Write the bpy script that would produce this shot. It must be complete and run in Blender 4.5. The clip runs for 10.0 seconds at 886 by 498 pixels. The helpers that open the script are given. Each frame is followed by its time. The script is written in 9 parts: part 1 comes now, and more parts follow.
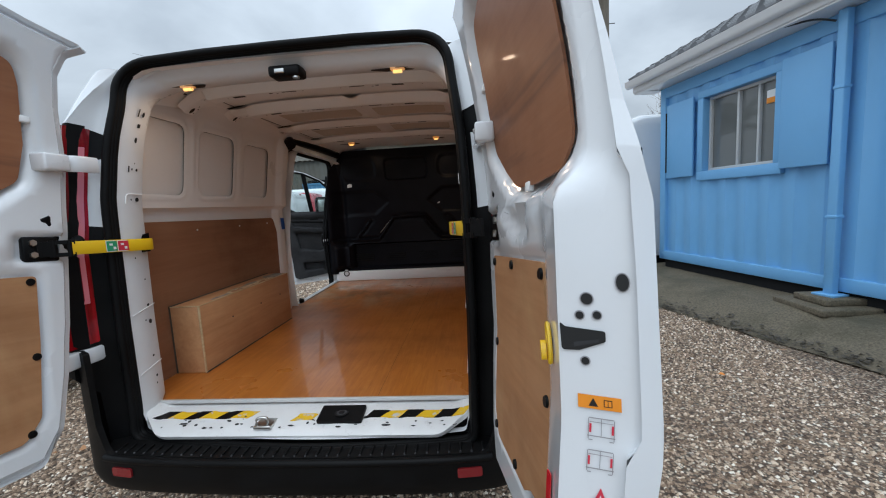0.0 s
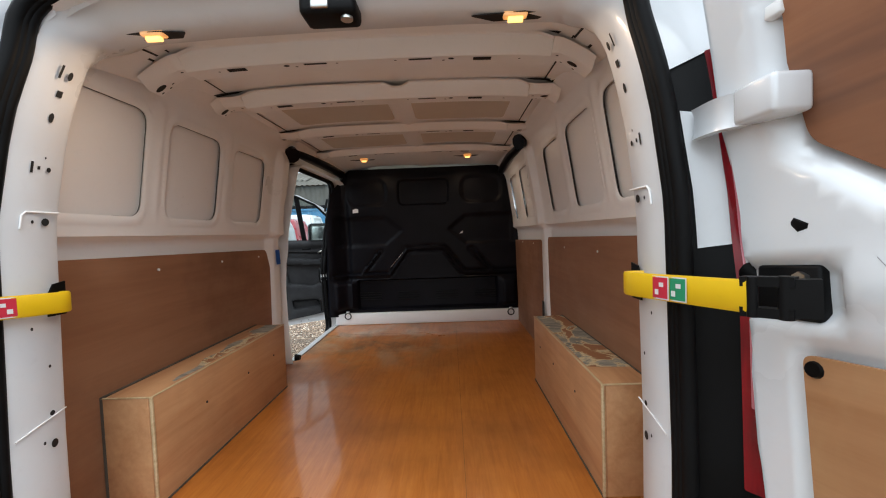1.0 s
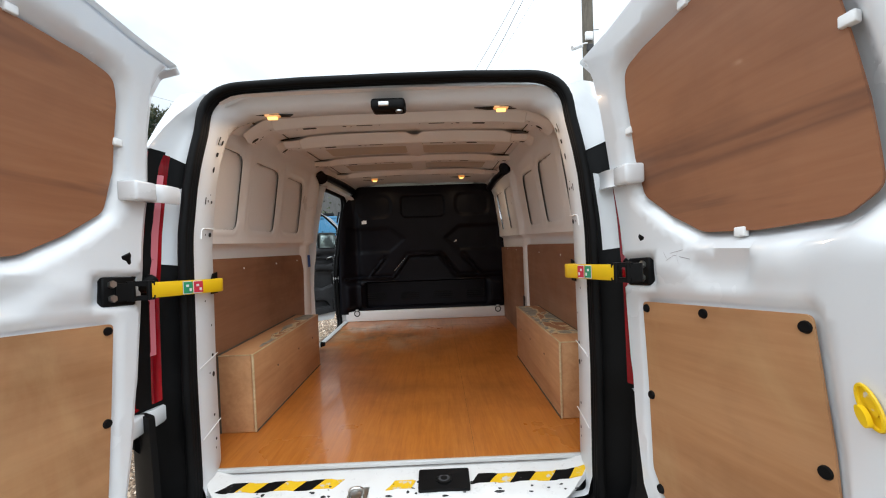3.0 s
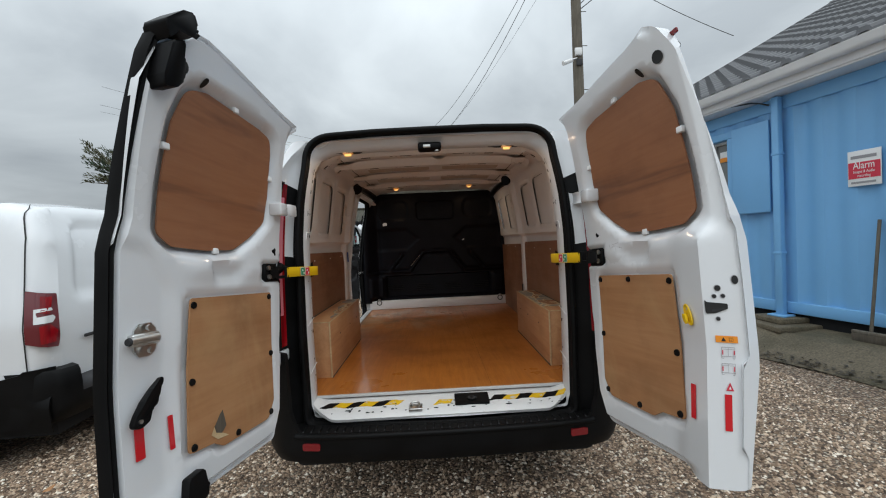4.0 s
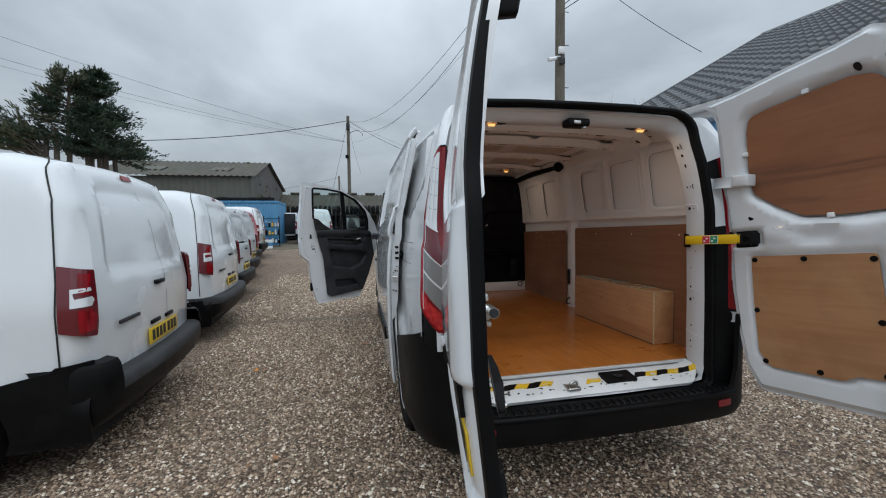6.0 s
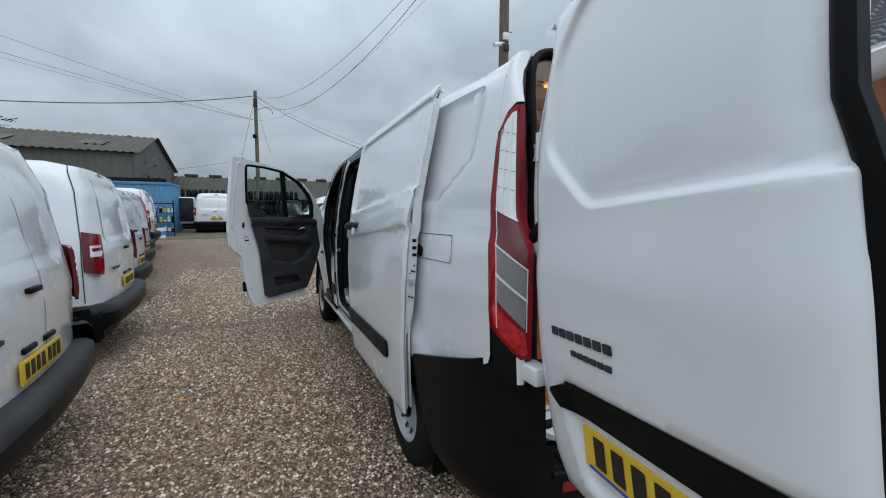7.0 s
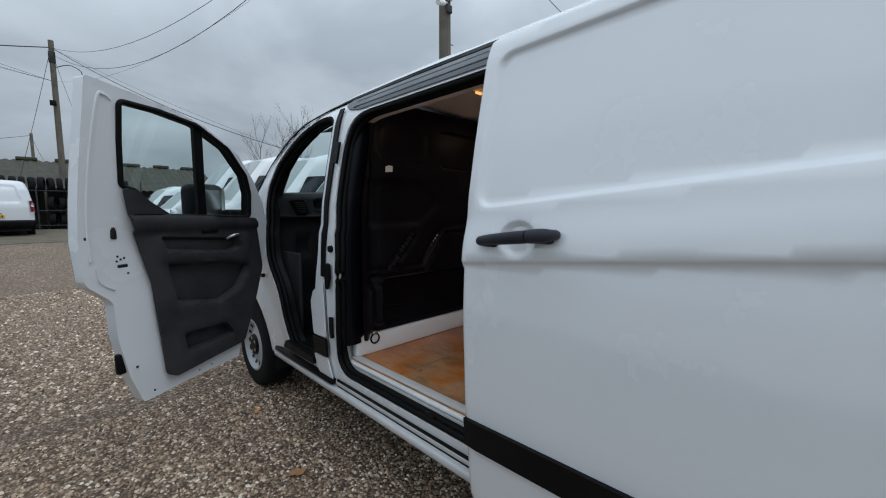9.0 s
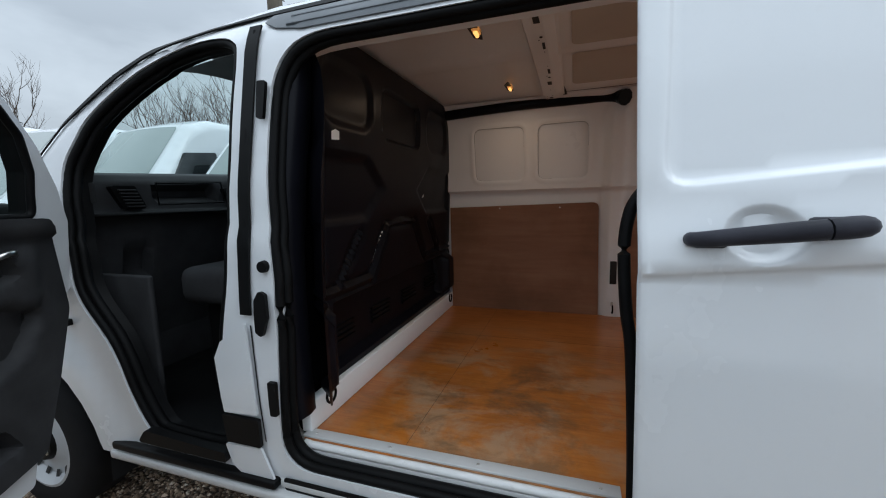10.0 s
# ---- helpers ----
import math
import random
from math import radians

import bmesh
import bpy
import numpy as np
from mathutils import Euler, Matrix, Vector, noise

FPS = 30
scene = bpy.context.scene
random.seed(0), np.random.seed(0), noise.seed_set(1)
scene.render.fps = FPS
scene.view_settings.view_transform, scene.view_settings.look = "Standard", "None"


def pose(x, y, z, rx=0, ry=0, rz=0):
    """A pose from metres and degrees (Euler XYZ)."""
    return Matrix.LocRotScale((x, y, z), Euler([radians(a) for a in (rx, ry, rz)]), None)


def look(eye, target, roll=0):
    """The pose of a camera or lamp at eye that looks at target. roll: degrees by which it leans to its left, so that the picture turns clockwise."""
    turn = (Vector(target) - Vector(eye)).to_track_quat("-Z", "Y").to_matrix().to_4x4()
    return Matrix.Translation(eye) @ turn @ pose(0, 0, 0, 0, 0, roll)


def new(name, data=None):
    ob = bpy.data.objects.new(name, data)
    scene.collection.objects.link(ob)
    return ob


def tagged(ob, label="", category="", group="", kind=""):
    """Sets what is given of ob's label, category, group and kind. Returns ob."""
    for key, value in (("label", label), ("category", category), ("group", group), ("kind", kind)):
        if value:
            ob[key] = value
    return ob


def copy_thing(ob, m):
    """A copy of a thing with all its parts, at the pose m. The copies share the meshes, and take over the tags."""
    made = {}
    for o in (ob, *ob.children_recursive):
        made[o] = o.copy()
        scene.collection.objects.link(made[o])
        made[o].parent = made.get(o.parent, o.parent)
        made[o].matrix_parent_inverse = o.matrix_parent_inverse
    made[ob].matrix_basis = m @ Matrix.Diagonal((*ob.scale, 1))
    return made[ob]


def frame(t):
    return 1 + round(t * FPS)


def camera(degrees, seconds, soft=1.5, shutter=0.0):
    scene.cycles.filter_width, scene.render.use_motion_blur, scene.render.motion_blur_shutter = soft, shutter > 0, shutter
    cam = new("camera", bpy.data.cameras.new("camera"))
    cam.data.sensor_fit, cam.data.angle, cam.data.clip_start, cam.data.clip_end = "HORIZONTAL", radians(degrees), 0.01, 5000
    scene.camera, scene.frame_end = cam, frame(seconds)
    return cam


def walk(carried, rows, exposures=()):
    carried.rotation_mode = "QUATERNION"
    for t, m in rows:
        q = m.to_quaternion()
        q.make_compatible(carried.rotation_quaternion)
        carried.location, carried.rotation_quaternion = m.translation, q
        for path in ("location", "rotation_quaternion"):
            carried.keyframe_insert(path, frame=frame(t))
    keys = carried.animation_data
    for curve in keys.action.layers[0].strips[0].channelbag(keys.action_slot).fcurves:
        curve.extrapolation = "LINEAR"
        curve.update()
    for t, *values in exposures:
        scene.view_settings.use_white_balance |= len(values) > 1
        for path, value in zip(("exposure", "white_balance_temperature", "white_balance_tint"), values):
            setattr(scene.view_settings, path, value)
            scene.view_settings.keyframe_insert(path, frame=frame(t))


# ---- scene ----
cam = camera(97.3, 10.0, soft=1.1)
PATH = [
    (0, (0.699, -1.318, 1.367), (0.543, 0.663, 1.141), -3.1),
    (0.5, (0.457, -1.035, 1.374), (0.336, 0.954, 1.198), -2.6),
    (1, (0.247, -0.663, 1.398), (0.207, 1.334, 1.314), -2.1),
    (1.5, (0.189, -0.419, 1.424), (0.195, 1.581, 1.412), -2.0),
    (2, (0.177, -0.526, 1.421), (0.197, 1.474, 1.414), -2.0),
    (2.5, (0.168, -0.864, 1.414), (0.202, 1.135, 1.397), -2.0),
    (2.7, (0.172, -1.024, 1.403), (0.198, 0.975, 1.357), -2.0),
    (3.8, (0.009, -1.777, 1.409), (0.062, 0.222, 1.369), -2.6),
    (4, (-0.019, -1.924, 1.406), (0.029, 0.075, 1.357), -2.7),
    (4.5, (-0.223, -2.106, 1.404), (-0.19, -0.108, 1.325), -2.5),
    (5, (-0.584, -2.106, 1.396), (-0.516, -0.11, 1.288), -1.9),
    (5.5, (-0.914, -1.909, 1.362), (-0.705, 0.077, 1.251), -1.3),
    (5.7, (-1.037, -1.826, 1.362), (-0.74, 0.149, 1.262), -1.1),
    (6.8, (-1.521, -1.181, 1.362), (-0.771, 0.667, 1.208), -0.1),
    (7, (-1.601, -1.026, 1.359), (-0.763, 0.783, 1.199), 0.0),
    (7.5, (-1.783, -0.572, 1.371), (-0.781, 1.15, 1.201), 0.2),
    (8, (-1.848, -0.076, 1.374), (-0.734, 1.577, 1.203), -0.0),
    (8.5, (-1.929, 0.502, 1.388), (-0.71, 2.078, 1.217), -0.1),
    (9, (-1.939, 1.04, 1.375), (-0.55, 2.466, 1.187), -0.3),
    (9.5, (-1.943, 1.556, 1.375), (-0.306, 2.68, 1.145), -1.1),
    (10, (-1.875, 2.011, 1.376), (0.005, 2.645, 1.121), -1.5),
]
EXPOSURES = [(0.0, -0.15, 6300, 10), (0.5, 0.15, 6300, 10), (1.0, 0.55, 6600, 10), (1.5, 1.1, 6750, 10), (2.0, 1.15, 6700, 10), (2.6, 0.8, 6650, 10), (3.4, 0.2, 6800, 10), (4.0, -0.3, 6850, 10), (5.5, -0.5, 6600, 10), (7.0, -0.5, 6400, 10), (8.5, -0.6, 6400, 10), (9.5, -0.45, 6300, 10), (10.0, -0.2, 6350, 10)]
walk(cam, [(t, look(eye, target, roll)) for t, eye, target, roll in PATH], EXPOSURES)

# ---- light: an overcast sky, brightest overhead, and a soft veiled sun ----
world = bpy.data.worlds.new("world")
scene.world = world
world.use_nodes = True
wn, wl = world.node_tree.nodes, world.node_tree.links
bg = wn["Background"]
sky = wn.new("ShaderNodeTexSky")
sky.sky_type, sky.sun_disc = "NISHITA", False
sky.sun_elevation, sky.sun_rotation = radians(48), radians(170)
sky.air_density, sky.dust_density = 1.0, 4.0
tc = wn.new("ShaderNodeTexCoord")
sep = wn.new("ShaderNodeSeparateXYZ")
wl.new(tc.outputs["Generated"], sep.inputs[0])
# cloud sheet: flattened noise so that the clouds crowd towards the horizon
den = wn.new("ShaderNodeMath"); den.operation = "MAXIMUM"; den.inputs[1].default_value = 0.0
wl.new(sep.outputs["Z"], den.inputs[0])
add = wn.new("ShaderNodeMath"); add.operation = "ADD"; add.inputs[1].default_value = 0.28
wl.new(den.outputs[0], add.inputs[0])
cmb = wn.new("ShaderNodeCombineXYZ")
for ax in ("X", "Y"):
    dv = wn.new("ShaderNodeMath"); dv.operation = "DIVIDE"
    wl.new(sep.outputs[ax], dv.inputs[0]); wl.new(add.outputs[0], dv.inputs[1])
    wl.new(dv.outputs[0], cmb.inputs[ax])
cn = wn.new("ShaderNodeTexNoise")
cn.inputs["Scale"].default_value, cn.inputs["Detail"].default_value, cn.inputs["Roughness"].default_value = 1.3, 6.0, 0.5
cn.inputs["Distortion"].default_value = 0.35
wl.new(cmb.outputs[0], cn.inputs["Vector"])
cr = wn.new("ShaderNodeValToRGB")
cr.color_ramp.elements[0].position, cr.color_ramp.elements[1].position = 0.34, 0.72
cr.color_ramp.elements[0].color, cr.color_ramp.elements[1].color = (0.35, 0.405, 0.46, 1), (0.63, 0.715, 0.785, 1)
wl.new(cn.outputs["Fac"], cr.inputs["Fac"])
gain = wn.new("ShaderNodeMapRange")
gain.inputs["From Min"].default_value, gain.inputs["From Max"].default_value = -0.02, 0.9
gain.inputs["To Min"].default_value, gain.inputs["To Max"].default_value = 0.80, 3.1
wl.new(sep.outputs["Z"], gain.inputs["Value"])
# the veiled sun brightens its side of the cloud
dt = wn.new("ShaderNodeVectorMath"); dt.operation = "DOT_PRODUCT"; dt.inputs[1].default_value = (0.15, -0.75, 0.64)
wl.new(tc.outputs["Generated"], dt.inputs[0])
sunside = wn.new("ShaderNodeMapRange"); sunside.interpolation_type = "SMOOTHSTEP"
sunside.inputs["From Min"].default_value, sunside.inputs["From Max"].default_value = -0.1, 1.0
sunside.inputs["To Min"].default_value, sunside.inputs["To Max"].default_value = 1.0, 1.5
wl.new(dt.outputs["Value"], sunside.inputs["Value"])
gs = wn.new("ShaderNodeMath"); gs.operation = "MULTIPLY"
wl.new(gain.outputs[0], gs.inputs[0]); wl.new(sunside.outputs[0], gs.inputs[1])
gm = wn.new("ShaderNodeVectorMath"); gm.operation = "SCALE"
wl.new(cr.outputs["Color"], gm.inputs[0]); wl.new(gs.outputs[0], gm.inputs["Scale"])
sk = wn.new("ShaderNodeVectorMath"); sk.operation = "SCALE"; sk.inputs["Scale"].default_value = 0.10
wl.new(sky.outputs["Color"], sk.inputs[0])
mixw = wn.new("ShaderNodeMix"); mixw.data_type = "RGBA"; mixw.inputs["Factor"].default_value = 0.94
wl.new(sk.outputs[0], mixw.inputs["A"]); wl.new(gm.outputs[0], mixw.inputs["B"])
wl.new(mixw.outputs["Result"], bg.inputs["Color"])
bg.inputs["Strength"].default_value = 1.0

sun = new("sun", bpy.data.lights.new("sun", "SUN"))
sun.data.energy, sun.data.angle, sun.data.color = 0.28, radians(40), (0.97, 0.98, 1.0)
sun.matrix_world = look((1.5, -8, 11), (0, 0, 0))


# ---- materials ----
def material(name, base, rough=0.5, metal=0.0, coat=0.0, spec=0.5):
    m = bpy.data.materials.new(name)
    m.use_nodes = True
    b = m.node_tree.nodes["Principled BSDF"]
    b.inputs["Base Color"].default_value = (*base, 1)
    b.inputs["Roughness"].default_value = rough
    b.inputs["Metallic"].default_value = metal
    b.inputs["Coat Weight"].default_value = coat
    b.inputs["Coat Roughness"].default_value = 0.06
    b.inputs["Specular IOR Level"].default_value = spec
    return m


def nodes_of(m):
    return m.node_tree.nodes, m.node_tree.links, m.node_tree.nodes["Principled BSDF"]


def noise_tex(m, scale, detail=4, rough=0.55, stretch=(1, 1, 1), dist=0.0):
    n, l, b = nodes_of(m)
    c = n.new("ShaderNodeTexCoord")
    mp = n.new("ShaderNodeMapping")
    mp.inputs["Scale"].default_value = stretch
    t = n.new("ShaderNodeTexNoise")
    t.inputs["Scale"].default_value, t.inputs["Detail"].default_value = scale, detail
    t.inputs["Roughness"].default_value, t.inputs["Distortion"].default_value = rough, dist
    l.new(c.outputs["Object"], mp.inputs["Vector"])
    l.new(mp.outputs[0], t.inputs["Vector"])
    return t.outputs["Fac"]


def ramp(m, fac, stops):
    n, l, b = nodes_of(m)
    r = n.new("ShaderNodeValToRGB")
    while len(r.color_ramp.elements) < len(stops):
        r.color_ramp.elements.new(0.5)
    for e, (p, c) in zip(r.color_ramp.elements, stops):
        e.position, e.color = p, (*c, 1) if len(c) == 3 else c
    l.new(fac, r.inputs["Fac"])
    return r.outputs["Color"]


def mixc(m, fac, a, b2, mode="MIX"):
    n, l, b = nodes_of(m)
    x = n.new("ShaderNodeMix")
    x.data_type, x.blend_type = "RGBA", mode
    for sock, val in ((x.inputs["Factor"], fac), (x.inputs["A"], a), (x.inputs["B"], b2)):
        if isinstance(val, (int, float)):
            sock.default_value = val
        elif isinstance(val, tuple):
            sock.default_value = (*val, 1)
        else:
            l.new(val, sock)
    return x.outputs["Result"]


def grey(v):
    return (v, v, v)


def bump(m, fac, strength, distance=0.002):
    n, l, b = nodes_of(m)
    k = n.new("ShaderNodeBump")
    k.inputs["Strength"].default_value, k.inputs["Distance"].default_value = strength, distance
    l.new(fac, k.inputs["Height"])
    l.new(k.outputs["Normal"], b.inputs["Normal"])


def link(m, out, sock):
    m.node_tree.links.new(out, m.node_tree.nodes["Principled BSDF"].inputs[sock])


def painted(name, base, rough, coat, dirt, dirtcol=(0.35, 0.33, 0.30)):
    m = material(name, base, rough, 0, coat)
    big = noise_tex(m, 2.2, 5, 0.6)
    fine = noise_tex(m, 38, 3, 0.7)
    d1 = ramp(m, big, [(0.50, grey(0)), (0.85, grey(dirt))])
    d2 = ramp(m, fine, [(0.60, grey(0)), (0.78, grey(dirt * 0.8))])
    f = mixc(m, 1.0, d1, d2, "ADD")
    link(m, mixc(m, f, base, dirtcol), "Base Color")
    link(m, ramp(m, big, [(0.3, grey(rough * 0.75)), (0.75, grey(min(1, rough * 1.5)))]), "Roughness")
    return m


def wood(name, dark, mid, light, rough, coat, along="y", stain=0.25, scale=1.0):
    m = material(name, mid, rough, 0, coat)
    st = {"y": (9, 0.7, 9), "x": (0.7, 9, 9), "z": (9, 9, 0.7)}[along]
    g = noise_tex(m, 4.0 * scale, 6, 0.62, st, 0.5)
    g2 = noise_tex(m, 16.0 * scale, 4, 0.6, st)
    blot = noise_tex(m, 1.7, 5, 0.6)
    c = ramp(m, g, [(0.28, dark), (0.5, mid), (0.75, light)])
    c = mixc(m, 0.25, c, ramp(m, g2, [(0.35, dark), (0.65, light)]))
    c = mixc(m, ramp(m, blot, [(0.48, grey(0)), (0.75, grey(stain))]), c, tuple(v * 0.45 for v in dark))
    link(m, c, "Base Color")
    link(m, ramp(m, blot, [(0.3, grey(rough * 0.8)), (0.7, grey(min(1, rough * 1.5)))]), "Roughness")
    bump(m, g2, 0.12, 0.001)
    return m


def plastic(name, v, rough, grain=0.2, cool=1.05):
    m = material(name, (v, v, v * cool), rough, 0, 0, 0.12)
    g = noise_tex(m, 420, 2, 0.5)
    big = noise_tex(m, 5, 5, 0.6)
    link(m, ramp(m, big, [(0.35, (v * 0.8, v * 0.8, v * 0.8 * cool)), (0.75, (v * 1.6, v * 1.6, v * 1.6 * cool))]), "Base Color")
    link(m, ramp(m, big, [(0.3, grey(rough * 0.85)), (0.7, grey(min(1, rough * 1.2)))]), "Roughness")
    bump(m, g, grain, 0.0008)
    return m


WHITE = painted("van paint white", (0.74, 0.755, 0.77), 0.22, 0.9, 0.05)
# darker copy of the inner paint: brightness at the opening offset in its colour
FRAME_DIM = painted("inner paint toned darker on the frame", (0.70, 0.71, 0.72), 0.34, 0.2, 0.10)
INNER = painted("inner body paint", (0.87, 0.865, 0.855), 0.36, 0.0, 0.08)
SILLP = painted("scuffed sill paint", (0.74, 0.74, 0.73), 0.35, 0.1, 0.35, (0.20, 0.18, 0.16))
SILVER = painted("van paint silver", (0.50, 0.52, 0.53), 0.3, 0.4, 0.08)
REDP = painted("van paint red", (0.42, 0.035, 0.05), 0.3, 0.5, 0.06)
BLACKP = plastic("black plastic", 0.005, 0.42)
HANDLE = plastic("dark grey handle plastic", 0.030, 0.42, 0.25, 1.25)
ALLOY = painted("alloy wheel lacquer", (0.36, 0.365, 0.375), 0.35, 0.3, 0.2, (0.12, 0.11, 0.10))
DKREFL = material("dark red reflector", (0.22, 0.012, 0.016), 0.25, 0, 0.3)
# pale green base paints the sky's reflection into the windscreens
SCREEN = material("windscreen with painted sky sheen", (0.17, 0.22, 0.20), 0.04, 0.0, 1.0, 1.0)
RAIL = painted("grey runner rail", (0.085, 0.095, 0.105), 0.4, 0.1, 0.2, (0.03, 0.03, 0.03))
BUMP = plastic("bumper plastic", 0.005, 0.45, 0.3)
GREYP = plastic("grey bumper plastic", 0.045, 0.55, 0.3)
TRIM = plastic("cab trim plastic", 0.032, 0.55, 0.3)
BULK = plastic("bulkhead plastic", 0.005, 0.34, 0.15, 1.5)
BULK.node_tree.nodes["Principled BSDF"].inputs["Specular IOR Level"].default_value = 0.12
RUBBER = plastic("rubber seal", 0.004, 0.55, 0.1)
TYRE = plastic("tyre rubber", 0.012, 0.8, 0.4)
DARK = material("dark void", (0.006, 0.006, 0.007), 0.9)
HOLE = material("hole black", (0.008, 0.008, 0.008), 0.6)
FLOORPLY = wood("varnished floor ply", (0.36, 0.098, 0.012), (0.49, 0.155, 0.022), (0.56, 0.205, 0.04), 0.30, 0.35, "y", 0.55)
# bare scuffed wood where loads are dragged in by the side door
_c = [l.from_socket for l in FLOORPLY.node_tree.links if l.to_socket.name == "Base Color"][0]
_geo, _dist, _fall = FLOORPLY.node_tree.nodes.new("ShaderNodeTexCoord"), FLOORPLY.node_tree.nodes.new("ShaderNodeVectorMath"), FLOORPLY.node_tree.nodes.new("ShaderNodeMapRange")
_dist.operation, _dist.inputs[1].default_value = "DISTANCE", (-0.45, 2.35, 0.58)
FLOORPLY.node_tree.links.new(_geo.outputs["Object"], _dist.inputs[0])
FLOORPLY.node_tree.links.new(_dist.outputs["Value"], _fall.inputs["Value"])
for _k, _v in (("From Min", 0.25), ("From Max", 1.05), ("To Min", 1.0), ("To Max", 0.0)):
    _fall.inputs[_k].default_value = _v
_s1 = ramp(FLOORPLY, noise_tex(FLOORPLY, 4.2, 7, 0.68, (1, 0.7, 1), 0.4), [(0.47, grey(0)), (0.60, grey(0.75))])
_s2 = ramp(FLOORPLY, noise_tex(FLOORPLY, 3.1, 7, 0.7, (1.3, 0.8, 1), 0.3), [(0.47, grey(0)), (0.60, grey(0.75))])
_m1 = mixc(FLOORPLY, mixc(FLOORPLY, 1.0, _s1, _fall.outputs[0], "MULTIPLY"), _c, (0.42, 0.285, 0.175))
_m2 = mixc(FLOORPLY, mixc(FLOORPLY, 1.0, _s2, _fall.outputs[0], "MULTIPLY"), _m1, (0.14, 0.075, 0.035))
link(FLOORPLY, _m2, "Base Color")
WALLPLY = wood("side lining ply", (0.23, 0.102, 0.050), (0.28, 0.130, 0.067), (0.33, 0.165, 0.090), 0.50, 0.0, "y", 0.6, 0.35)
BOXPLY = wood("wheel box ply", (0.44, 0.205, 0.088), (0.55, 0.285, 0.132), (0.63, 0.36, 0.18), 0.48, 0.05, "y", 0.4, 0.4)
CREAM = wood("cut ply edge", (0.45, 0.30, 0.15), (0.60, 0.45, 0.26), (0.70, 0.56, 0.35), 0.6, 0.0, "y", 0.4)
DOORPLY = wood("door lining ply", (0.25, 0.095, 0.042), (0.30, 0.122, 0.056), (0.335, 0.145, 0.07), 0.45, 0.05, "x", 0.45, 0.5)
PALEPLY = wood("worn door ply", (0.31, 0.135, 0.052), (0.40, 0.19, 0.08), (0.47, 0.245, 0.115), 0.6, 0.0, "x", 0.6, 0.28)
_c = [l.from_socket for l in PALEPLY.node_tree.links if l.to_socket.name == "Base Color"][0]
link(PALEPLY, mixc(PALEPLY, ramp(PALEPLY, noise_tex(PALEPLY, 3.2, 5, 0.6, (1, 1, 0.6), 0.6), [(0.46, grey(0)), (0.66, grey(0.55))]), _c, (0.50, 0.30, 0.14)), "Base Color")
_c = [l.from_socket for l in DOORPLY.node_tree.links if l.to_socket.name == "Base Color"][0]
link(DOORPLY, mixc(DOORPLY, ramp(DOORPLY, noise_tex(DOORPLY, 2.2, 4, 0.55, (0.35, 1, 3.2), 0.5), [(0.56, grey(0)), (0.64, grey(0.55)), (0.68, grey(0.15))]), _c, (0.10, 0.040, 0.024)), "Base Color")
CHROME = material("zinc metal", (0.62, 0.62, 0.60), 0.28, 1.0)
STEEL = painted("wheel steel", (0.42, 0.43, 0.44), 0.4, 0.1, 0.3)
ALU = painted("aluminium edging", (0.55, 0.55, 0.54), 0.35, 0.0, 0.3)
RED = material("red lens", (0.27, 0.0025, 0.010), 0.08, 0, 0.15, 0.3)
DKRED = material("dark red lens", (0.13, 0.010, 0.016), 0.12, 0, 0.6)
REFLECT = material("red reflector", (0.60, 0.012, 0.02), 0.25, 0, 0.3)
CLEAR = material("clear lens", (0.78, 0.79, 0.80), 0.12, 0.25, 0.8)
SMOKE = material("ribbed lens", (0.35, 0.33, 0.33), 0.15, 0.4, 0.6)
_w = SMOKE.node_tree.nodes.new("ShaderNodeTexWave")
_w.inputs["Scale"].default_value, _w.bands_direction = 46, "DIAGONAL"
_o = SMOKE.node_tree.nodes.new("ShaderNodeTexCoord")
SMOKE.node_tree.links.new(_o.outputs["Object"], _w.inputs["Vector"])
link(SMOKE, ramp(SMOKE, _w.outputs["Fac"], [(0.25, (0.16, 0.15, 0.155)), (0.75, (0.62, 0.60, 0.60))]), "Base Color")
bump(SMOKE, _w.outputs["Fac"], 0.6, 0.002)
link(RED, ramp(RED, noise_tex(RED, 26, 3, 0.6, (1, 1, 0.12)), [(0.34, (0.13, 0.003, 0.006)), (0.66, (0.34, 0.005, 0.011))]), "Base Color")
_n = noise_tex(SMOKE, 320, 2, 0.6)
link(SMOKE, ramp(SMOKE, _n, [(0.38, grey(0.20)), (0.62, grey(0.32))]), "Base Color")
bump(SMOKE, _n, 0.2, 0.001)
BRIGHTRED = material("bright red lens", (0.62, 0.012, 0.016), 0.08, 0, 0.6)
link(BRIGHTRED, ramp(BRIGHTRED, noise_tex(BRIGHTRED, 30, 3, 0.6), [(0.35, (0.36, 0.004, 0.010)), (0.65, (0.66, 0.020, 0.020))]), "Base Color")
PINK = material("pale red lens", (0.70, 0.20, 0.24), 0.12, 0.1, 0.6)
YELLOW = painted("yellow strap", (0.80, 0.50, 0.01), 0.35, 0.2, 0.12, (0.3, 0.2, 0.02))
PLATE = material("plate yellow", (0.80, 0.52, 0.03), 0.3, 0, 0.2)
INK = material("black ink", (0.012, 0.012, 0.012), 0.5)
GREYINK = material("grey ink", (0.30, 0.29, 0.30), 0.5)
REDINK = material("red ink", (0.62, 0.03, 0.06), 0.45)
GREENINK = material("green ink", (0.02, 0.30, 0.14), 0.45)
ORANGE = material("orange sticker", (0.85, 0.28, 0.02), 0.45)
BLUEINK = material("blue sticker", (0.02, 0.10, 0.42), 0.4)
PAPER = material("white sticker", (0.80, 0.80, 0.79), 0.5)
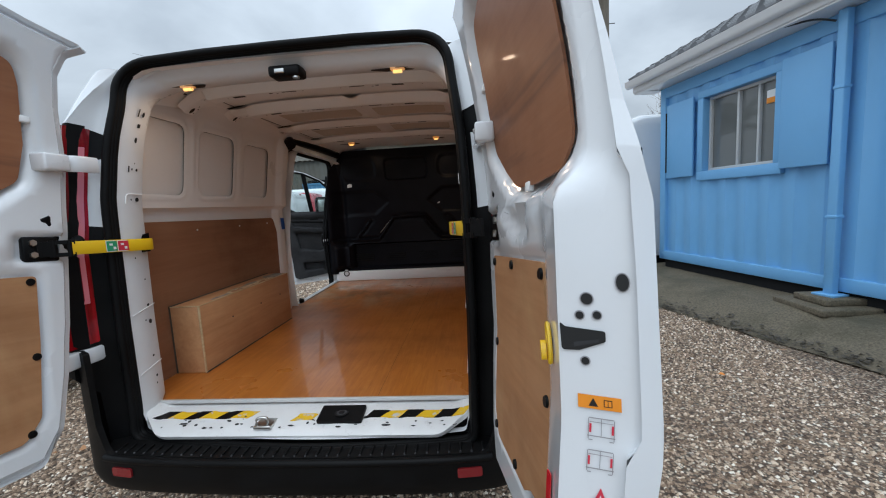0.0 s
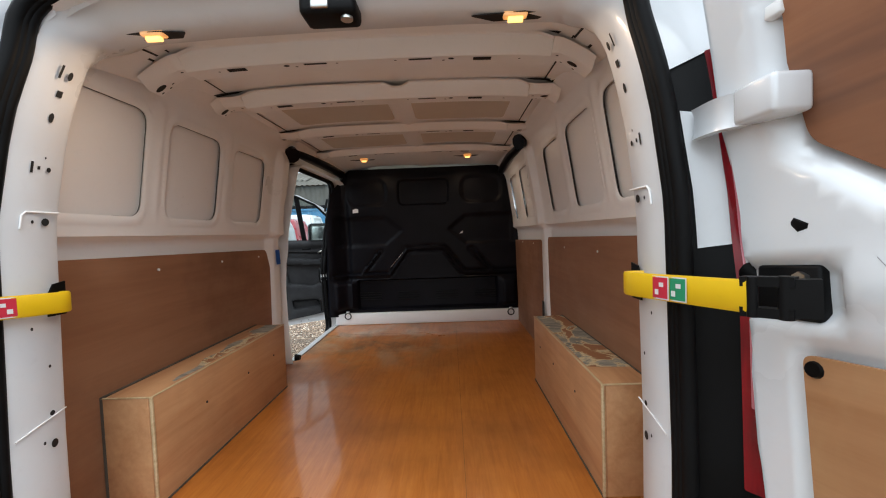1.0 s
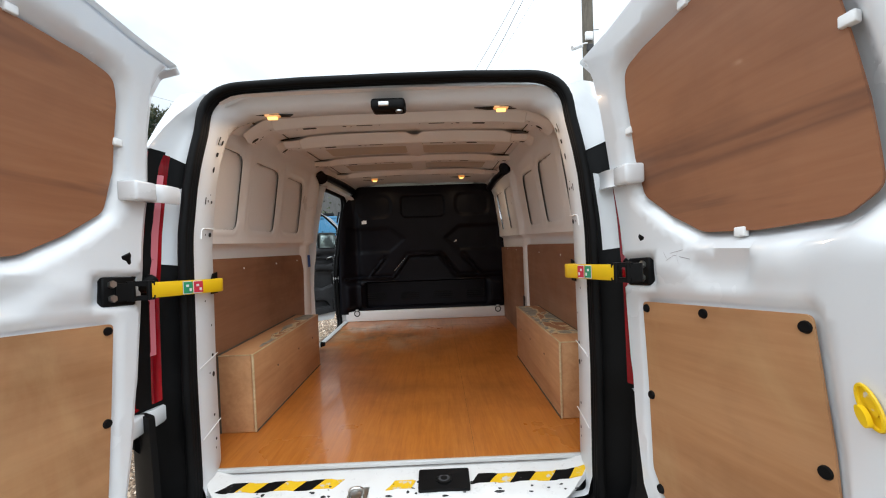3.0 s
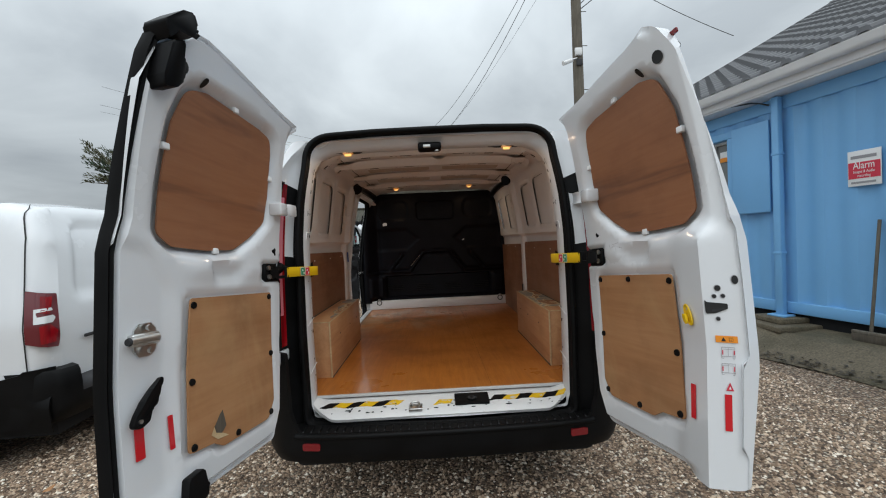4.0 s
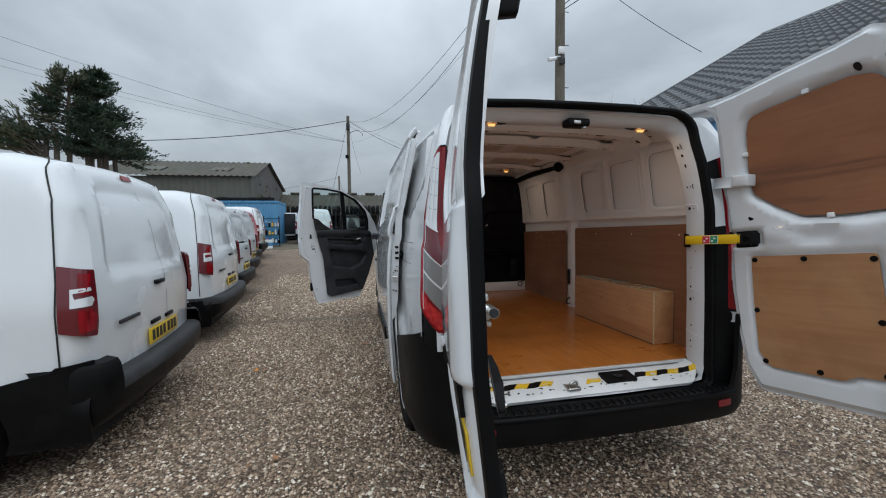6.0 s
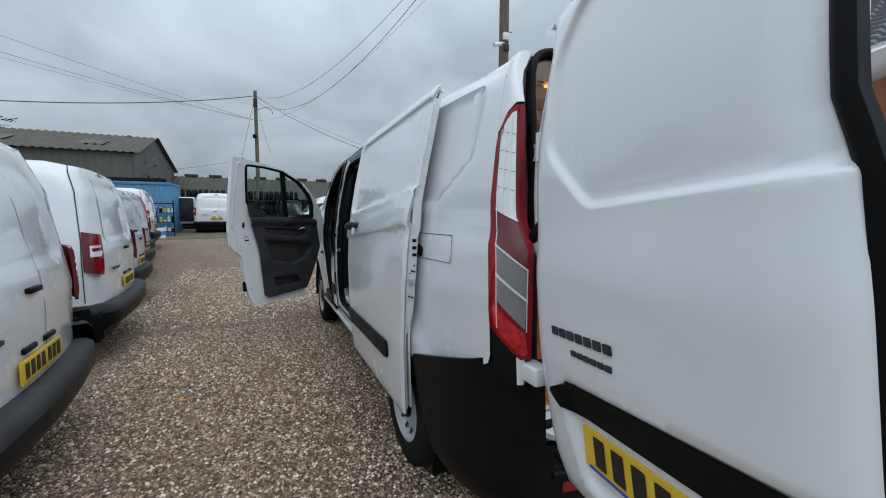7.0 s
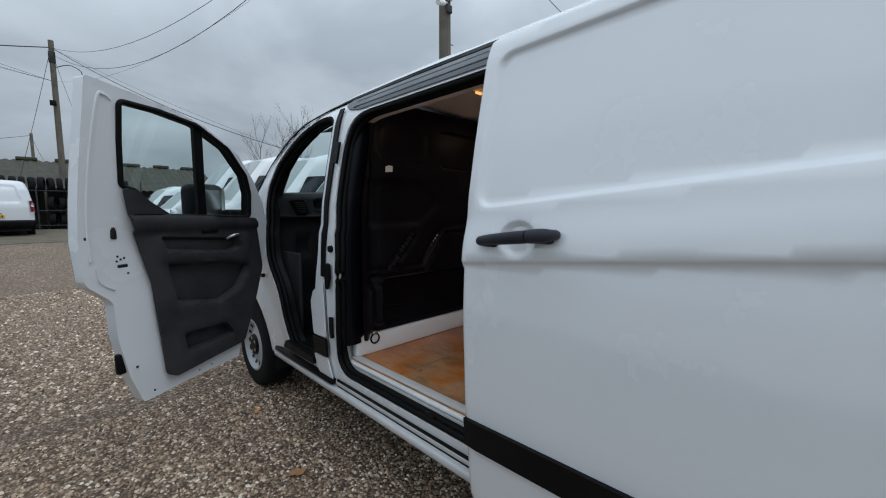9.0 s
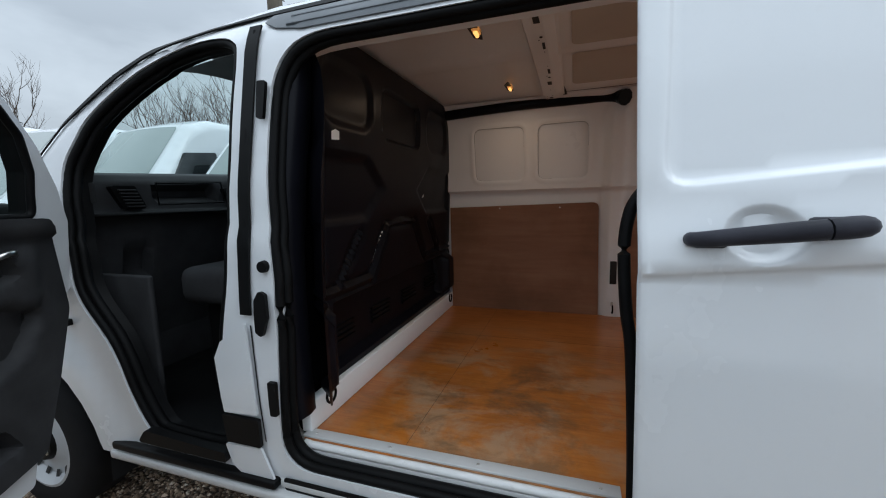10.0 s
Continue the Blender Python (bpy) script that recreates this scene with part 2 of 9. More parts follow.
LAMPGLASS = material("lamp lens", (0.85, 0.70, 0.45), 0.2)
_b = LAMPGLASS.node_tree.nodes["Principled BSDF"]
_b.inputs["Emission Color"].default_value, _b.inputs["Emission Strength"].default_value = (1.0, 0.36, 0.06, 1), 0.35
GLOW = bpy.data.materials.new("bulb glow")
GLOW.use_nodes = True
_b = GLOW.node_tree.nodes["Principled BSDF"]
_b.inputs["Base Color"].default_value = (0.9, 0.6, 0.25, 1)
_b.inputs["Emission Color"].default_value = (1.0, 0.50, 0.14, 1)
_b.inputs["Emission Strength"].default_value = 1.6
GLASS = bpy.data.materials.new("window glass")
GLASS.use_nodes = True
_n, _l = GLASS.node_tree.nodes, GLASS.node_tree.links
_tr, _gl, _mx, _fr = _n.new("ShaderNodeBsdfTransparent"), _n.new("ShaderNodeBsdfGlossy"), _n.new("ShaderNodeMixShader"), _n.new("ShaderNodeLayerWeight")
_pw, _p5 = _n.new("ShaderNodeMath"), _n.new("ShaderNodeMath")
_p5.operation, _p5.inputs[1].default_value = "POWER", 5.0
_pw.operation, _pw.inputs[1].default_value, _pw.inputs[2].default_value = "MULTIPLY_ADD", 0.85, 0.05
_l.new(_fr.outputs["Facing"], _p5.inputs[0]); _l.new(_p5.outputs[0], _pw.inputs[0])
_tr.inputs["Color"].default_value, _gl.inputs["Roughness"].default_value = (0.80, 0.90, 0.89, 1), 0.0
_l.new(_pw.outputs[0], _mx.inputs[0]); _l.new(_tr.outputs[0], _mx.inputs[1]); _l.new(_gl.outputs[0], _mx.inputs[2])
_l.new(_mx.outputs[0], _n["Material Output"].inputs["Surface"])
TINT = material("dark glass", (0.012, 0.016, 0.018), 0.05, 0, 0.5)
PANE = material("office pane", (0.15, 0.155, 0.15), 0.03, 0, 0.6)
BLUE = painted("container blue", (0.175, 0.43, 0.73), 0.42, 0.1, 0.12, (0.10, 0.22, 0.36))
DBLUE = painted("weathered blue", (0.07, 0.24, 0.42), 0.5, 0.0, 0.3, (0.06, 0.10, 0.14))
UPVC = material("white upvc", (0.78, 0.78, 0.78), 0.3)
TILE = painted("grey roof tile", (0.115, 0.118, 0.125), 0.6, 0.0, 0.3, (0.20, 0.20, 0.19))
CONC = material("concrete", (0.185, 0.165, 0.135), 0.9)
_a, _c = noise_tex(CONC, 2.0, 6, 0.65), noise_tex(CONC, 60, 3, 0.6)
link(CONC, mixc(CONC, ramp(CONC, _a, [(0.45, grey(0)), (0.7, grey(0.8))]), ramp(CONC, _c, [(0.3, (0.09, 0.072, 0.048)), (0.7, (0.19, 0.155, 0.105))]), (0.055, 0.052, 0.03)), "Base Color")
bump(CONC, _c, 0.6, 0.006)
POLEWOOD = wood("weathered pole", (0.08, 0.07, 0.055), (0.135, 0.115, 0.088), (0.20, 0.175, 0.14), 0.85, 0, "z", 0.5)
BARK = wood("bark", (0.05, 0.04, 0.03), (0.085, 0.07, 0.052), (0.13, 0.11, 0.085), 0.9, 0, "z", 0.4)
TWIG = material("bare twigs", (0.095, 0.075, 0.062), 0.9)
LEAF = material("conifer foliage", (0.035, 0.06, 0.035), 0.7)
_a = noise_tex(LEAF, 1.6, 4, 0.7)
link(LEAF, ramp(LEAF, _a, [(0.3, (0.016, 0.034, 0.022)), (0.55, (0.035, 0.062, 0.034)), (0.8, (0.085, 0.10, 0.042))]), "Base Color")
LEAF2 = material("olive foliage", (0.09, 0.10, 0.05), 0.7)
_a = noise_tex(LEAF2, 1.6, 4, 0.7)
link(LEAF2, ramp(LEAF2, _a, [(0.3, (0.04, 0.05, 0.028)), (0.7, (0.13, 0.13, 0.065))]), "Base Color")
CORR = painted("asbestos sheet", (0.125, 0.12, 0.098), 0.9, 0.0, 0.6, (0.10, 0.10, 0.075))
MOSS2 = painted("thick moss on sheeting", (0.060, 0.055, 0.040), 0.95, 0.0, 0.9, (0.040, 0.045, 0.018))
MOSS = painted("mossy roof sheet", (0.085, 0.078, 0.062), 0.95, 0.0, 0.6, (0.055, 0.057, 0.03))
SHEDW = painted("dark cladding", (0.115, 0.108, 0.10), 0.9, 0.0, 0.4, (0.06, 0.055, 0.05))
CABLE = material("cable black", (0.02, 0.02, 0.022), 0.6)
SEATF = plastic("seat fabric", 0.03, 0.9, 0.5)
HAZY = material("hazard yellow", (0.75, 0.46, 0.01), 0.5)
_a = noise_tex(HAZY, 26, 4, 0.7)
link(HAZY, mixc(HAZY, ramp(HAZY, _a, [(0.56, grey(0)), (0.63, grey(1))]), (0.75, 0.46, 0.01), (0.55, 0.54, 0.52)), "Base Color")

# gravel: stones of several tones with dark gaps between them
GRAVEL = material("gravel", (0.25, 0.21, 0.17), 0.85)
n, l, b = nodes_of(GRAVEL)
_tc = n.new("ShaderNodeTexCoord")
v1 = n.new("ShaderNodeTexVoronoi"); v1.inputs["Scale"].default_value = 66
v2 = n.new("ShaderNodeTexVoronoi"); v2.inputs["Scale"].default_value = 110
l.new(_tc.outputs["Object"], v1.inputs["Vector"]); l.new(_tc.outputs["Object"], v2.inputs["Vector"])
sp = n.new("ShaderNodeSeparateColor"); l.new(v1.outputs["Color"], sp.inputs[0])
stone = ramp(GRAVEL, sp.outputs["Red"], [(0.0, (0.12, 0.07, 0.045)), (0.35, (0.31, 0.20, 0.13)), (0.65, (0.47, 0.325, 0.22)), (0.88, (0.66, 0.51, 0.37)), (1.0, (0.85, 0.76, 0.62))])
gap = ramp(GRAVEL, v1.outputs["Distance"], [(0.0, grey(0)), (0.38, grey(0.1)), (0.75, grey(0.85))])
c = mixc(GRAVEL, gap, stone, (0.04, 0.03, 0.022))
patch = noise_tex(GRAVEL, 0.55, 5, 0.6)
c = mixc(GRAVEL, ramp(GRAVEL, patch, [(0.42, grey(0)), (0.75, grey(0.45))]), c, (0.135, 0.098, 0.068))
link(GRAVEL, c, "Base Color")
bump(GRAVEL, v1.outputs["Distance"], 0.9, -0.02)
STONE = material("loose stones", (0.3, 0.25, 0.2), 0.8)
n, l, b = nodes_of(STONE)
_g = n.new("ShaderNodeNewGeometry")
link(STONE, ramp(STONE, _g.outputs["Random Per Island"], [(0.0, (0.065, 0.042, 0.03)), (0.3, (0.235, 0.155, 0.10)), (0.62, (0.44, 0.31, 0.212)), (0.86, (0.69, 0.54, 0.40)), (1.0, (0.93, 0.86, 0.74))]), "Base Color")


# ---- building helpers ----
def link_mesh(name, bm, mat, parent=None, label="", sharp=50):
    bmesh.ops.recalc_face_normals(bm, faces=bm.faces)
    me = bpy.data.meshes.new(name)
    bm.to_mesh(me)
    bm.free()
    me.materials.append(mat)
    me.shade_smooth()
    me.set_sharp_from_angle(angle=radians(sharp))
    ob = new(name, me)
    if parent:
        ob.parent = parent
    if label:
        ob["label"] = label
    return ob


def part(name, bm, mat, parent, label="", sharp=50):
    return link_mesh(name, bm, mat, parent, label, sharp)


def thing(name, label, category, m=Matrix(), group="", kind=""):
    e = new(name)
    e.matrix_world = m
    return tagged(e, label, category, group, kind)


def box(x0, x1, y0, y1, z0, z1, bev=0.0, bm=None, seg=2):
    own = bm is None
    bm = bm or bmesh.new()
    vs = bmesh.ops.create_cube(bm, size=1)["verts"]
    for v in vs:
        v.co = Vector(((x0 + x1) / 2 + v.co.x * (x1 - x0), (y0 + y1) / 2 + v.co.y * (y1 - y0), (z0 + z1) / 2 + v.co.z * (z1 - z0)))
    if bev:
        es = list({e for v in vs for e in v.link_edges})
        bmesh.ops.bevel(bm, geom=es, offset=bev, segments=seg, affect="EDGES", profile=0.5)
    return bm


def cyl(p0, p1, r0, r1=None, seg=20, bm=None, cap=True):
    bm = bm or bmesh.new()
    p0, p1 = Vector(p0), Vector(p1)
    d = p1 - p0
    m = Matrix.Translation((p0 + p1) / 2) @ d.to_track_quat("Z", "Y").to_matrix().to_4x4()
    bmesh.ops.create_cone(bm, cap_ends=cap, segments=seg, radius1=r0, radius2=r0 if r1 is None else r1, depth=d.length, matrix=m)
    return bm


def smooth_path(pts, n=6, closed=False):
    """Catmull-Rom points along pts."""
    p = [Vector(q) for q in pts]
    k = len(p)
    out = []
    for i in range(k if closed else k - 1):
        a, b2, c2, d = (p[(i + j) % k] if closed else p[min(max(i + j, 0), k - 1)] for j in (-1, 0, 1, 2))
        for s in range(n):
            t = s / n
            out.append(0.5 * ((2 * b2) + (c2 - a) * t + (2 * a - 5 * b2 + 4 * c2 - d) * t * t + (3 * b2 - a - 3 * c2 + d) * t ** 3))
    if not closed:
        out.append(p[-1])
    return out


def sweep(path, profile, closed=False, up=(0, 0, 1), bm=None, scales=None, ends=True):
    """Carries the closed 2-D profile (side, up) along the path."""
    bm = bm or bmesh.new()
    path = [Vector(q) for q in path]
    n = len(path)
    rings = []
    for i, q in enumerate(path):
        a = path[(i - 1) % n] if closed or i else path[0]
        c2 = path[(i + 1) % n] if closed or i < n - 1 else path[-1]
        d = (c2 - a).normalized()
        s = d.cross(Vector(up))
        s = s.normalized() if s.length > 1e-4 else Vector((1, 0, 0))
        u = s.cross(d)
        k = scales[i] if scales else 1.0
        rings.append([bm.verts.new(q + s * (x * k) + u * (y * k)) for x, y in profile])
    m = len(profile)
    for i in range(n if closed else n - 1):
        r0, r1 = rings[i], rings[(i + 1) % n]
        for j in range(m):
            bm.faces.new((r0[j], r0[(j + 1) % m], r1[(j + 1) % m], r1[j]))
    if not closed and ends:
        bm.faces.new(rings[0])
        bm.faces.new(rings[-1][::-1])
    return bm


def circle(r, n=8):
    return [(r * math.cos(2 * math.pi * i / n), r * math.sin(2 * math.pi * i / n)) for i in range(n)]


def tube(path, r, seg=8, closed=False, bm=None, scales=None, up=(0, 0, 1)):
    return sweep(path, circle(r, seg), closed, up, bm, scales)


def rounded(pts, seg=5):
    """2-D polygon of (x, y, radius) corners -> points with rounded corners."""
    out = []
    k = len(pts)
    for i, p in enumerate(pts):
        q = Vector(p[:2])
        r = p[2] if len(p) > 2 else 0
        if r <= 0:
            out.append(q)
            continue
        a, c2 = (Vector(pts[i - 1][:2]) - q), (Vector(pts[(i + 1) % k][:2]) - q)
        la, lc = a.length, c2.length
        a, c2 = a / la, c2 / lc
        ang = math.acos(max(-1, min(1, a.dot(c2))))
        d = min(r / math.tan(ang / 2), la * 0.48, lc * 0.48)
        p0, p1 = q + a * d, q + c2 * d
        for s in range(seg + 1):
            t = s / seg
            out.append(p0 * (1 - t) ** 2 + q * 2 * t * (1 - t) + p1 * t * t)
    return [(v.x, v.y) for v in out]


def rrect(x0, x1, y0, y1, r, seg=5):
    return rounded([(x0, y0, r), (x1, y0, r), (x1, y1, r), (x0, y1, r)], seg)


def inside(poly, P):
    q = np.asarray(poly, float)
    x0, y0 = q[:, 0], q[:, 1]
    x1, y1 = np.roll(x0, -1), np.roll(y0, -1)
    res = np.zeros(len(P), bool)
    for a, b2, c2, d in zip(x0, y0, x1, y1):
        cond = (b2 > P[:, 1]) != (d > P[:, 1])
        if cond.any():
            xi = a + (P[:, 1] - b2) * (c2 - a) / ((d - b2) or 1e-12)
            res ^= cond & (P[:, 0] < xi)
    return res


def seg_dist(P, a, b2):
    a, b2 = np.asarray(a, float), np.asarray(b2, float)
    d = b2 - a
    t = np.clip(((P - a) @ d) / max(d @ d, 1e-12), 0, 1)
    return np.hypot(*(P - a - t[:, None] * d).T)


def poly_dist(P, pts, closed=True):
    P = np.atleast_2d(np.asarray(P, float))
    k = len(pts)
    d = np.full(len(P), 9e9)
    for i in range(k if closed else k - 1):
        d = np.minimum(d, seg_dist(P, pts[i], pts[(i + 1) % k]))
    return d


def signed(P, poly):
    """Distance to a closed outline, negative inside."""
    P = np.atleast_2d(np.asarray(P, float))
    d = poly_dist(P, poly)
    return np.where(inside(poly, P), -d, d)


def sstep(x, a, b2):
    t = np.clip((np.asarray(x, float) - a) / (b2 - a), 0, 1)
    return t * t * (3 - 2 * t)


def resample(poly, step):
    out = []
    k = len(poly)
    for i in range(k):
        a, b2 = np.array(poly[i], float), np.array(poly[(i + 1) % k], float)
        m = max(1, int(math.ceil(np.hypot(*(b2 - a)) / step)))
        out += [tuple(a + (b2 - a) * j / m) for j in range(m)]
    return out


def sheet(outline, f, holes=(), step=0.04, thick=0.0, bm=None, extra=(), lines=(), flip=False):
    """A curved sheet: the outline with its holes in the plane, mapped by f(N x 2 array) -> N x 3 array, with thickness along its normal."""
    from mathutils.geometry import delaunay_2d_cdt
    loops = [resample(outline, step)] + [resample(h, step) for h in holes]
    pts, edges = [], []
    for lp in loops:
        s0 = len(pts)
        pts += lp
        edges += [(s0 + i, s0 + (i + 1) % len(lp)) for i in range(len(lp))]
    marks = []
    for pts0, shut in lines:
        lp = resample(pts0, step) if shut else resample(list(pts0) + list(pts0)[::-1], step)[: len(resample(list(pts0) + list(pts0)[::-1], step)) // 2 + 1]
        s0 = len(pts)
        pts += lp
        edges += [(s0 + i, s0 + (i + 1) % len(lp)) for i in range(len(lp) if shut else len(lp) - 1)]
        marks.append((lp, shut))
    o = np.array(loops[0])
    lo, hi = o.min(0), o.max(0)
    gx = np.arange(lo[0] + step / 2, hi[0], step)
    gy = np.arange(lo[1] + step / 2, hi[1], step)
    G = np.array([(x, y) for x in gx for y in gy]) if len(gx) and len(gy) else np.zeros((0, 2))
    if len(extra):
        G = np.vstack([G, np.array(extra)])
    if len(G):
        keep = inside(loops[0], G) & (poly_dist(G, loops[0]) > step * 0.35)
        for h in loops[1:]:
            keep &= ~inside(h, G) & (poly_dist(G, h) > step * 0.35)
        for lp, shut in marks:
            keep &= poly_dist(G, lp, shut) > step * 0.3
        G = G[keep]
    allp = [Vector(p) for p in pts] + [Vector(p) for p in G]
    vs, es, fs, *_ = delaunay_2d_cdt(allp, edges, [], 0, 1e-6)
    V = np.array([(v.x, v.y) for v in vs])
    F = np.array([q for q in fs if len(q) == 3])
    C = V[F].mean(1)
    keep = inside(loops[0], C)
    for h in loops[1:]:
        keep &= ~inside(h, C)
    F = F[keep]
    W = np.asarray(f(V), float)
    bm = bm or bmesh.new()
    if thick:
        N = np.zeros_like(W)
        fn = np.cross(W[F[:, 1]] - W[F[:, 0]], W[F[:, 2]] - W[F[:, 0]])
        for j in range(3):
            np.add.at(N, F[:, j], fn)
        N /= np.maximum(np.linalg.norm(N, axis=1), 1e-9)[:, None]
        B = W - N * (-thick if flip else thick)
    used = sorted(set(F.ravel().tolist()))
    top = {i: bm.verts.new(W[i]) for i in used}
    for q in F:
        bm.faces.new([top[i] for i in q])
    if thick:
        bot = {i: bm.verts.new(B[i]) for i in used}
        cnt = {}
        for q in F:
            bm.faces.new([bot[i] for i in q[::-1]])
            for i in range(3):
                a, b2 = int(q[i]), int(q[(i + 1) % 3])
                cnt[(a, b2)] = 1
        for (a, b2) in cnt:
            if (b2, a) not in cnt:
                bm.faces.new((top[b2], top[a], bot[a], bot[b2]))
    return bm


def inset(poly, d):
    """The closed outline moved outwards by d (inwards where negative)."""
    q = np.asarray(poly, float)
    area = np.sum(q[:, 0] * np.roll(q[:, 1], -1) - np.roll(q[:, 0], -1) * q[:, 1])
    t = np.roll(q, -1, 0) - np.roll(q, 1, 0)
    n0 = np.c_[t[:, 1], -t[:, 0]] / np.maximum(np.hypot(*t.T), 1e-9)[:, None]
    return [tuple(v) for v in q + n0 * (d if area > 0 else -d)]


def edge_lines(poly, *ds):
    return [(inset(poly, d), True) for d in ds]


def prism(outline, f0, f1, bev=0.0, bm=None):
    """A solid between f0(u, v) and f1(u, v) of one outline."""
    bm = bm or bmesh.new()
    a = [bm.verts.new(f0(u, v)) for u, v in outline]
    b2 = [bm.verts.new(f1(u, v)) for u, v in outline]
    fa, fb = bm.faces.new(a), bm.faces.new(b2[::-1])
    k = len(a)
    for i in range(k):
        bm.faces.new((a[(i + 1) % k], a[i], b2[i], b2[(i + 1) % k]))
    if bev:
        es = list(fa.edges) + list(fb.edges)
        bmesh.ops.bevel(bm, geom=es, offset=bev, segments=2, affect="EDGES", profile=0.5)
    return bm


def loft(loops, closed=True, bm=None):
    """Skins rings of equal length."""
    bm = bm or bmesh.new()
    R = [[bm.verts.new(q) for q in lp] for lp in loops]
    m = len(R[0])
    for r0, r1 in zip(R, R[1:]):
        for j in range(m if closed else m - 1):
            bm.faces.new((r0[j], r0[(j + 1) % m], r1[(j + 1) % m], r1[j]))
    return bm


def move(bm, m):
    bmesh.ops.transform(bm, matrix=m, verts=bm.verts)
    return bm


def slope(y):
    """Height of the yard: level round the van, rising gently up the lane."""
    return 0.68 * float(sstep(y, 5.0, 24.0))


# ---- the yard ----
def ground_grid():
    bm = bmesh.new()
    xs = [-600, -120, -45, -22] + [x * 1.0 for x in range(-16, 17)] + [22, 45, 120, 600]
    ys = [-600, -120, -40, -15] + [y * 1.0 for y in range(-8, 41)] + [50, 80, 160, 600]
    rows = [[bm.verts.new((x, y, slope(y) + 0.012 * noise.noise((x * 0.7, y * 0.7, 3)))) for x in xs] for y in ys]
    for r0, r1 in zip(rows, rows[1:]):
        for i in range(len(xs) - 1):
            bm.faces.new((r0[i], r0[i + 1], r1[i + 1], r1[i]))
    return bm


ground = tagged(link_mesh("ground", ground_grid(), GRAVEL), "brown and grey wet gravel yard", "ground", kind="structure")

# ---- the panel van ----
van = thing("panel_van", "white panel van, rear, side and passenger doors open, ply-lined", "van")
FL = 0.58          # load floor height


def half(z):
    """Outer half width of the body at a height."""
    return np.interp(z, [0.25, 0.45, 0.75, 1.05, 1.27, 1.31, 1.42, 1.60, 1.86, 1.93, 2.0], [0.90, 0.925, 0.945, 0.95, 0.938, 0.925, 0.918, 0.885, 0.828, 0.80, 0.74])


def plan(y):
    """How far the side draws in towards the tail and the nose."""
    y = np.asarray(y, float)
    return 0.030 * (1 - sstep(y, 0.1, 0.9)) + 0.16 * sstep(y, 4.1, 5.3) ** 1.5


TOPLINE = [(0.235, 1.984), (0.45, 2.008), (1.2, 2.068), (2.4, 2.085), (3.0, 2.078), (3.25, 2.062), (3.50, 2.022), (3.70, 1.945), (3.95, 1.765), (4.12, 1.61), (4.55, 1.25), (4.80, 1.12), (5.05, 0.95), (5.16, 0.70), (5.17, 0.30)]


PAN = rounded([(0.56, 1.43, 0.08), (1.62, 1.45, 0.05), (1.62, 1.87, 0.04), (0.30, 1.87, 0.05), (0.31, 1.60, 0.10)])


def side_map(sx, bulge=0.0):
    def f(P):
        y, z = P[:, 0], P[:, 1]
        d = poly_dist(P, TOPLINE, closed=False)
        r = 0.15
        k = np.clip(r - d, 0, r)
        x = half(z) - plan(y) - (r - np.sqrt(np.maximum(r * r - k * k, 0))) + bulge
        # pressed side panel behind the doors, raised shoulder line below it
        pan = PAN
        x = x - 0.017 * sstep(-signed(P, pan), -0.006, 0.012)
        arch = np.hypot(y - 0.97, z - 0.36)
        x = x + 0.026 * sstep(arch, 0.60, 0.50)
        arch = np.hypot(y - 4.26, z - 0.36)
        x = x + 0.024 * sstep(arch, 0.66, 0.56)
        return np.c_[sx * x, y, z]
    return f


def arch_pts(yc, r, z0, n=14, zc=0.36):
    a0 = math.asin((z0 - zc) / r)
    return [(yc + r * math.cos(math.pi - a0 - (math.pi - 2 * a0) * i / n), zc + r * math.sin(math.pi - a0 - (math.pi - 2 * a0) * i / n)) for i in range(n + 1)]


SLIDE = rounded([(1.80, 0.515, 0.10), (2.905, 0.515, 0.13), (2.882, 0.78), (2.868, 0.97), (2.868, 1.14), (2.883, 1.31), (2.893, 1.48), (2.90, 1.885, 0.19), (1.80, 1.885, 0.10)], 8)
FDOOR = [(q.x, q.y) for q in smooth_path([(y, z, 0) for y, z in ((3.10, 0.66), (3.105, 0.56), (3.15, 0.512), (3.45, 0.515), (3.52, 0.545), (3.58, 0.67), (3.612, 0.777), (3.667, 0.883), (3.755, 0.988), (3.803, 1.074), (3.822, 1.182), (3.847, 1.31), (3.864, 1.45), (3.86, 1.545), (3.815, 1.625), (3.755, 1.708), (3.622, 1.797), (3.45, 1.876), (3.277, 1.922), (3.14, 1.925), (3.07, 1.90), (3.043, 1.85), (3.04, 1.70), (3.032, 1.5), (3.038, 1.28), (3.053, 1.10), (3.09, 0.93), (3.10, 0.80))], 3)]
FWIN = rounded([(3.09, 1.30, 0.03), (3.90, 1.34, 0.05), (3.85, 1.54, 0.1), (3.67, 1.70, 0.15), (3.47, 1.81, 0.15), (3.25, 1.86, 0.12), (3.09, 1.86, 0.05)], 5)
top_side = [p for p in TOPLINE]
low = [(5.12, 0.27)] + arch_pts(4.26, 0.49, 0.42)[::-1] + [(3.7, 0.42), (1.5, 0.42)] + arch_pts(0.97, 0.42, 0.42)[::-1] + [(0.548, 0.725), (0.13, 0.842), (0.085, 0.865), (0.072, 0.90), (0.075, 1.0), (0.155, 1.68), (0.163, 1.75), (0.180, 1.90), (0.186, 1.945)]
outline_l = top_side + low
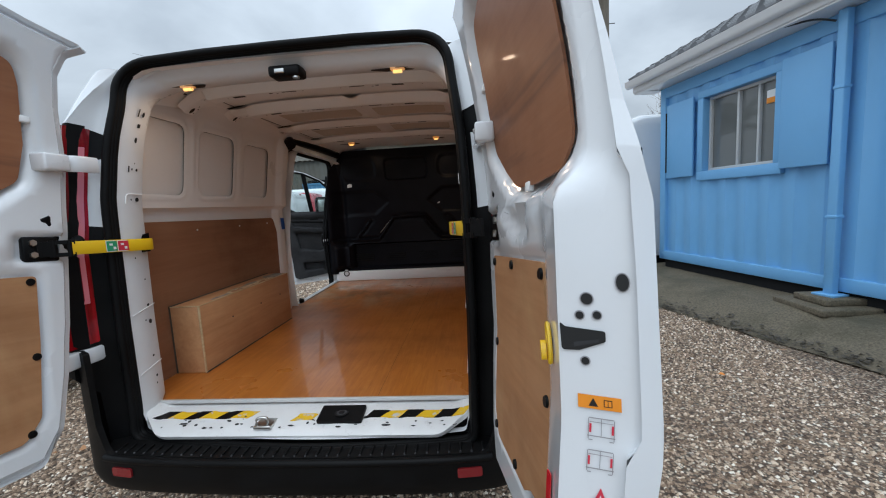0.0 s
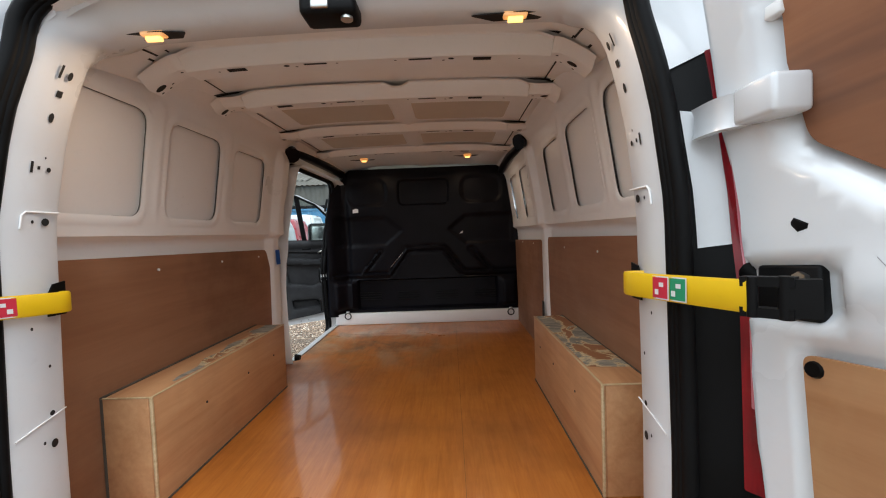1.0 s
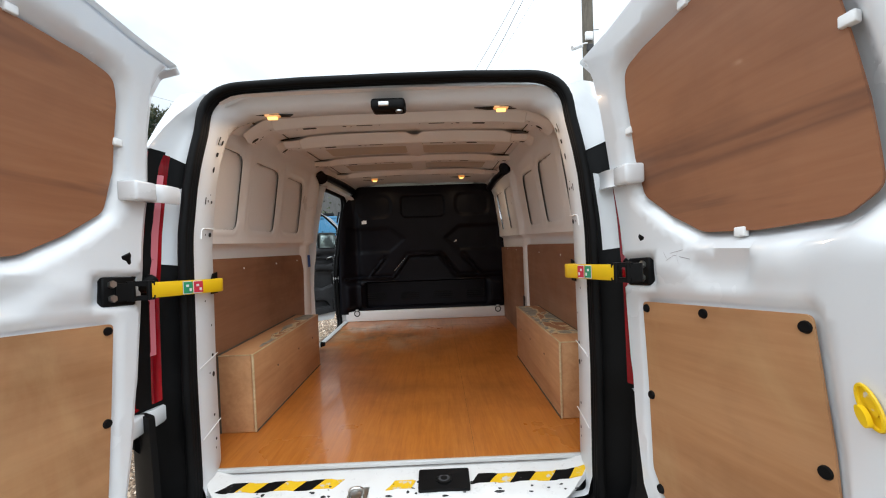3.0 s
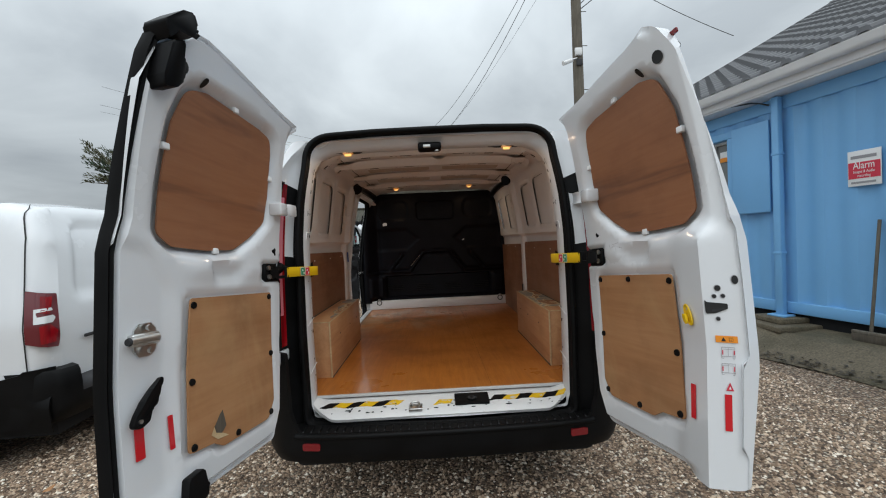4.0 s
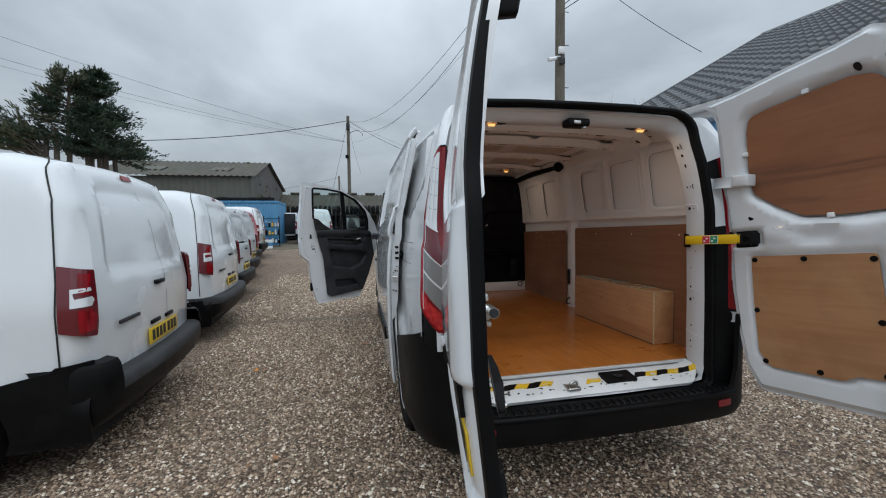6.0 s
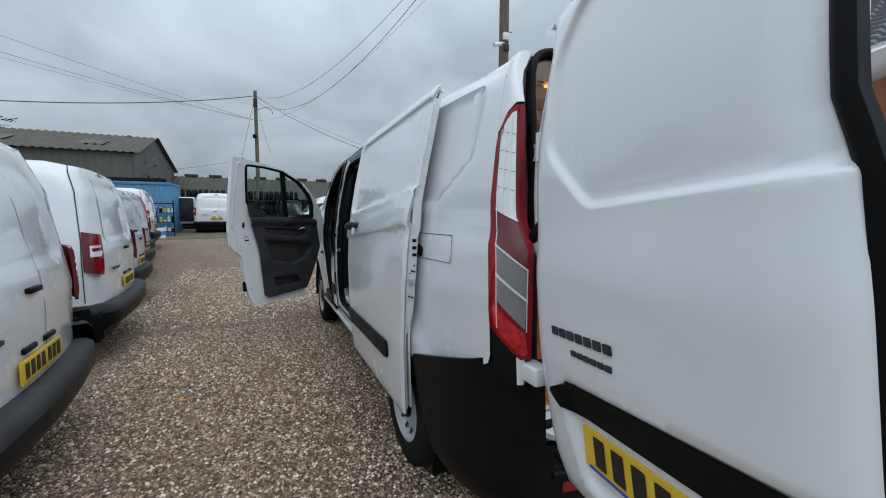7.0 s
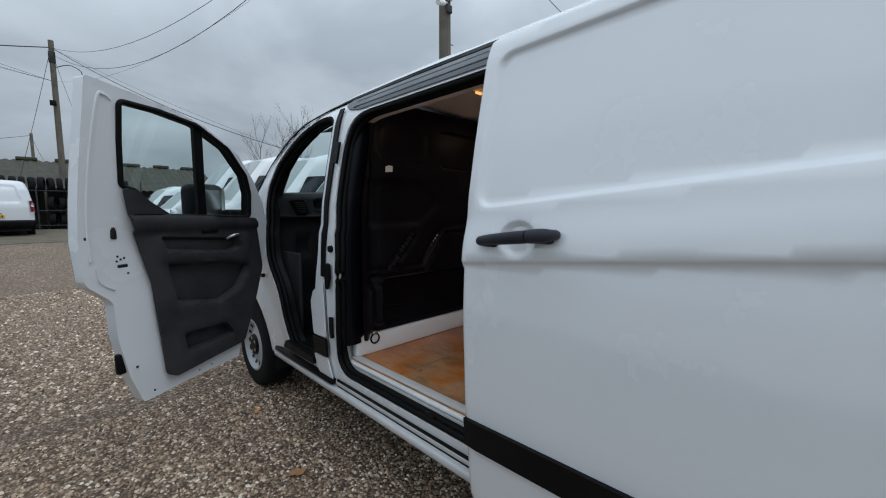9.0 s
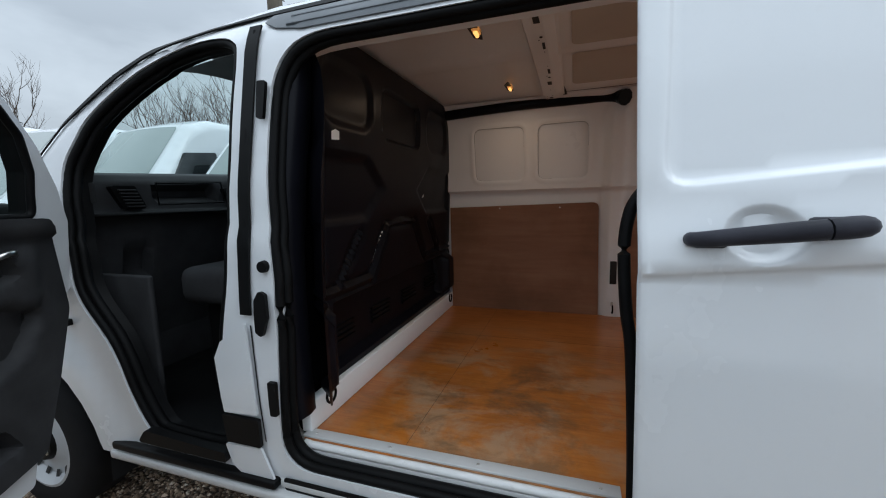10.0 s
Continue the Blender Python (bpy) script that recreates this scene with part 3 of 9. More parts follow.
SIDE_LINES = edge_lines(PAN, 0.006, -0.012) + [([(0.97 + r * math.cos(k * 0.2244), 0.36 + r * math.sin(k * 0.2244)) for k in range(15)], False) for r in (0.60, 0.55, 0.50)] + [([(y, z - k) for y, z in TOPLINE[:6]], False) for k in (0.006, 0.02, 0.045, 0.08, 0.12)]
part("body_side", sheet(outline_l, side_map(-1), [SLIDE, FDOOR], 0.045, 0.0, lines=SIDE_LINES), WHITE, van)
part("body_side", sheet(outline_l, side_map(1), [FWIN], 0.06, 0.0, lines=SIDE_LINES[-4:]), WHITE, van)


def roof_map(P):
    """Across (t) and along (y) the roof, bonnet and nose."""
    s, t = P[:, 0], P[:, 1]
    tl = np.array(TOPLINE)
    cum = np.r_[0, np.cumsum(np.hypot(*np.diff(tl, axis=0).T))]
    y, z = np.interp(s, cum, tl[:, 0]), np.interp(s, cum, tl[:, 1])
    w = half(z) - plan(y) - 0.15
    crown = (0.008 + 0.027 * sstep(y, 0.3, 1.6)) * (1 - t * t) * np.clip((z - 1.2) / 0.8, 0.2, 1)
    return np.c_[t * w, y, z + crown]


_tl = np.array(TOPLINE)
_cum = np.r_[0, np.cumsum(np.hypot(*np.diff(_tl, axis=0).T))]
WS0, WS1 = _cum[6] + 0.05, _cum[10] - 0.02
part("roof_skin", sheet([(0, -1.0), (_cum[-1], -1.0), (_cum[-1], 1.0), (0, 1.0)], roof_map, [rrect(WS0, WS1, -0.93, 0.93, 0.1)], 0.09), WHITE, van)
ws = part("windscreen", sheet(rrect(WS0, WS1, -0.93, 0.93, 0.1), lambda P: roof_map(P) + np.array([0, -0.004, -0.004]), [], 0.1), GLASS, van, "clear windscreen glass")
ws.visible_shadow = False
side_glass = part("door_glass", sheet(FWIN, lambda P: side_map(1)(P) + np.array([-0.012, 0, 0]), [], 0.08), GLASS, van)
side_glass.visible_shadow = False


# jambs: the body returns inwards round the openings; a rubber seal runs on each
def ring3(loop, fmap, dx):
    P = np.array(resample(loop, 0.05))
    W = fmap(P)
    W[:, 0] += dx
    return [tuple(q) for q in W]


for lp, nm in ((SLIDE, "side_door_jamb"), (FDOOR, "cab_door_jamb")):
    cab_side = nm[0] == "c"
    deep = 0.060 if cab_side else 0.050
    a, b2, c2 = ring3(lp, side_map(-1), 0), ring3(lp, side_map(-1), 0.018), ring3(lp, side_map(-1), deep)
    cen = np.mean(np.array(lp), 0)
    def shrink(r, k):
        return [(x, y + (cen[0] - y) / abs(cen[0] - y + 1e-9) * min(k, abs(cen[0] - y)), z + (cen[1] - z) / abs(cen[1] - z + 1e-9) * min(k, abs(cen[1] - z))) for x, y, z in r]
    part(nm, loft([a, b2, shrink(b2, 0.008), shrink(c2, 0.010)]), WHITE, van)
    q, q2 = shrink(ring3(lp, side_map(-1), 0.016), 0.010), shrink(ring3(lp, side_map(-1), 0.042), 0.016)
    part("rubber_seal", tube(q2, 0.017, 8, True, bm=tube(q, 0.014, 8, True)), RUBBER, van, "black rubber double-bead door seal")
    ring_in = shrink(ring3(lp, side_map(-1), 0.095 if cab_side else 0.13), 0.014 if cab_side else 0.012)
    if not cab_side:
        ring_in = [(x, y + 0.06 * float(sstep(y, 2.6, 2.8)), z) for x, y, z in ring_in]
    part("inner_trim", loft([shrink(c2, 0.008), ring_in]), BLACKP if cab_side else INNER, van)

# B pillar trim seen between the two openings: dark strip, latches and sill trim
part("pillar_trim", sheet([(2.950, 1.035), (2.991, 1.035), (2.988, 1.31), (2.990, 1.58), (3.003, 1.935), (2.957, 1.935), (2.946, 1.58), (2.946, 1.31)], lambda P: side_map(-1)(P) + np.array([-0.006, 0, 0]), [], 0.05, 0.006), BLACKP, van, "black plastic pillar strip")
part("pillar_bead", tube([side_map(-1)(np.array([(y, z)]))[0] + np.array([-0.008, 0, 0]) for y, z in ((2.969, 1.04), (2.966, 1.31), (2.968, 1.58), (2.979, 1.92))], 0.006, 6), RUBBER, van)
for oc, inner in (([(2.896, 1.628, 0.006), (2.922, 1.630, 0.006), (2.931, 1.744, 0.006), (2.899, 1.742, 0.006)], [(2.905, 1.650), (2.917, 1.650), (2.921, 1.72), (2.908, 1.72)]),
                  ([(2.902, 0.970, 0.012), (2.926, 0.986, 0.008), (2.923, 1.085, 0.01), (2.904, 1.117, 0.012), (2.881, 1.105, 0.01), (2.877, 1.035, 0.01)], [(2.890, 1.00), (2.914, 1.005), (2.912, 1.075), (2.890, 1.085)]),
                  ([(2.875, 0.717, 0.006), (2.902, 0.715, 0.006), (2.901, 0.829, 0.006), (2.870, 0.829, 0.006)], [(2.880, 0.74), (2.895, 0.74), (2.894, 0.80), (2.878, 0.80)])):
    lt = part("latch_plate", sheet(rounded(oc, 3), lambda P: side_map(-1)(P) + np.array([-0.012, 0, 0]), [], 0.02, 0.012), BLACKP, van, "black plastic latch plate")
    part("latch_recess", sheet(inner, lambda P: side_map(-1)(P) + np.array([-0.0135, 0, 0]), [], 0.02, 0.001), HOLE, lt)
for z in (1.022, 1.036, 1.050):
    part("contact", sheet([(2.888, z), (2.902, z), (2.902, z + 0.009), (2.888, z + 0.009)], lambda P: side_map(-1)(P) + np.array([-0.0155, 0, 0]), [], 0.02, 0.001), GREYP, van)
part("side_moulding", sheet(rounded([(2.96, 0.59, 0.006), (3.10, 0.59, 0.006), (3.105, 0.69, 0.006), (2.955, 0.69, 0.006)]), lambda P: side_map(-1)(P) + np.array([-0.012, 0, 0]), [], 0.05, 0.012), BLACKP, van)
part("filler_flap", sheet(rounded([(2.972, 1.01, 0.004), (2.961, 0.703, 0.006), (3.100, 0.695, 0.006), (3.112, 0.883, 0.01), (3.080, 0.941, 0.01)]), lambda P: side_map(-1)(P) + np.array([-0.010, 0, 0]), [], 0.05, 0.008), WHITE, van, "white fuel filler flap")
part("flap_gap", sheet([(2.966, 1.0), (2.9595, 1.0), (2.954, 0.60), (2.9585, 0.60)], lambda P: side_map(-1)(P) + np.array([-0.003, 0, 0]), [], 0.05), HOLE, van)
part("lower_flap", sheet(rounded([(3.118, 0.575, 0.006), (2.968, 0.583, 0.006), (2.925, 0.458, 0.006), (3.055, 0.464, 0.03), (3.10, 0.50, 0.02)]), lambda P: side_map(-1)(P) + np.array([-0.010, 0, 0]), [], 0.05, 0.008), WHITE, van)
part("buffer", cyl((-0.958, 2.897, 1.187), (-0.90, 2.897, 1.187), 0.017, 0.024, 14), RUBBER, van)
part("sill_step", box(-0.935, -0.80, 1.75, 2.92, 0.44, 0.475, 0.012), ALU, van)
part("track_groove", box(-0.885, -0.872, 1.80, 2.88, 0.487, 0.4895), HOLE, van)
part("slide_track", box(-0.915, -0.845, 1.78, 2.93, 0.476, 0.488, 0.004), ALU, van, "grey metal runner track")
part("sill_cover", box(-0.958, -0.90, 1.45, 3.72, 0.402, 0.436, 0.010), ALU, van)
part("sill_strip", box(-0.958, -0.90, 2.92, 3.70, 0.445, 0.475, 0.008), BLACKP, van)
part("cab_tread", sheet(rounded([(3.11, 0.512, 0.01), (3.535, 0.512, 0.01), (3.49, 0.565, 0.02), (3.11, 0.550, 0.01)]), lambda P: side_map(-1)(P) + np.array([-0.004, 0, 0]), [], 0.05, 0.03), BLACKP, van, "black plastic entry tread")
# flat black strip paints the runner gap and the sill's shade together
part("sill_dark_strip", sheet(rrect(1.80, 2.90, 0.436, 0.482, 0.01), lambda P: side_map(-1)(P) + np.array([-0.004, 0, 0]), [], 0.08, 0.004), BLACKP, van)
part("floor_edging", box(-0.853, -0.808, 1.88, 2.880, 0.580, 0.588, 0.002), ALU, van, "aluminium floor edging")
for y in (1.93, 2.27, 2.56, 2.84):
    part("edging_rivet", cyl((-0.832, y, 0.587), (-0.832, y, 0.590), 0.006, 0.004, 8), CHROME, van)
part("sill_lip", tube([(-0.862, 1.82, 0.564), (-0.862, 2.2, 0.564), (-0.862, 2.84, 0.564), (-0.855, 2.868, 0.564)], 0.013, 8), SILLP, van, "chipped white sill lip")
# riser takes the edging's even grey, darker than the lip above
part("sill_riser", box(-0.872, -0.852, 1.76, 2.86, 0.44, 0.553, 0.004), ALU, van, "grey runner channel")
for y, w in ((2.80, 0.010), (2.70, 0.008), (2.45, 0.05), (2.2, 0.05)):
    part("riser_slot", box(-0.8735, -0.871, y - w, y + w, 0.515, 0.522 if w > 0.02 else 0.530), HOLE, van)
part("runner_stop", box(-0.915, -0.874, 2.155, 2.215, 0.520, 0.545, 0.005), BLACKP, van, "black runner stop")

# rear frame: the painted reveal round the tail opening, leaning forward at the top
RCX, RSK = -0.019, -0.025
RING_H = [(0.57, 0.676), (0.95, 0.684), (1.40, 0.682), (1.62, 0.672), (1.76, 0.656)]
RING_P = rounded([(-0.676, 0.497, 0.10), (0.676, 0.497, 0.10)] + [(w, z) for z, w in RING_H] + [(0.628, 1.968, 0.17), (0.30, 1.982), (0, 1.984), (-0.30, 1.982), (-0.628, 1.968, 0.17)] + [(-w, z) for z, w in RING_H[::-1]], 8)


def lean(z):
    return np.interp(np.asarray(z, float), [0.5, 0.95, 1.46, 1.7, 1.9, 2.0], [0.100, 0.112, 0.125, 0.162, 0.212, 0.255])


def ring_at(loop, shift, dy, bow=0.07):
    """The loop round the opening moved outwards by shift and inwards along the van by dy."""
    q = np.array(inset(loop, 0.0)) if np.isscalar(shift) and shift == 0 else np.array(loop)
    t = np.roll(q, -1, 0) - np.roll(q, 1, 0)
    n0 = np.c_[t[:, 1], -t[:, 0]] / np.maximum(np.hypot(*t.T), 1e-9)[:, None]
    q2 = q + n0 * np.asarray(shift)[..., None] if not np.isscalar(shift) else q + n0 * shift
    y = lean(q[:, 1]) + RSK * q[:, 0] + dy
    low = sstep(q[:, 1], 0.62, 0.50)
    y = y - bow * low * (1 - (q[:, 0] / 0.70) ** 2)
    return np.c_[q2[:, 0] + RCX, y, q2[:, 1]]


RL = resample(RING_P, 0.03)
_rz = np.array(RL)[:, 1]
_top, _bot = sstep(_rz, 1.80, 1.95), sstep(_rz, 0.60, 0.52)
_prof = []
for (ds, ss), (dt, st2) in zip(((-0.004, 0.006), (0.010, 0.0), (0.060, -0.002), (0.115, 0.003), (0.126, 0.008), (0.132, 0.030), (0.140, 0.165)), ((-0.004, 0.006), (0.010, -0.006), (0.030, -0.030), (0.055, -0.048), (0.080, -0.052), (0.130, -0.048), (0.215, 0.004))):
    k = 1 - _top
    sh2 = ss * k + st2 * _top
    dd2 = ds * k + dt * _top
    sh2, dd2 = np.where(_bot > 0, np.minimum(sh2, 0.02) * (1 - _bot) - 0.012 * _bot * (ss > -1), sh2), dd2 * (1 - 0.8 * _bot)
    _prof.append(ring_at(RL, sh2, dd2))
part("tail_frame", loft([q.tolist() for q in _prof]), FRAME_DIM, van, "white painted tail opening frame", 35)
for w0, d0, r0 in ((0.011, -0.010, 0.0135), (0.019, -0.032, 0.0155), (0.012, -0.022, 0.011)):
    part("tail_seal", tube(ring_at(RL, w0 + 0.005 * _top, d0 - 0.012 * _top).tolist(), r0, 8, True, up=(0, 1, 0)), RUBBER, van, "black ribbed rubber door seal")

# white skin between the seal and the roof's rear edge
cap = np.linspace(-0.70, 0.70, 41)
part("tail_cap", loft([[(x, 0.238 + 0.01 * (abs(x) / 0.7) ** 6, 1.990 + 0.010 * max(0, 1 - (x / 0.6) ** 2) - 0.03 * max(0, abs(x) - 0.6) / 0.1) for x in cap], [(x * 0.90, 0.252, 1.980 - 0.05 * max(0, (abs(x) - 0.5) / 0.2) ** 2) for x in cap]], False), WHITE, van)
# slotted holes, steps and folds in the pillar faces
def reveal(sx, d, z, k=0.0):
    """A place on the pillar's inner face: d inwards from the seal."""
    hw = float(np.interp(z, [q for q, _ in RING_H] + [1.86], [w for _, w in RING_H] + [0.632]))
    return Vector((sx * (hw - 0.0035 - k) + RCX, float(lean(z)) + RSK * sx * hw + d, z))


def on_pillar(name, sx, d, z, rd, rz, mat, square=False, k=0.0):
    pts = [(-rd, -rz), (rd, -rz), (rd, rz), (-rd, rz)] if square else [(rd * math.cos(a * 0.5236), rz * math.sin(a * 0.5236)) for a in range(12)]
    bm = bmesh.new()
    bm.faces.new([bm.verts.new(reveal(sx, d + a, z + b2, k)) for a, b2 in pts])
    part(name, bm, mat, van)


for sx in (-1, 1):
    for d, z, rd, rz, sq in ((0.055, 1.812, .003, .016, True), (0.078, 1.808, .006, .011, False), (0.070, 1.760, .007, .008, True), (0.068, 1.700, .006, .012, False), (0.072, 1.605, .002, .003, False), (0.045, 1.580, .003, .013, True), (0.060, 1.580, .003, .004, True), (0.082, 1.578, .005, .006, False), (0.060, 1.456, .003, .004, False), (0.088, 1.456, .009, .009, False),
                             (0.050, 1.215, .003, .004, False), (0.085, 1.120, .003, .004, False), (0.086, 1.010, .006, .006, False), (0.066, 0.948, .003, .004, False), (0.088, 0.938, .008, .010, False), (0.080, 0.790, .005, .005, False), (0.084, 0.700, .005, .006, False), (0.080, 0.668, .003, .004, False)):
        on_pillar("pillar_hole", sx, d, z, rd, rz, HOLE, sq)
    # shallow step over the round hole, lap joints low down
    part("pillar_lip", tube([reveal(sx, d, z) for d, z in ((0.034, 1.440), (0.036, 1.470), (0.044, 1.478), (0.118, 1.478))], 0.0022, 6, up=(1, 0, 0)), INNER, van)
    for z0 in (0.985, 0.735):
        part("pillar_lap", tube([reveal(sx, d, z0 + 0.25 * (d - 0.02)) for d in (0.006, 0.05, 0.118)], 0.0016, 6, up=(1, 0, 0)), INNER, van)
    part("pillar_notch", prism([(0.085, 1.285), (0.098, 1.31), (0.127, 1.315), (0.127, 1.235), (0.085, 1.235)], lambda u, v: reveal(sx, u, v), lambda u, v: reveal(sx, u, v, 0.0035)), BLACKP, van)
# sill: white scuffed step with hazard tape, latch and tread plate
sill_flat = lambda y: 0.535 + 0.20 * np.clip(y - 0.05, 0, 0.12) - 0.6 * np.clip(0.055 - y, 0, 1)


def sill_z(x, y):
    """Height of the sill: raised pads along its middle, turned up into the pillars at its ends."""
    pads = 0.004 * sstep(np.abs((x + 0.65) % 0.145 - 0.0725), 0.045, 0.03) * sstep(y, 0.165, 0.15) * sstep(y, 0.07, 0.085)
    return sill_flat(y) + pads + 0.02 * sstep(np.abs(x + 0.019), 0.60, 0.69)


part("tail_sill", sheet(rounded([(-0.58, 0.032, 0.10), (0.55, 0.032, 0.10), (0.655, 0.125, 0.06), (0.668, 0.225), (-0.706, 0.225), (-0.693, 0.125, 0.06)], 6), lambda P: np.c_[P[:, 0], P[:, 1], sill_z(P[:, 0], P[:, 1])], [], 0.02, 0.02), SILLP, van, "scuffed white painted sill")


def on_sill(outline, mat, name, lift=0.002, thick=0.0015, label=""):
    return part(name, sheet(outline, lambda P: np.c_[P[:, 0], P[:, 1], sill_z(P[:, 0], P[:, 1]) + lift], [], 0.012, thick), mat, van, label)


def stripes(x0, x1, y0, y1, pitch):
    k = 0
    x = x0
    while x < x1 - 0.01:
        xe = min(x + pitch, x1)
        s = 0.035
        on_sill([(x, y0), (xe, y0), (xe + s, y1), (x + s, y1)], HAZY if k % 2 else BLACKP, "hazard_tape", 0.002 + 0.0004 * (k % 2))
        x += pitch
        k += 1


stripes(-0.655, -0.245, 0.110, 0.150, 0.068)
on_sill([(-0.06, 0.095), (0.03, 0.095), (0.045, 0.13), (-0.03, 0.13)], HAZY, "hazard_tape")
stripes(0.235, 0.63, 0.105, 0.145, 0.07)
part("tread_plate", sheet(rrect(0.055, 0.235, 0.075, 0.165, 0.008), lambda P: np.c_[P[:, 0], P[:, 1], sill_flat(P[:, 1]) + 0.013], [], 0.03, 0.011), BLACKP, van, "black plastic tread plate")
for i in range(3):
    part("tread_dial", cyl((0.145, 0.12, 0.555), (0.145, 0.12, 0.5645 + i * .0008), 0.028 - i * 0.008, None, 18), GREYP if i % 2 else BLACKP, van)
lk = part("sill_striker", box(-0.185, -0.115, 0.045, 0.11, 0.538, 0.552, 0.003), CHROME, van, "zinc door striker")
part("striker_loop", tube(smooth_path([(-0.172, 0.055, 0.545), (-0.170, 0.055, 0.578), (-0.135, 0.06, 0.578), (-0.132, 0.06, 0.545)], 4), 0.006, 8), CHROME, lk)
# chipped paint and black scuffs along the sill
random.seed(14)
for i in range(46):
    cx, cy = random.uniform(-0.62, 0.60), 0.060 + abs(random.gauss(0, 0.035))
    cy = max(cy, 0.052)
    r0, st = random.uniform(0.002, 0.0065), random.uniform(1.0, 3.6)
    on_sill([(cx + r0 * st * random.uniform(0.6, 1.1) * math.cos(a * 0.785), cy + r0 * random.uniform(0.5, 1.1) * math.sin(a * 0.785)) for a in range(8)], GREYP if i % 3 else HOLE, "paint_chip", 0.0022, 0.0006)
# tail corners: body behind the seals, lamps and hinges
LAMPZ0, LAMPZ1 = 0.93, 1.72


def corner(sx, s, z, out=0.0):
    """Tail corner of the body: s = 0 at the side, 0.84 at the lamp's rear edge, 1 beside the seal."""
    s, z = np.asarray(s, float), np.asarray(z, float)
    x0, y0 = half(z) - plan(np.full_like(z, 0.13)), 0.072 + 0.118 * (z - 0.98)
    xr = np.minimum(np.interp(z, [0.4, 0.9, 1.25, 1.37, 1.52, 1.74, 1.86, 1.97], [0.83, 0.817, 0.812, 0.812, 0.805, 0.795, 0.755, 0.66]), x0 - 0.02)
    yr = np.interp(z, [0.4, 1.25, 1.37, 1.52, 1.74, 1.97], [-0.02, -0.02, 0.028, 0.046, 0.067, 0.205])
    xi = np.interp(z, [0.57, 0.95, 1.40, 1.62, 1.76, 1.86, 1.92, 1.968], [0.676, 0.684, 0.682, 0.672, 0.656, 0.635, 0.598, 0.52]) + 0.036
    yi = lean(z) + RSK * sx * xi - 0.004
    a, b2 = np.clip(s / 0.84, 0, 1), np.clip((s - 0.84) / 0.16, 0, 1)
    x = x0 + (xr - x0) * a + 0.018 * np.sin(np.pi * a)
    y = y0 + (yr - y0) * a - 0.018 * np.sin(np.pi * a)
    x, y = x + (xi + sx * RCX - x) * b2, y + (yi - y) * b2 ** 0.5
    d = np.interp(s, [0, 0.3, 0.6, 1.0], [0.2, 0.4, 0.7, 0.8])
    return np.c_[sx * (x + out * (1 - d)), y - out * d, z]


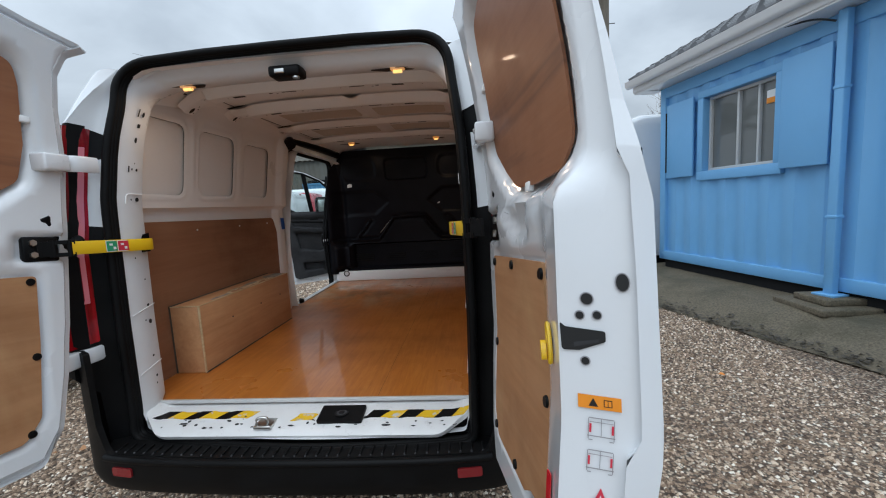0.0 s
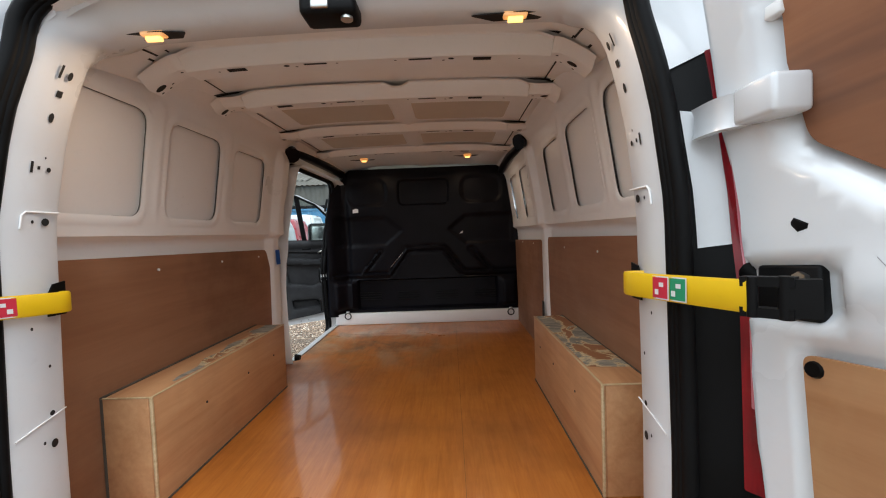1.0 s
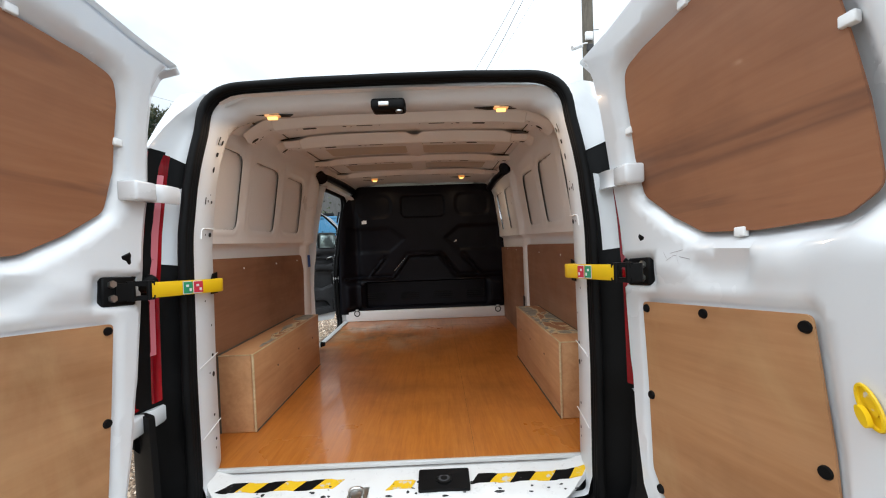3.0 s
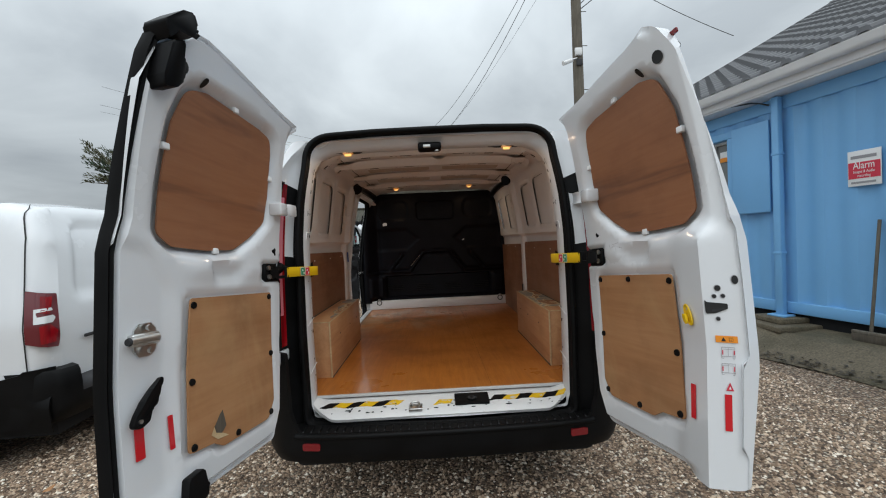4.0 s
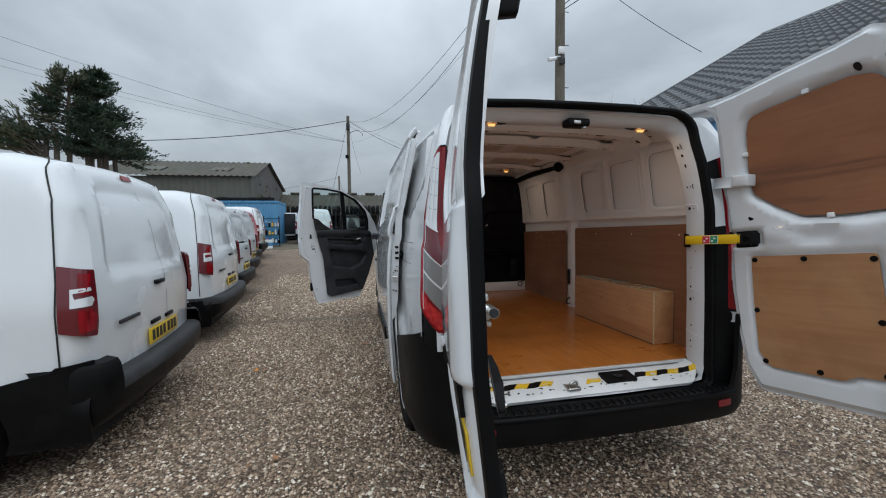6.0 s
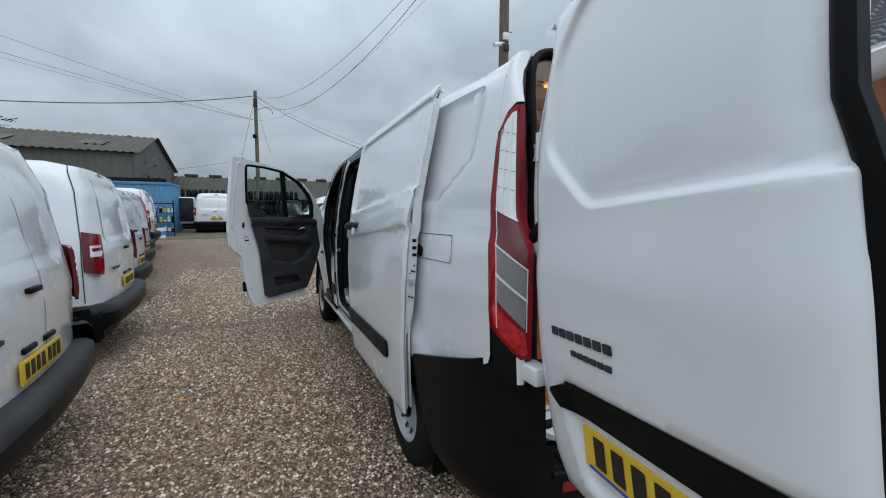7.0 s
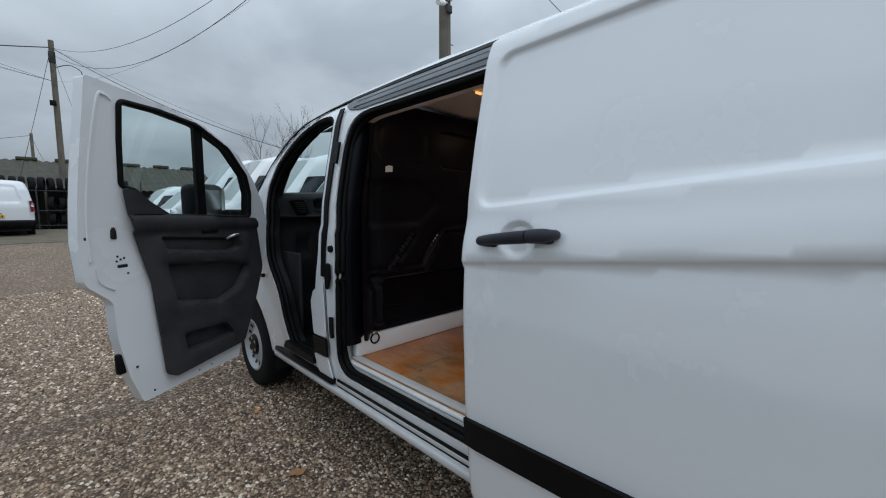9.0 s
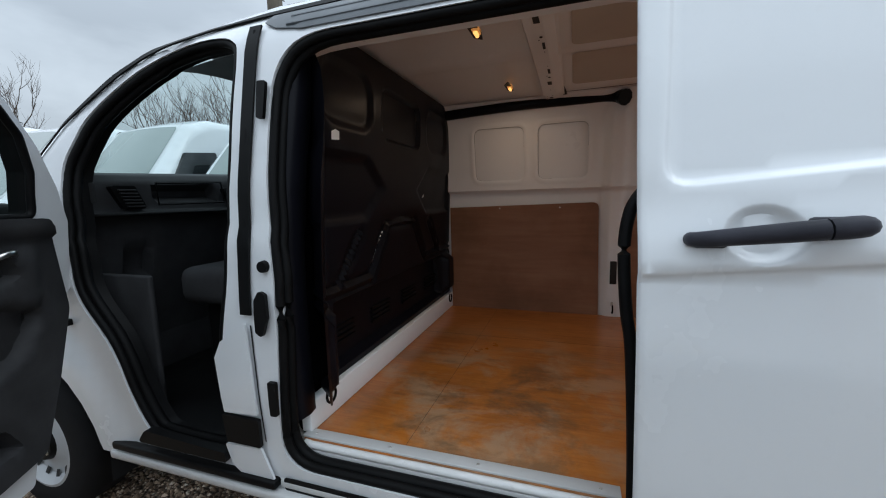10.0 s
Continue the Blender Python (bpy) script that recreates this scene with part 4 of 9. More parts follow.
for sx in (-1, 1):
    cm = lambda o: (lambda P: corner(sx, P[:, 0], P[:, 1], o))
    part("tail_corner", sheet([(0, 1.655), (0.30, 1.715), (0.60, 1.745), (0.84, 1.745), (1.0, 1.70), (1.0, 1.93), (0.85, 1.965), (0.6, 1.968), (0.3, 1.955), (0.0, 1.93)], cm(0.0), [], 0.05), WHITE, van)
    part("corner_skin", sheet([(0.875, 1.36), (0.97, 1.35), (0.975, 1.62), (0.87, 1.60)], cm(-0.001), [], 0.04), WHITE, van)
    part("corner_filler", sheet([(0.0, 0.845), (0.55, 0.80), (0.82, 0.78), (0.875, 0.70), (0.89, 0.46), (1.0, 0.46), (1.0, 1.76), (0.80, 1.745), (0.0, 1.66)], cm(-0.006), [], 0.05), BLACKP, van)
    lo = rounded([(0.02, 1.0, 0.03), (0.30, 0.955, 0.03), (0.62, 0.900, 0.02), (0.84, 0.897), (0.905, 0.905, 0.005), (0.905, 1.25), (0.905, 1.36), (0.905, 1.73, 0.005), (0.84, 1.735), (0.58, 1.735, 0.04), (0.25, 1.70, 0.05), (0.02, 1.63, 0.05)])
    lamp = part("tail_lamp", sheet(lo, cm(0.006), [], 0.025, 0.02, flip=sx > 0), RED, van, "red and clear tail lamp cluster")
    for oo, mt, nm in ((rounded([(0.20, 1.390, 0.008), (0.62, 1.352, 0.008), (0.60, 1.712, 0.008), (0.48, 1.708, 0.03), (0.26, 1.672, 0.03), (0.20, 1.62, 0.03)]), CLEAR, "clear_lens"),
                       (rounded([(0.20, 1.275, 0.008), (0.72, 1.195, 0.01), (0.74, 1.245, 0.02), (0.62, 1.340, 0.03), (0.20, 1.380, 0.008)]), DKRED, "dark_lens"),
                       (rounded([(0.20, 1.180, 0.01), (0.72, 1.095, 0.01), (0.72, 1.185, 0.01), (0.20, 1.265, 0.01)]), SMOKE, "ribbed_lens"),
                       (rounded([(0.20, 1.090, 0.012), (0.70, 0.998, 0.012), (0.72, 1.085, 0.01), (0.20, 1.168, 0.01)]), SMOKE, "ribbed_lens"),
                       (rounded([(0.12, 1.075, 0.01), (0.70, 0.985, 0.02), (0.76, 0.915, 0.01), (0.62, 0.915, 0.02), (0.30, 0.975, 0.02), (0.12, 1.010, 0.02)]), BRIGHTRED, "red_lens")):
        part(nm, sheet(oo, cm(0.0095), [], 0.03, 0.003, flip=sx > 0), mt, lamp)
    part("side_lens", sheet(rounded([(0.862, 1.06, 0.004), (0.893, 1.06, 0.004), (0.893, 1.66, 0.004), (0.862, 1.66, 0.004)]), cm(0.0095), [], 0.03, 0.003, flip=sx > 0), PINK, lamp)
    for oo in ([(0.185, 1.0), (0.20, 1.0), (0.20, 1.66), (0.185, 1.63)], [(0.18, 1.385), (0.64, 1.345), (0.64, 1.352), (0.18, 1.392)], [(0.18, 1.268), (0.74, 1.185), (0.74, 1.192), (0.18, 1.276)], [(0.18, 1.170), (0.74, 1.085), (0.74, 1.095), (0.18, 1.180)], [(0.72, 0.99), (0.735, 0.99), (0.735, 1.19), (0.72, 1.19)]):
        part("lens_divider", sheet(oo, cm(0.011), [], 0.04, 0.003, flip=sx > 0), CLEAR, lamp)
    for i in range(4):
        z = 1.45 + i * 0.062
        for s0, s1 in ((0.21, 0.29), (0.35, 0.43), (0.50, 0.59)):
            part("lens_rib", sheet([(s0, z + 0.02 - s0 * 0.04), (s1, z + 0.02 - s1 * 0.04), (s1, z + 0.022 - s1 * 0.04), (s0, z + 0.022 - s0 * 0.04)], cm(0.0118), [], 0.05, 0.001), SMOKE, lamp)
    for s0 in (0.32, 0.46):
        part("lens_rib", sheet([(s0, 1.40), (s0 + 0.03, 1.398), (s0 + 0.03, 1.69), (s0, 1.68)], cm(0.0125), [], 0.05, 0.003, flip=sx > 0), CLEAR, lamp)
    for zc in (1.585, 0.86):
        hx = 0.835 - 0.096 * (zc - 1.0)
        h = part("hinge", sweep(smooth_path([(sx * (hx + 0.006), 0.006, zc), (sx * (hx - 0.035), 0.010, zc), (sx * (hx - 0.055), 0.035, zc), (sx * (hx - 0.055), 0.10, zc)], 5), [(-0.009, -0.028), (0.006, -0.029), (0.010, -0.022), (0.010, 0.022), (0.006, 0.029), (-0.009, 0.028), (-0.004, 0.015), (-0.004, -0.015)]), WHITE, van, "white painted door hinge")
        part("knuckle", cyl((sx * hx, 0.0, zc - 0.045), (sx * hx, 0.0, zc + 0.045), 0.017, None, 14), WHITE, h)
        part("hinge_arm", box(min(sx * (hx - .06), sx * hx), max(sx * (hx - .06), sx * hx), -0.085, 0.0, zc - 0.03, zc + 0.03, 0.008), WHITE, h)
    # wiring gaiter to the door
    part("gaiter", tube(smooth_path([(sx * 0.79, 0.06, 1.31), (sx * 0.80, 0.015, 1.29), (sx * 0.80, -0.03, 1.32), (sx * 0.785, -0.07, 1.40)], 8), 0.02, 10, scales=[1 + 0.12 * (i % 2) for i in range(25)]), RUBBER, van, "ribbed rubber wiring gaiter")

# bumper: one bar round the tail with raised corners, a ribbed step and two reflectors
BP = smooth_path([(-0.966, 0.68, 0), (-0.955, 0.40, 0), (-0.932, 0.22, 0), (-0.888, 0.095, 0), (-0.81, 0.012, 0), (-0.68, -0.030, 0), (-0.42, -0.052, 0), (0, -0.060, 0), (0.42, -0.052, 0), (0.68, -0.030, 0), (0.81, 0.012, 0), (0.888, 0.095, 0), (0.932, 0.22, 0), (0.955, 0.40, 0), (0.966, 0.68, 0)], 10)
_bp = np.array([(q.x, q.y) for q in BP])
_bc = np.r_[0, np.cumsum(np.hypot(*np.diff(_bp, axis=0).T))]
BL = _bc[-1]


def bump_map(out=0.0):
    def f(P):
        s, z = P[:, 0], P[:, 1]
        x, y = np.interp(s, _bc, _bp[:, 0]), np.interp(s, _bc, _bp[:, 1])
        tx, ty = np.interp(s + 0.01, _bc, _bp[:, 0]) - np.interp(s - 0.01, _bc, _bp[:, 0]), np.interp(s + 0.01, _bc, _bp[:, 1]) - np.interp(s - 0.01, _bc, _bp[:, 1])
        L = np.hypot(tx, ty) + 1e-9
        nx, ny = ty / L, -tx / L
        b0 = 0.016 - 0.035 * sstep(z, 0.40, 0.30) + out
        return np.c_[x + nx * b0, y + ny * b0, z]
    return f


_half = [(0.27, 0.32, 0.0), (0.40, 0.31, 0.05), (0.75, 0.345, 0.05)]
_up = [(0.815, 0.490, 0.05), (0.775, 0.60, 0.05), (0.765, 0.885, 0.01), (0.66, 0.893, 0.01), (0.56, 0.872, 0.03), (0.50, 0.850, 0.03), (0.02, 0.72, 0.0), (0.11, 0.53, 0.0)]
bo = rounded(_half + [(BL - s, z, r) for s, z, r in _half[::-1]] + [(BL - s, z, r) for s, z, r in _up[::-1]] + _up)
bumper = part("bumper", sheet(bo, bump_map(), [], 0.035, 0.02), BUMP, van, "black textured plastic rear bumper")
part("step", sheet(rounded([(-0.74, -0.058, 0.03), (0.74, -0.058, 0.03), (0.80, 0.04, 0.05), (0.76, 0.12), (-0.76, 0.12), (-0.80, 0.04, 0.05)]), lambda P: np.c_[P[:, 0], P[:, 1] + 0.06 * np.abs(P[:, 0]) ** 2, 0.492 - 0.15 * np.clip(P[:, 1] - 0.02, 0, 1)], [], 0.06, 0.015), BUMP, bumper)
for i in range(36):
    x = -0.70 + i * 0.04
    part("tread_rib", box(x - 0.004, x + 0.004, -0.042 + 0.06 * x * x, 0.004 + 0.06 * x * x, 0.491, 0.498, 0.002, seg=1), BUMP, bumper)
    part("tread_stud", cyl((x, -0.048 + 0.06 * x * x, 0.488), (x, -0.048 + 0.06 * x * x, 0.4965), 0.005, 0.003, 6), GREYP, bumper)
_lip = bump_map(0.0)(np.c_[np.linspace(0.80, BL - 0.80, 60), np.full(60, 0.484)])
part("bumper_lip", tube(_lip.tolist(), 0.013, 8), BUMP, bumper)
for s in (BL / 2 - 0.65, BL / 2 + 0.65):
    part("reflector", sheet(rrect(s - 0.043, s + 0.043, 0.418, 0.452, 0.008), bump_map(0.006), [], 0.03, 0.006), DKREFL, bumper)
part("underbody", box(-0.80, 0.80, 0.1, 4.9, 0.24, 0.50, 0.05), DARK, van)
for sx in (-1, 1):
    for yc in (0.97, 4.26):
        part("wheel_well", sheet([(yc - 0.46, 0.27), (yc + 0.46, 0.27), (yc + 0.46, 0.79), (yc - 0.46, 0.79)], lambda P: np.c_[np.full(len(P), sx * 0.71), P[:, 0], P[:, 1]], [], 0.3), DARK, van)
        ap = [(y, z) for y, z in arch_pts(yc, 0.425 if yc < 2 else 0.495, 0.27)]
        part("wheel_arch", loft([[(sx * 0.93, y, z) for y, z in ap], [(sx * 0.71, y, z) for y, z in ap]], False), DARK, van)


def wheel(parent, sx, x, y, R, rim, width=0.21, spokes=14, alloy=False):
    w = new("wheel")
    w.parent = parent
    prof = [(rim, -0.5), (rim + 0.02, -0.52), (R - 0.05, -0.52), (R - 0.015, -0.46), (R, -0.30), (R, 0.30), (R - 0.015, 0.46), (R - 0.05, 0.52), (rim + 0.02, 0.52), (rim, 0.5)]
    n = 40
    loops = [[(x + t * width, y + r * math.cos(2 * math.pi * i / n), R + r * math.sin(2 * math.pi * i / n)) for i in range(n)] for r, t in prof]
    part("tyre", loft(loops + [loops[0]]), TYRE, w)
    o = sx * width / 2
    rings = [(rim + 0.004, 0.98), (rim - 0.012, 1.02), (rim - 0.03, 0.80), (rim * 0.80, 0.62), (rim * 0.62, 0.60), (rim * 0.42, 0.82), (rim * 0.30, 0.86), (0.001, 0.86)]
    lo2 = [[(x + o * t, y + r * math.cos(2 * math.pi * i / n), R + r * math.sin(2 * math.pi * i / n)) for i in range(n)] for r, t in rings]
    part("rim", loft(lo2), DARK if alloy else STEEL, w)
    if alloy:
        for i in range(16):
            k = 1 if i % 2 else -1
            a = 2 * math.pi * (i // 2) / 8
            bm = bmesh.new()
            rows = []
            for r, da, hw2, t in ((0.035, 0.16, 0.010, 0.86), (rim * 0.45, 0.09, 0.010, 0.88), (rim * 0.68, 0.14, 0.0095, 0.93), (rim * 0.96, 0.235, 0.012, 0.985)):
                c, s2 = math.cos(a + k * da), math.sin(a + k * da)
                rows.append([bm.verts.new((x + o * tt, y + r * c - e * s2, R + r * s2 + e * c)) for e, tt in ((-hw2, t - 0.22), (-hw2 * 0.8, t), (hw2 * 0.8, t), (hw2, t - 0.22))])
            for p0, p1 in zip(rows, rows[1:]):
                for j in range(3):
                    bm.faces.new((p0[j], p0[j + 1], p1[j + 1], p1[j]))
            bmesh.ops.recalc_face_normals(bm, faces=bm.faces)
            part("spoke", bm, ALLOY, w)
        part("rim_edge", loft([[(x + o * t, y + r * math.cos(2 * math.pi * i / n), R + r * math.sin(2 * math.pi * i / n)) for i in range(n)] for r, t in ((rim + .005, 1.0), (rim - .004, 1.03), (rim - .014, .95))]), ALLOY, w)
        part("hub_cap", cyl((x + o * 0.85, y, R), (x + o * 1.0, y, R), 0.042, 0.036, 20), ALLOY, w)
    else:
        for i in range(spokes):
            a = 2 * math.pi * i / spokes
            r0, r1 = rim * 0.70, rim * 0.90
            bm = bmesh.new()
            vs = [bm.verts.new((x + o * tt, y + r * math.cos(a + da), R + r * math.sin(a + da))) for r, da, tt in ((r0, -.09, .66), (r1, -.07, .80), (r1, .07, .80), (r0, .09, .66))]
            bm.faces.new(vs)
            part("rim_slot", bm, HOLE, w)
        part("hub", cyl((x + o * 0.80, y, R), (x + o * 1.0, y, R), 0.085, 0.075, 20), BLACKP, w)
        for i in range(5):
            a = 2 * math.pi * i / 5
            part("wheel_nut", cyl((x + o * .84, y + 0.055 * math.cos(a), R + .055 * math.sin(a)), (x + o * 1.03, y + 0.055 * math.cos(a), R + .055 * math.sin(a)), 0.012, None, 6), CHROME, w)
    return w


for sx in (-1, 1):
    for yc in (0.97, 4.26):
        wheel(van, sx, sx * 0.815, yc, 0.335, 0.205)
part("mud_flap", box(-0.92, -0.72, 0.555, 0.57, 0.16, 0.45, 0.006), RUBBER, van)


# ---- load bay ----
def inner_half(z):
    return np.interp(z, [0.5, 1.33, 1.405, 1.425, 1.52, 1.85, 1.93, 1.985, 2.01], [0.862, 0.858, 0.852, 0.817, 0.812, 0.762, 0.735, 0.68, 0.60])


LP = [rrect(0.30, 0.66, 1.49, 1.845, 0.05), rrect(0.775, 1.085, 1.49, 1.84, 0.05), rrect(1.20, 1.50, 1.49, 1.83, 0.05)]
RP = LP + [rrect(1.93, 2.24, 1.49, 1.83, 0.05), rrect(2.33, 2.66, 1.49, 1.83, 0.05)]


def wall_map(sx, panels, pillars):
    def f(P):
        y, z = P[:, 0], P[:, 1]
        x = inner_half(z)
        for q in panels:
            s = signed(P, q)
            x = x - 0.006 * np.exp(-((s - 0.016) / 0.010) ** 2)
        for yc in (0.72, 1.145):
            x = x - 0.012 * np.exp(-((y - yc) / 0.018) ** 2) * sstep(z, 1.46, 1.52) * sstep(z, 1.90, 1.86)
        for yc in pillars:
            x = x - 0.035 * sstep(np.abs(y - yc), 0.075, 0.04) * sstep(z, 1.95, 1.85)
        return np.c_[sx * x, y, z]
    return f


lwall_o = rounded([(0.235, 0.56), (1.86, 0.56, 0.02), (1.86, 0.80, 0.15), (1.74, 1.25, 0.2), (1.72, 1.60, 0.1), (1.80, 1.86, 0.08), (1.92, 1.985), (0.26, 1.985)])
part("inner_side", sheet(lwall_o, wall_map(-1, LP, (1.70,)), LP, 0.022, lines=[q for p in LP for q in edge_lines(p, 0.004, 0.016, 0.03)] + [([(0.2, k), (2.0, k)], False) for k in (1.40, 1.41, 1.425, 1.44)]), INNER, van, "beige-white pressed steel inner side")
part("inner_side", sheet([(0.235, 0.56), (2.90, 0.56), (2.90, 1.985), (0.26, 1.985)], wall_map(1, RP, (1.765,)), RP, 0.022, lines=[q for p in RP for q in edge_lines(p, 0.004, 0.016, 0.03)] + [([(0.2, k), (3.0, k)], False) for k in (1.40, 1.41, 1.425, 1.44)]), INNER, van, "beige-white pressed steel inner side")
# outer skin showing behind the openings of the inner frame
for sx, pans in ((-1, LP), (1, RP)):
    for q in pans:
        qa = np.array(q)
        part("skin_panel", sheet(rrect(qa[:, 0].min() - 0.02, qa[:, 0].max() + 0.02, qa[:, 1].min() - 0.02, min(qa[:, 1].max() + 0.02, 1.87), 0.06), lambda P: np.c_[sx * (inner_half(P[:, 1]) + 0.015 - 0.004 * np.cos((P[:, 0] - qa[:, 0].mean()) * 9)), P[:, 0], P[:, 1]], [], 0.06), INNER, van)
# roof lining skin with cross ribs
def roof_limit(x, y):
    """Height of the outer skin above a place, less the skin's depth."""
    x, y = np.abs(np.asarray(x, float)), np.asarray(y, float)
    tl = np.array(TOPLINE)
    zt = np.interp(y, tl[:, 0], tl[:, 1])
    w = 0.74 - plan(y) - 0.15
    return zt - 0.016 + np.where(x < w, (0.008 + 0.027 * sstep(y, 0.3, 1.6)) * (1 - (x / w) ** 2), -0.9 * np.clip(x - w, 0, 1) ** 1.5 * 1.6)


def under_skin(P):
    P = np.array(P, float)
    P[:, 2] = np.minimum(P[:, 2], roof_limit(P[:, 0], P[:, 1]))
    return P


part("inner_roof", sheet([(-0.735, 0.22), (0.735, 0.22), (0.735, 2.9), (-0.735, 2.9)], lambda P: under_skin(np.c_[P[:, 0], P[:, 1], 2.018 - 0.05 * (P[:, 0] / 0.78) ** 4 + 0.006 * np.sin(P[:, 0] * 6) * np.sin(P[:, 1] * 4) - 0.018 * np.exp(-((P[:, 0] - 0.03) / 0.03) ** 2) * sstep(P[:, 1], 1.0, 1.1)]), [], 0.05), INNER, van)
part("over_door_side", sheet(rounded([(1.74, 1.88), (2.9, 1.88), (2.9, 1.99), (1.74, 1.99)]), lambda P: np.c_[-inner_half(P[:, 1]) - 0.0, P[:, 0], P[:, 1]], [], 0.05), INNER, van)


def rib(yr, w, depth, notch=0.0):
    """Pressed cross member: rear lower edge at yr, slotted underside, stepped end brackets; notch is the place of a dip in its rear edge."""
    body, rings = 0.585, []
    xs = sorted(set(np.linspace(-0.712, 0.712, 43).round(4).tolist() + [sx * v for sx in (-1, 1) for v in (body - 0.012, body, body + 0.004, body + 0.03)]))
    low = lambda a: (1.0 if a <= body else 0.78) * depth
    top = lambda a: min(2.010 - 0.05 * (min(a, 0.60) / 0.78) ** 4, float(roof_limit(a, yr)) - 0.004)
    for x in xs:
        a = abs(x)
        z, dz = top(a), low(a)
        k = 1.0 if a <= body else 0.86
        dip = 0.35 if notch and abs(x - notch) < 0.04 else 0.0
        lift_z = z - 0.4 * dz * float(sstep(a, body - 0.05, body + 0.03)) - dip * dz
        rings.append([(x, yr - 0.045, lift_z + 0.001), (x, yr - 0.032, lift_z - 0.002), (x, yr - 0.006, z - dz * 0.86), (x, yr + 0.004, z - dz), (x, yr + w * k - 0.004, z - dz), (x, yr + w * k, z - dz * 0.9), (x, yr + w * k + 0.008, z)])
    r = part("roof_rib", loft(rings, False), INNER, van, "", 25)
    zb = lambda P: np.c_[P, [top(abs(x)) - low(abs(x)) - 0.0015 for x in P[:, 0]]]
    for x0, wx, y0, wy in ((-0.43, .062, 0.024, .022), (-0.17, .075, 0.016, .011), (0.17, .075, 0.016, .011), (0.37, .058, 0.024, .022)):
        part("rib_slot", sheet(rrect(x0 - wx / 2, x0 + wx / 2, yr + y0 - wy / 2, yr + y0 + wy / 2, 0.003), zb, [], 0.05), HOLE, r)
    for x0, y0, rr2 in ((-0.265, .02, .010), (-0.235, .03, .005), (-0.49, .026, .004), (-0.10, .018, .004), (0.09, .018, .004), (0.27, .02, .010), (0.245, .03, .005), (0.49, .026, .004), (-0.69, .030, .016), (0.66, .030, .016), (-0.70, .052, .004), (-0.675, .055, .004), (-0.66, .045, .004), (0.63, .052, .004), (0.67, .055, .004), (-0.61, .020, .005), (0.61, .02, .005)):
        part("rib_hole", sheet([(x0 + rr2 * math.cos(i * .628), yr + y0 + rr2 * 0.7 * math.sin(i * .628)) for i in range(10)], zb, [], 0.05), HOLE, r)
    # flat dark sheet paints the shadow above each stepped rib end
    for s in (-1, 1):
        part("end_shadow", sheet([(s * 0.700, yr - 0.036), (s * 0.60, yr - 0.034), (s * 0.565, yr - 0.046), (s * 0.62, yr - 0.054), (s * 0.700, yr - 0.062)], lambda P: under_skin(np.c_[P, 2.018 - 0.05 * (P[:, 0] / 0.78) ** 4 + 0.006 * np.sin(P[:, 0] * 6) * np.sin(P[:, 1] * 4) - 0.004]), [], 0.03), HOLE, r)
    return r


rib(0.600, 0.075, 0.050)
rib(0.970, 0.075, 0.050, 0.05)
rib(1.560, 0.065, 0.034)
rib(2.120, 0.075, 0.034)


def on_roof(name, outline, drop, mat, label=""):
    return part(name, sheet(outline, lambda P: under_skin(np.c_[P, 2.018 - 0.05 * (P[:, 0] / 0.78) ** 4 + 0.006 * np.sin(P[:, 0] * 6) * np.sin(P[:, 1] * 4)]) - np.array([0, 0, drop]), [], 0.05), mat, van, label)


# open joint between the roof skin and the side rail, and the tan sound pads on the roof
for s in (-1, 1):
    for y0, y1 in ((0.40, 0.55), (0.69, 0.92), (1.065, 1.51), (1.64, 2.07)):
        on_roof("roof_joint", [(s * 0.642, y0), (s * 0.642 + 0.006, y0), (s * 0.640 + 0.006, y1), (s * 0.640, y1)], 0.004, HOLE)
TAN = painted("tan roof pad", (0.60, 0.54, 0.46), 0.6, 0.0, 0.15)
for x0, x1, y0, y1 in ((-0.53, -0.025, 1.10, 1.46), (0.085, 0.55, 1.10, 1.46), (-0.53, -0.025, 1.68, 2.03), (0.085, 0.55, 1.68, 2.03)):
    on_roof("roof_pad", rrect(x0, x1, y0, y1, 0.04), 0.005, TAN, "tan sound pad on the roof")
# dark thread painting the shadow gap round the skin panels, and dents in the lower rail
for sx, pans in ((-1, LP), (1, RP)):
    for q in pans:
        qa = np.array(resample(q, 0.02))
        mid = qa.mean(0)
        run = [p for p in np.roll(qa, -int(np.argmin(qa[:, 0] + qa[:, 1])), 0) if p[1] > mid[1] + 0.02 or p[0] > mid[0] + 0.05]
        run.sort(key=lambda p: -math.atan2(p[1] - mid[1], p[0] - mid[0] + 0.0001) if math.atan2(p[1] - mid[1], p[0] - mid[0]) > -1.7 else 9)
        part("panel_shadow", tube([(sx * (float(inner_half(z)) + 0.004), y, z) for y, z in run], 0.0009, 5), GREYP, van)
# roof latch in the tail header
lt = part("roof_latch", box(-0.080, 0.050, 0.235, 0.315, 1.905, 1.948, 0.012), BLACKP, van, "black roof latch housing")
part("latch_claw", box(-0.050, -0.010, 0.229, 0.245, 1.914, 1.932, 0.003), CHROME, lt)
part("latch_knob", cyl((0.025, 0.26, 1.907), (0.025, 0.26, 1.899), 0.014, None, 14), CHROME, lt)


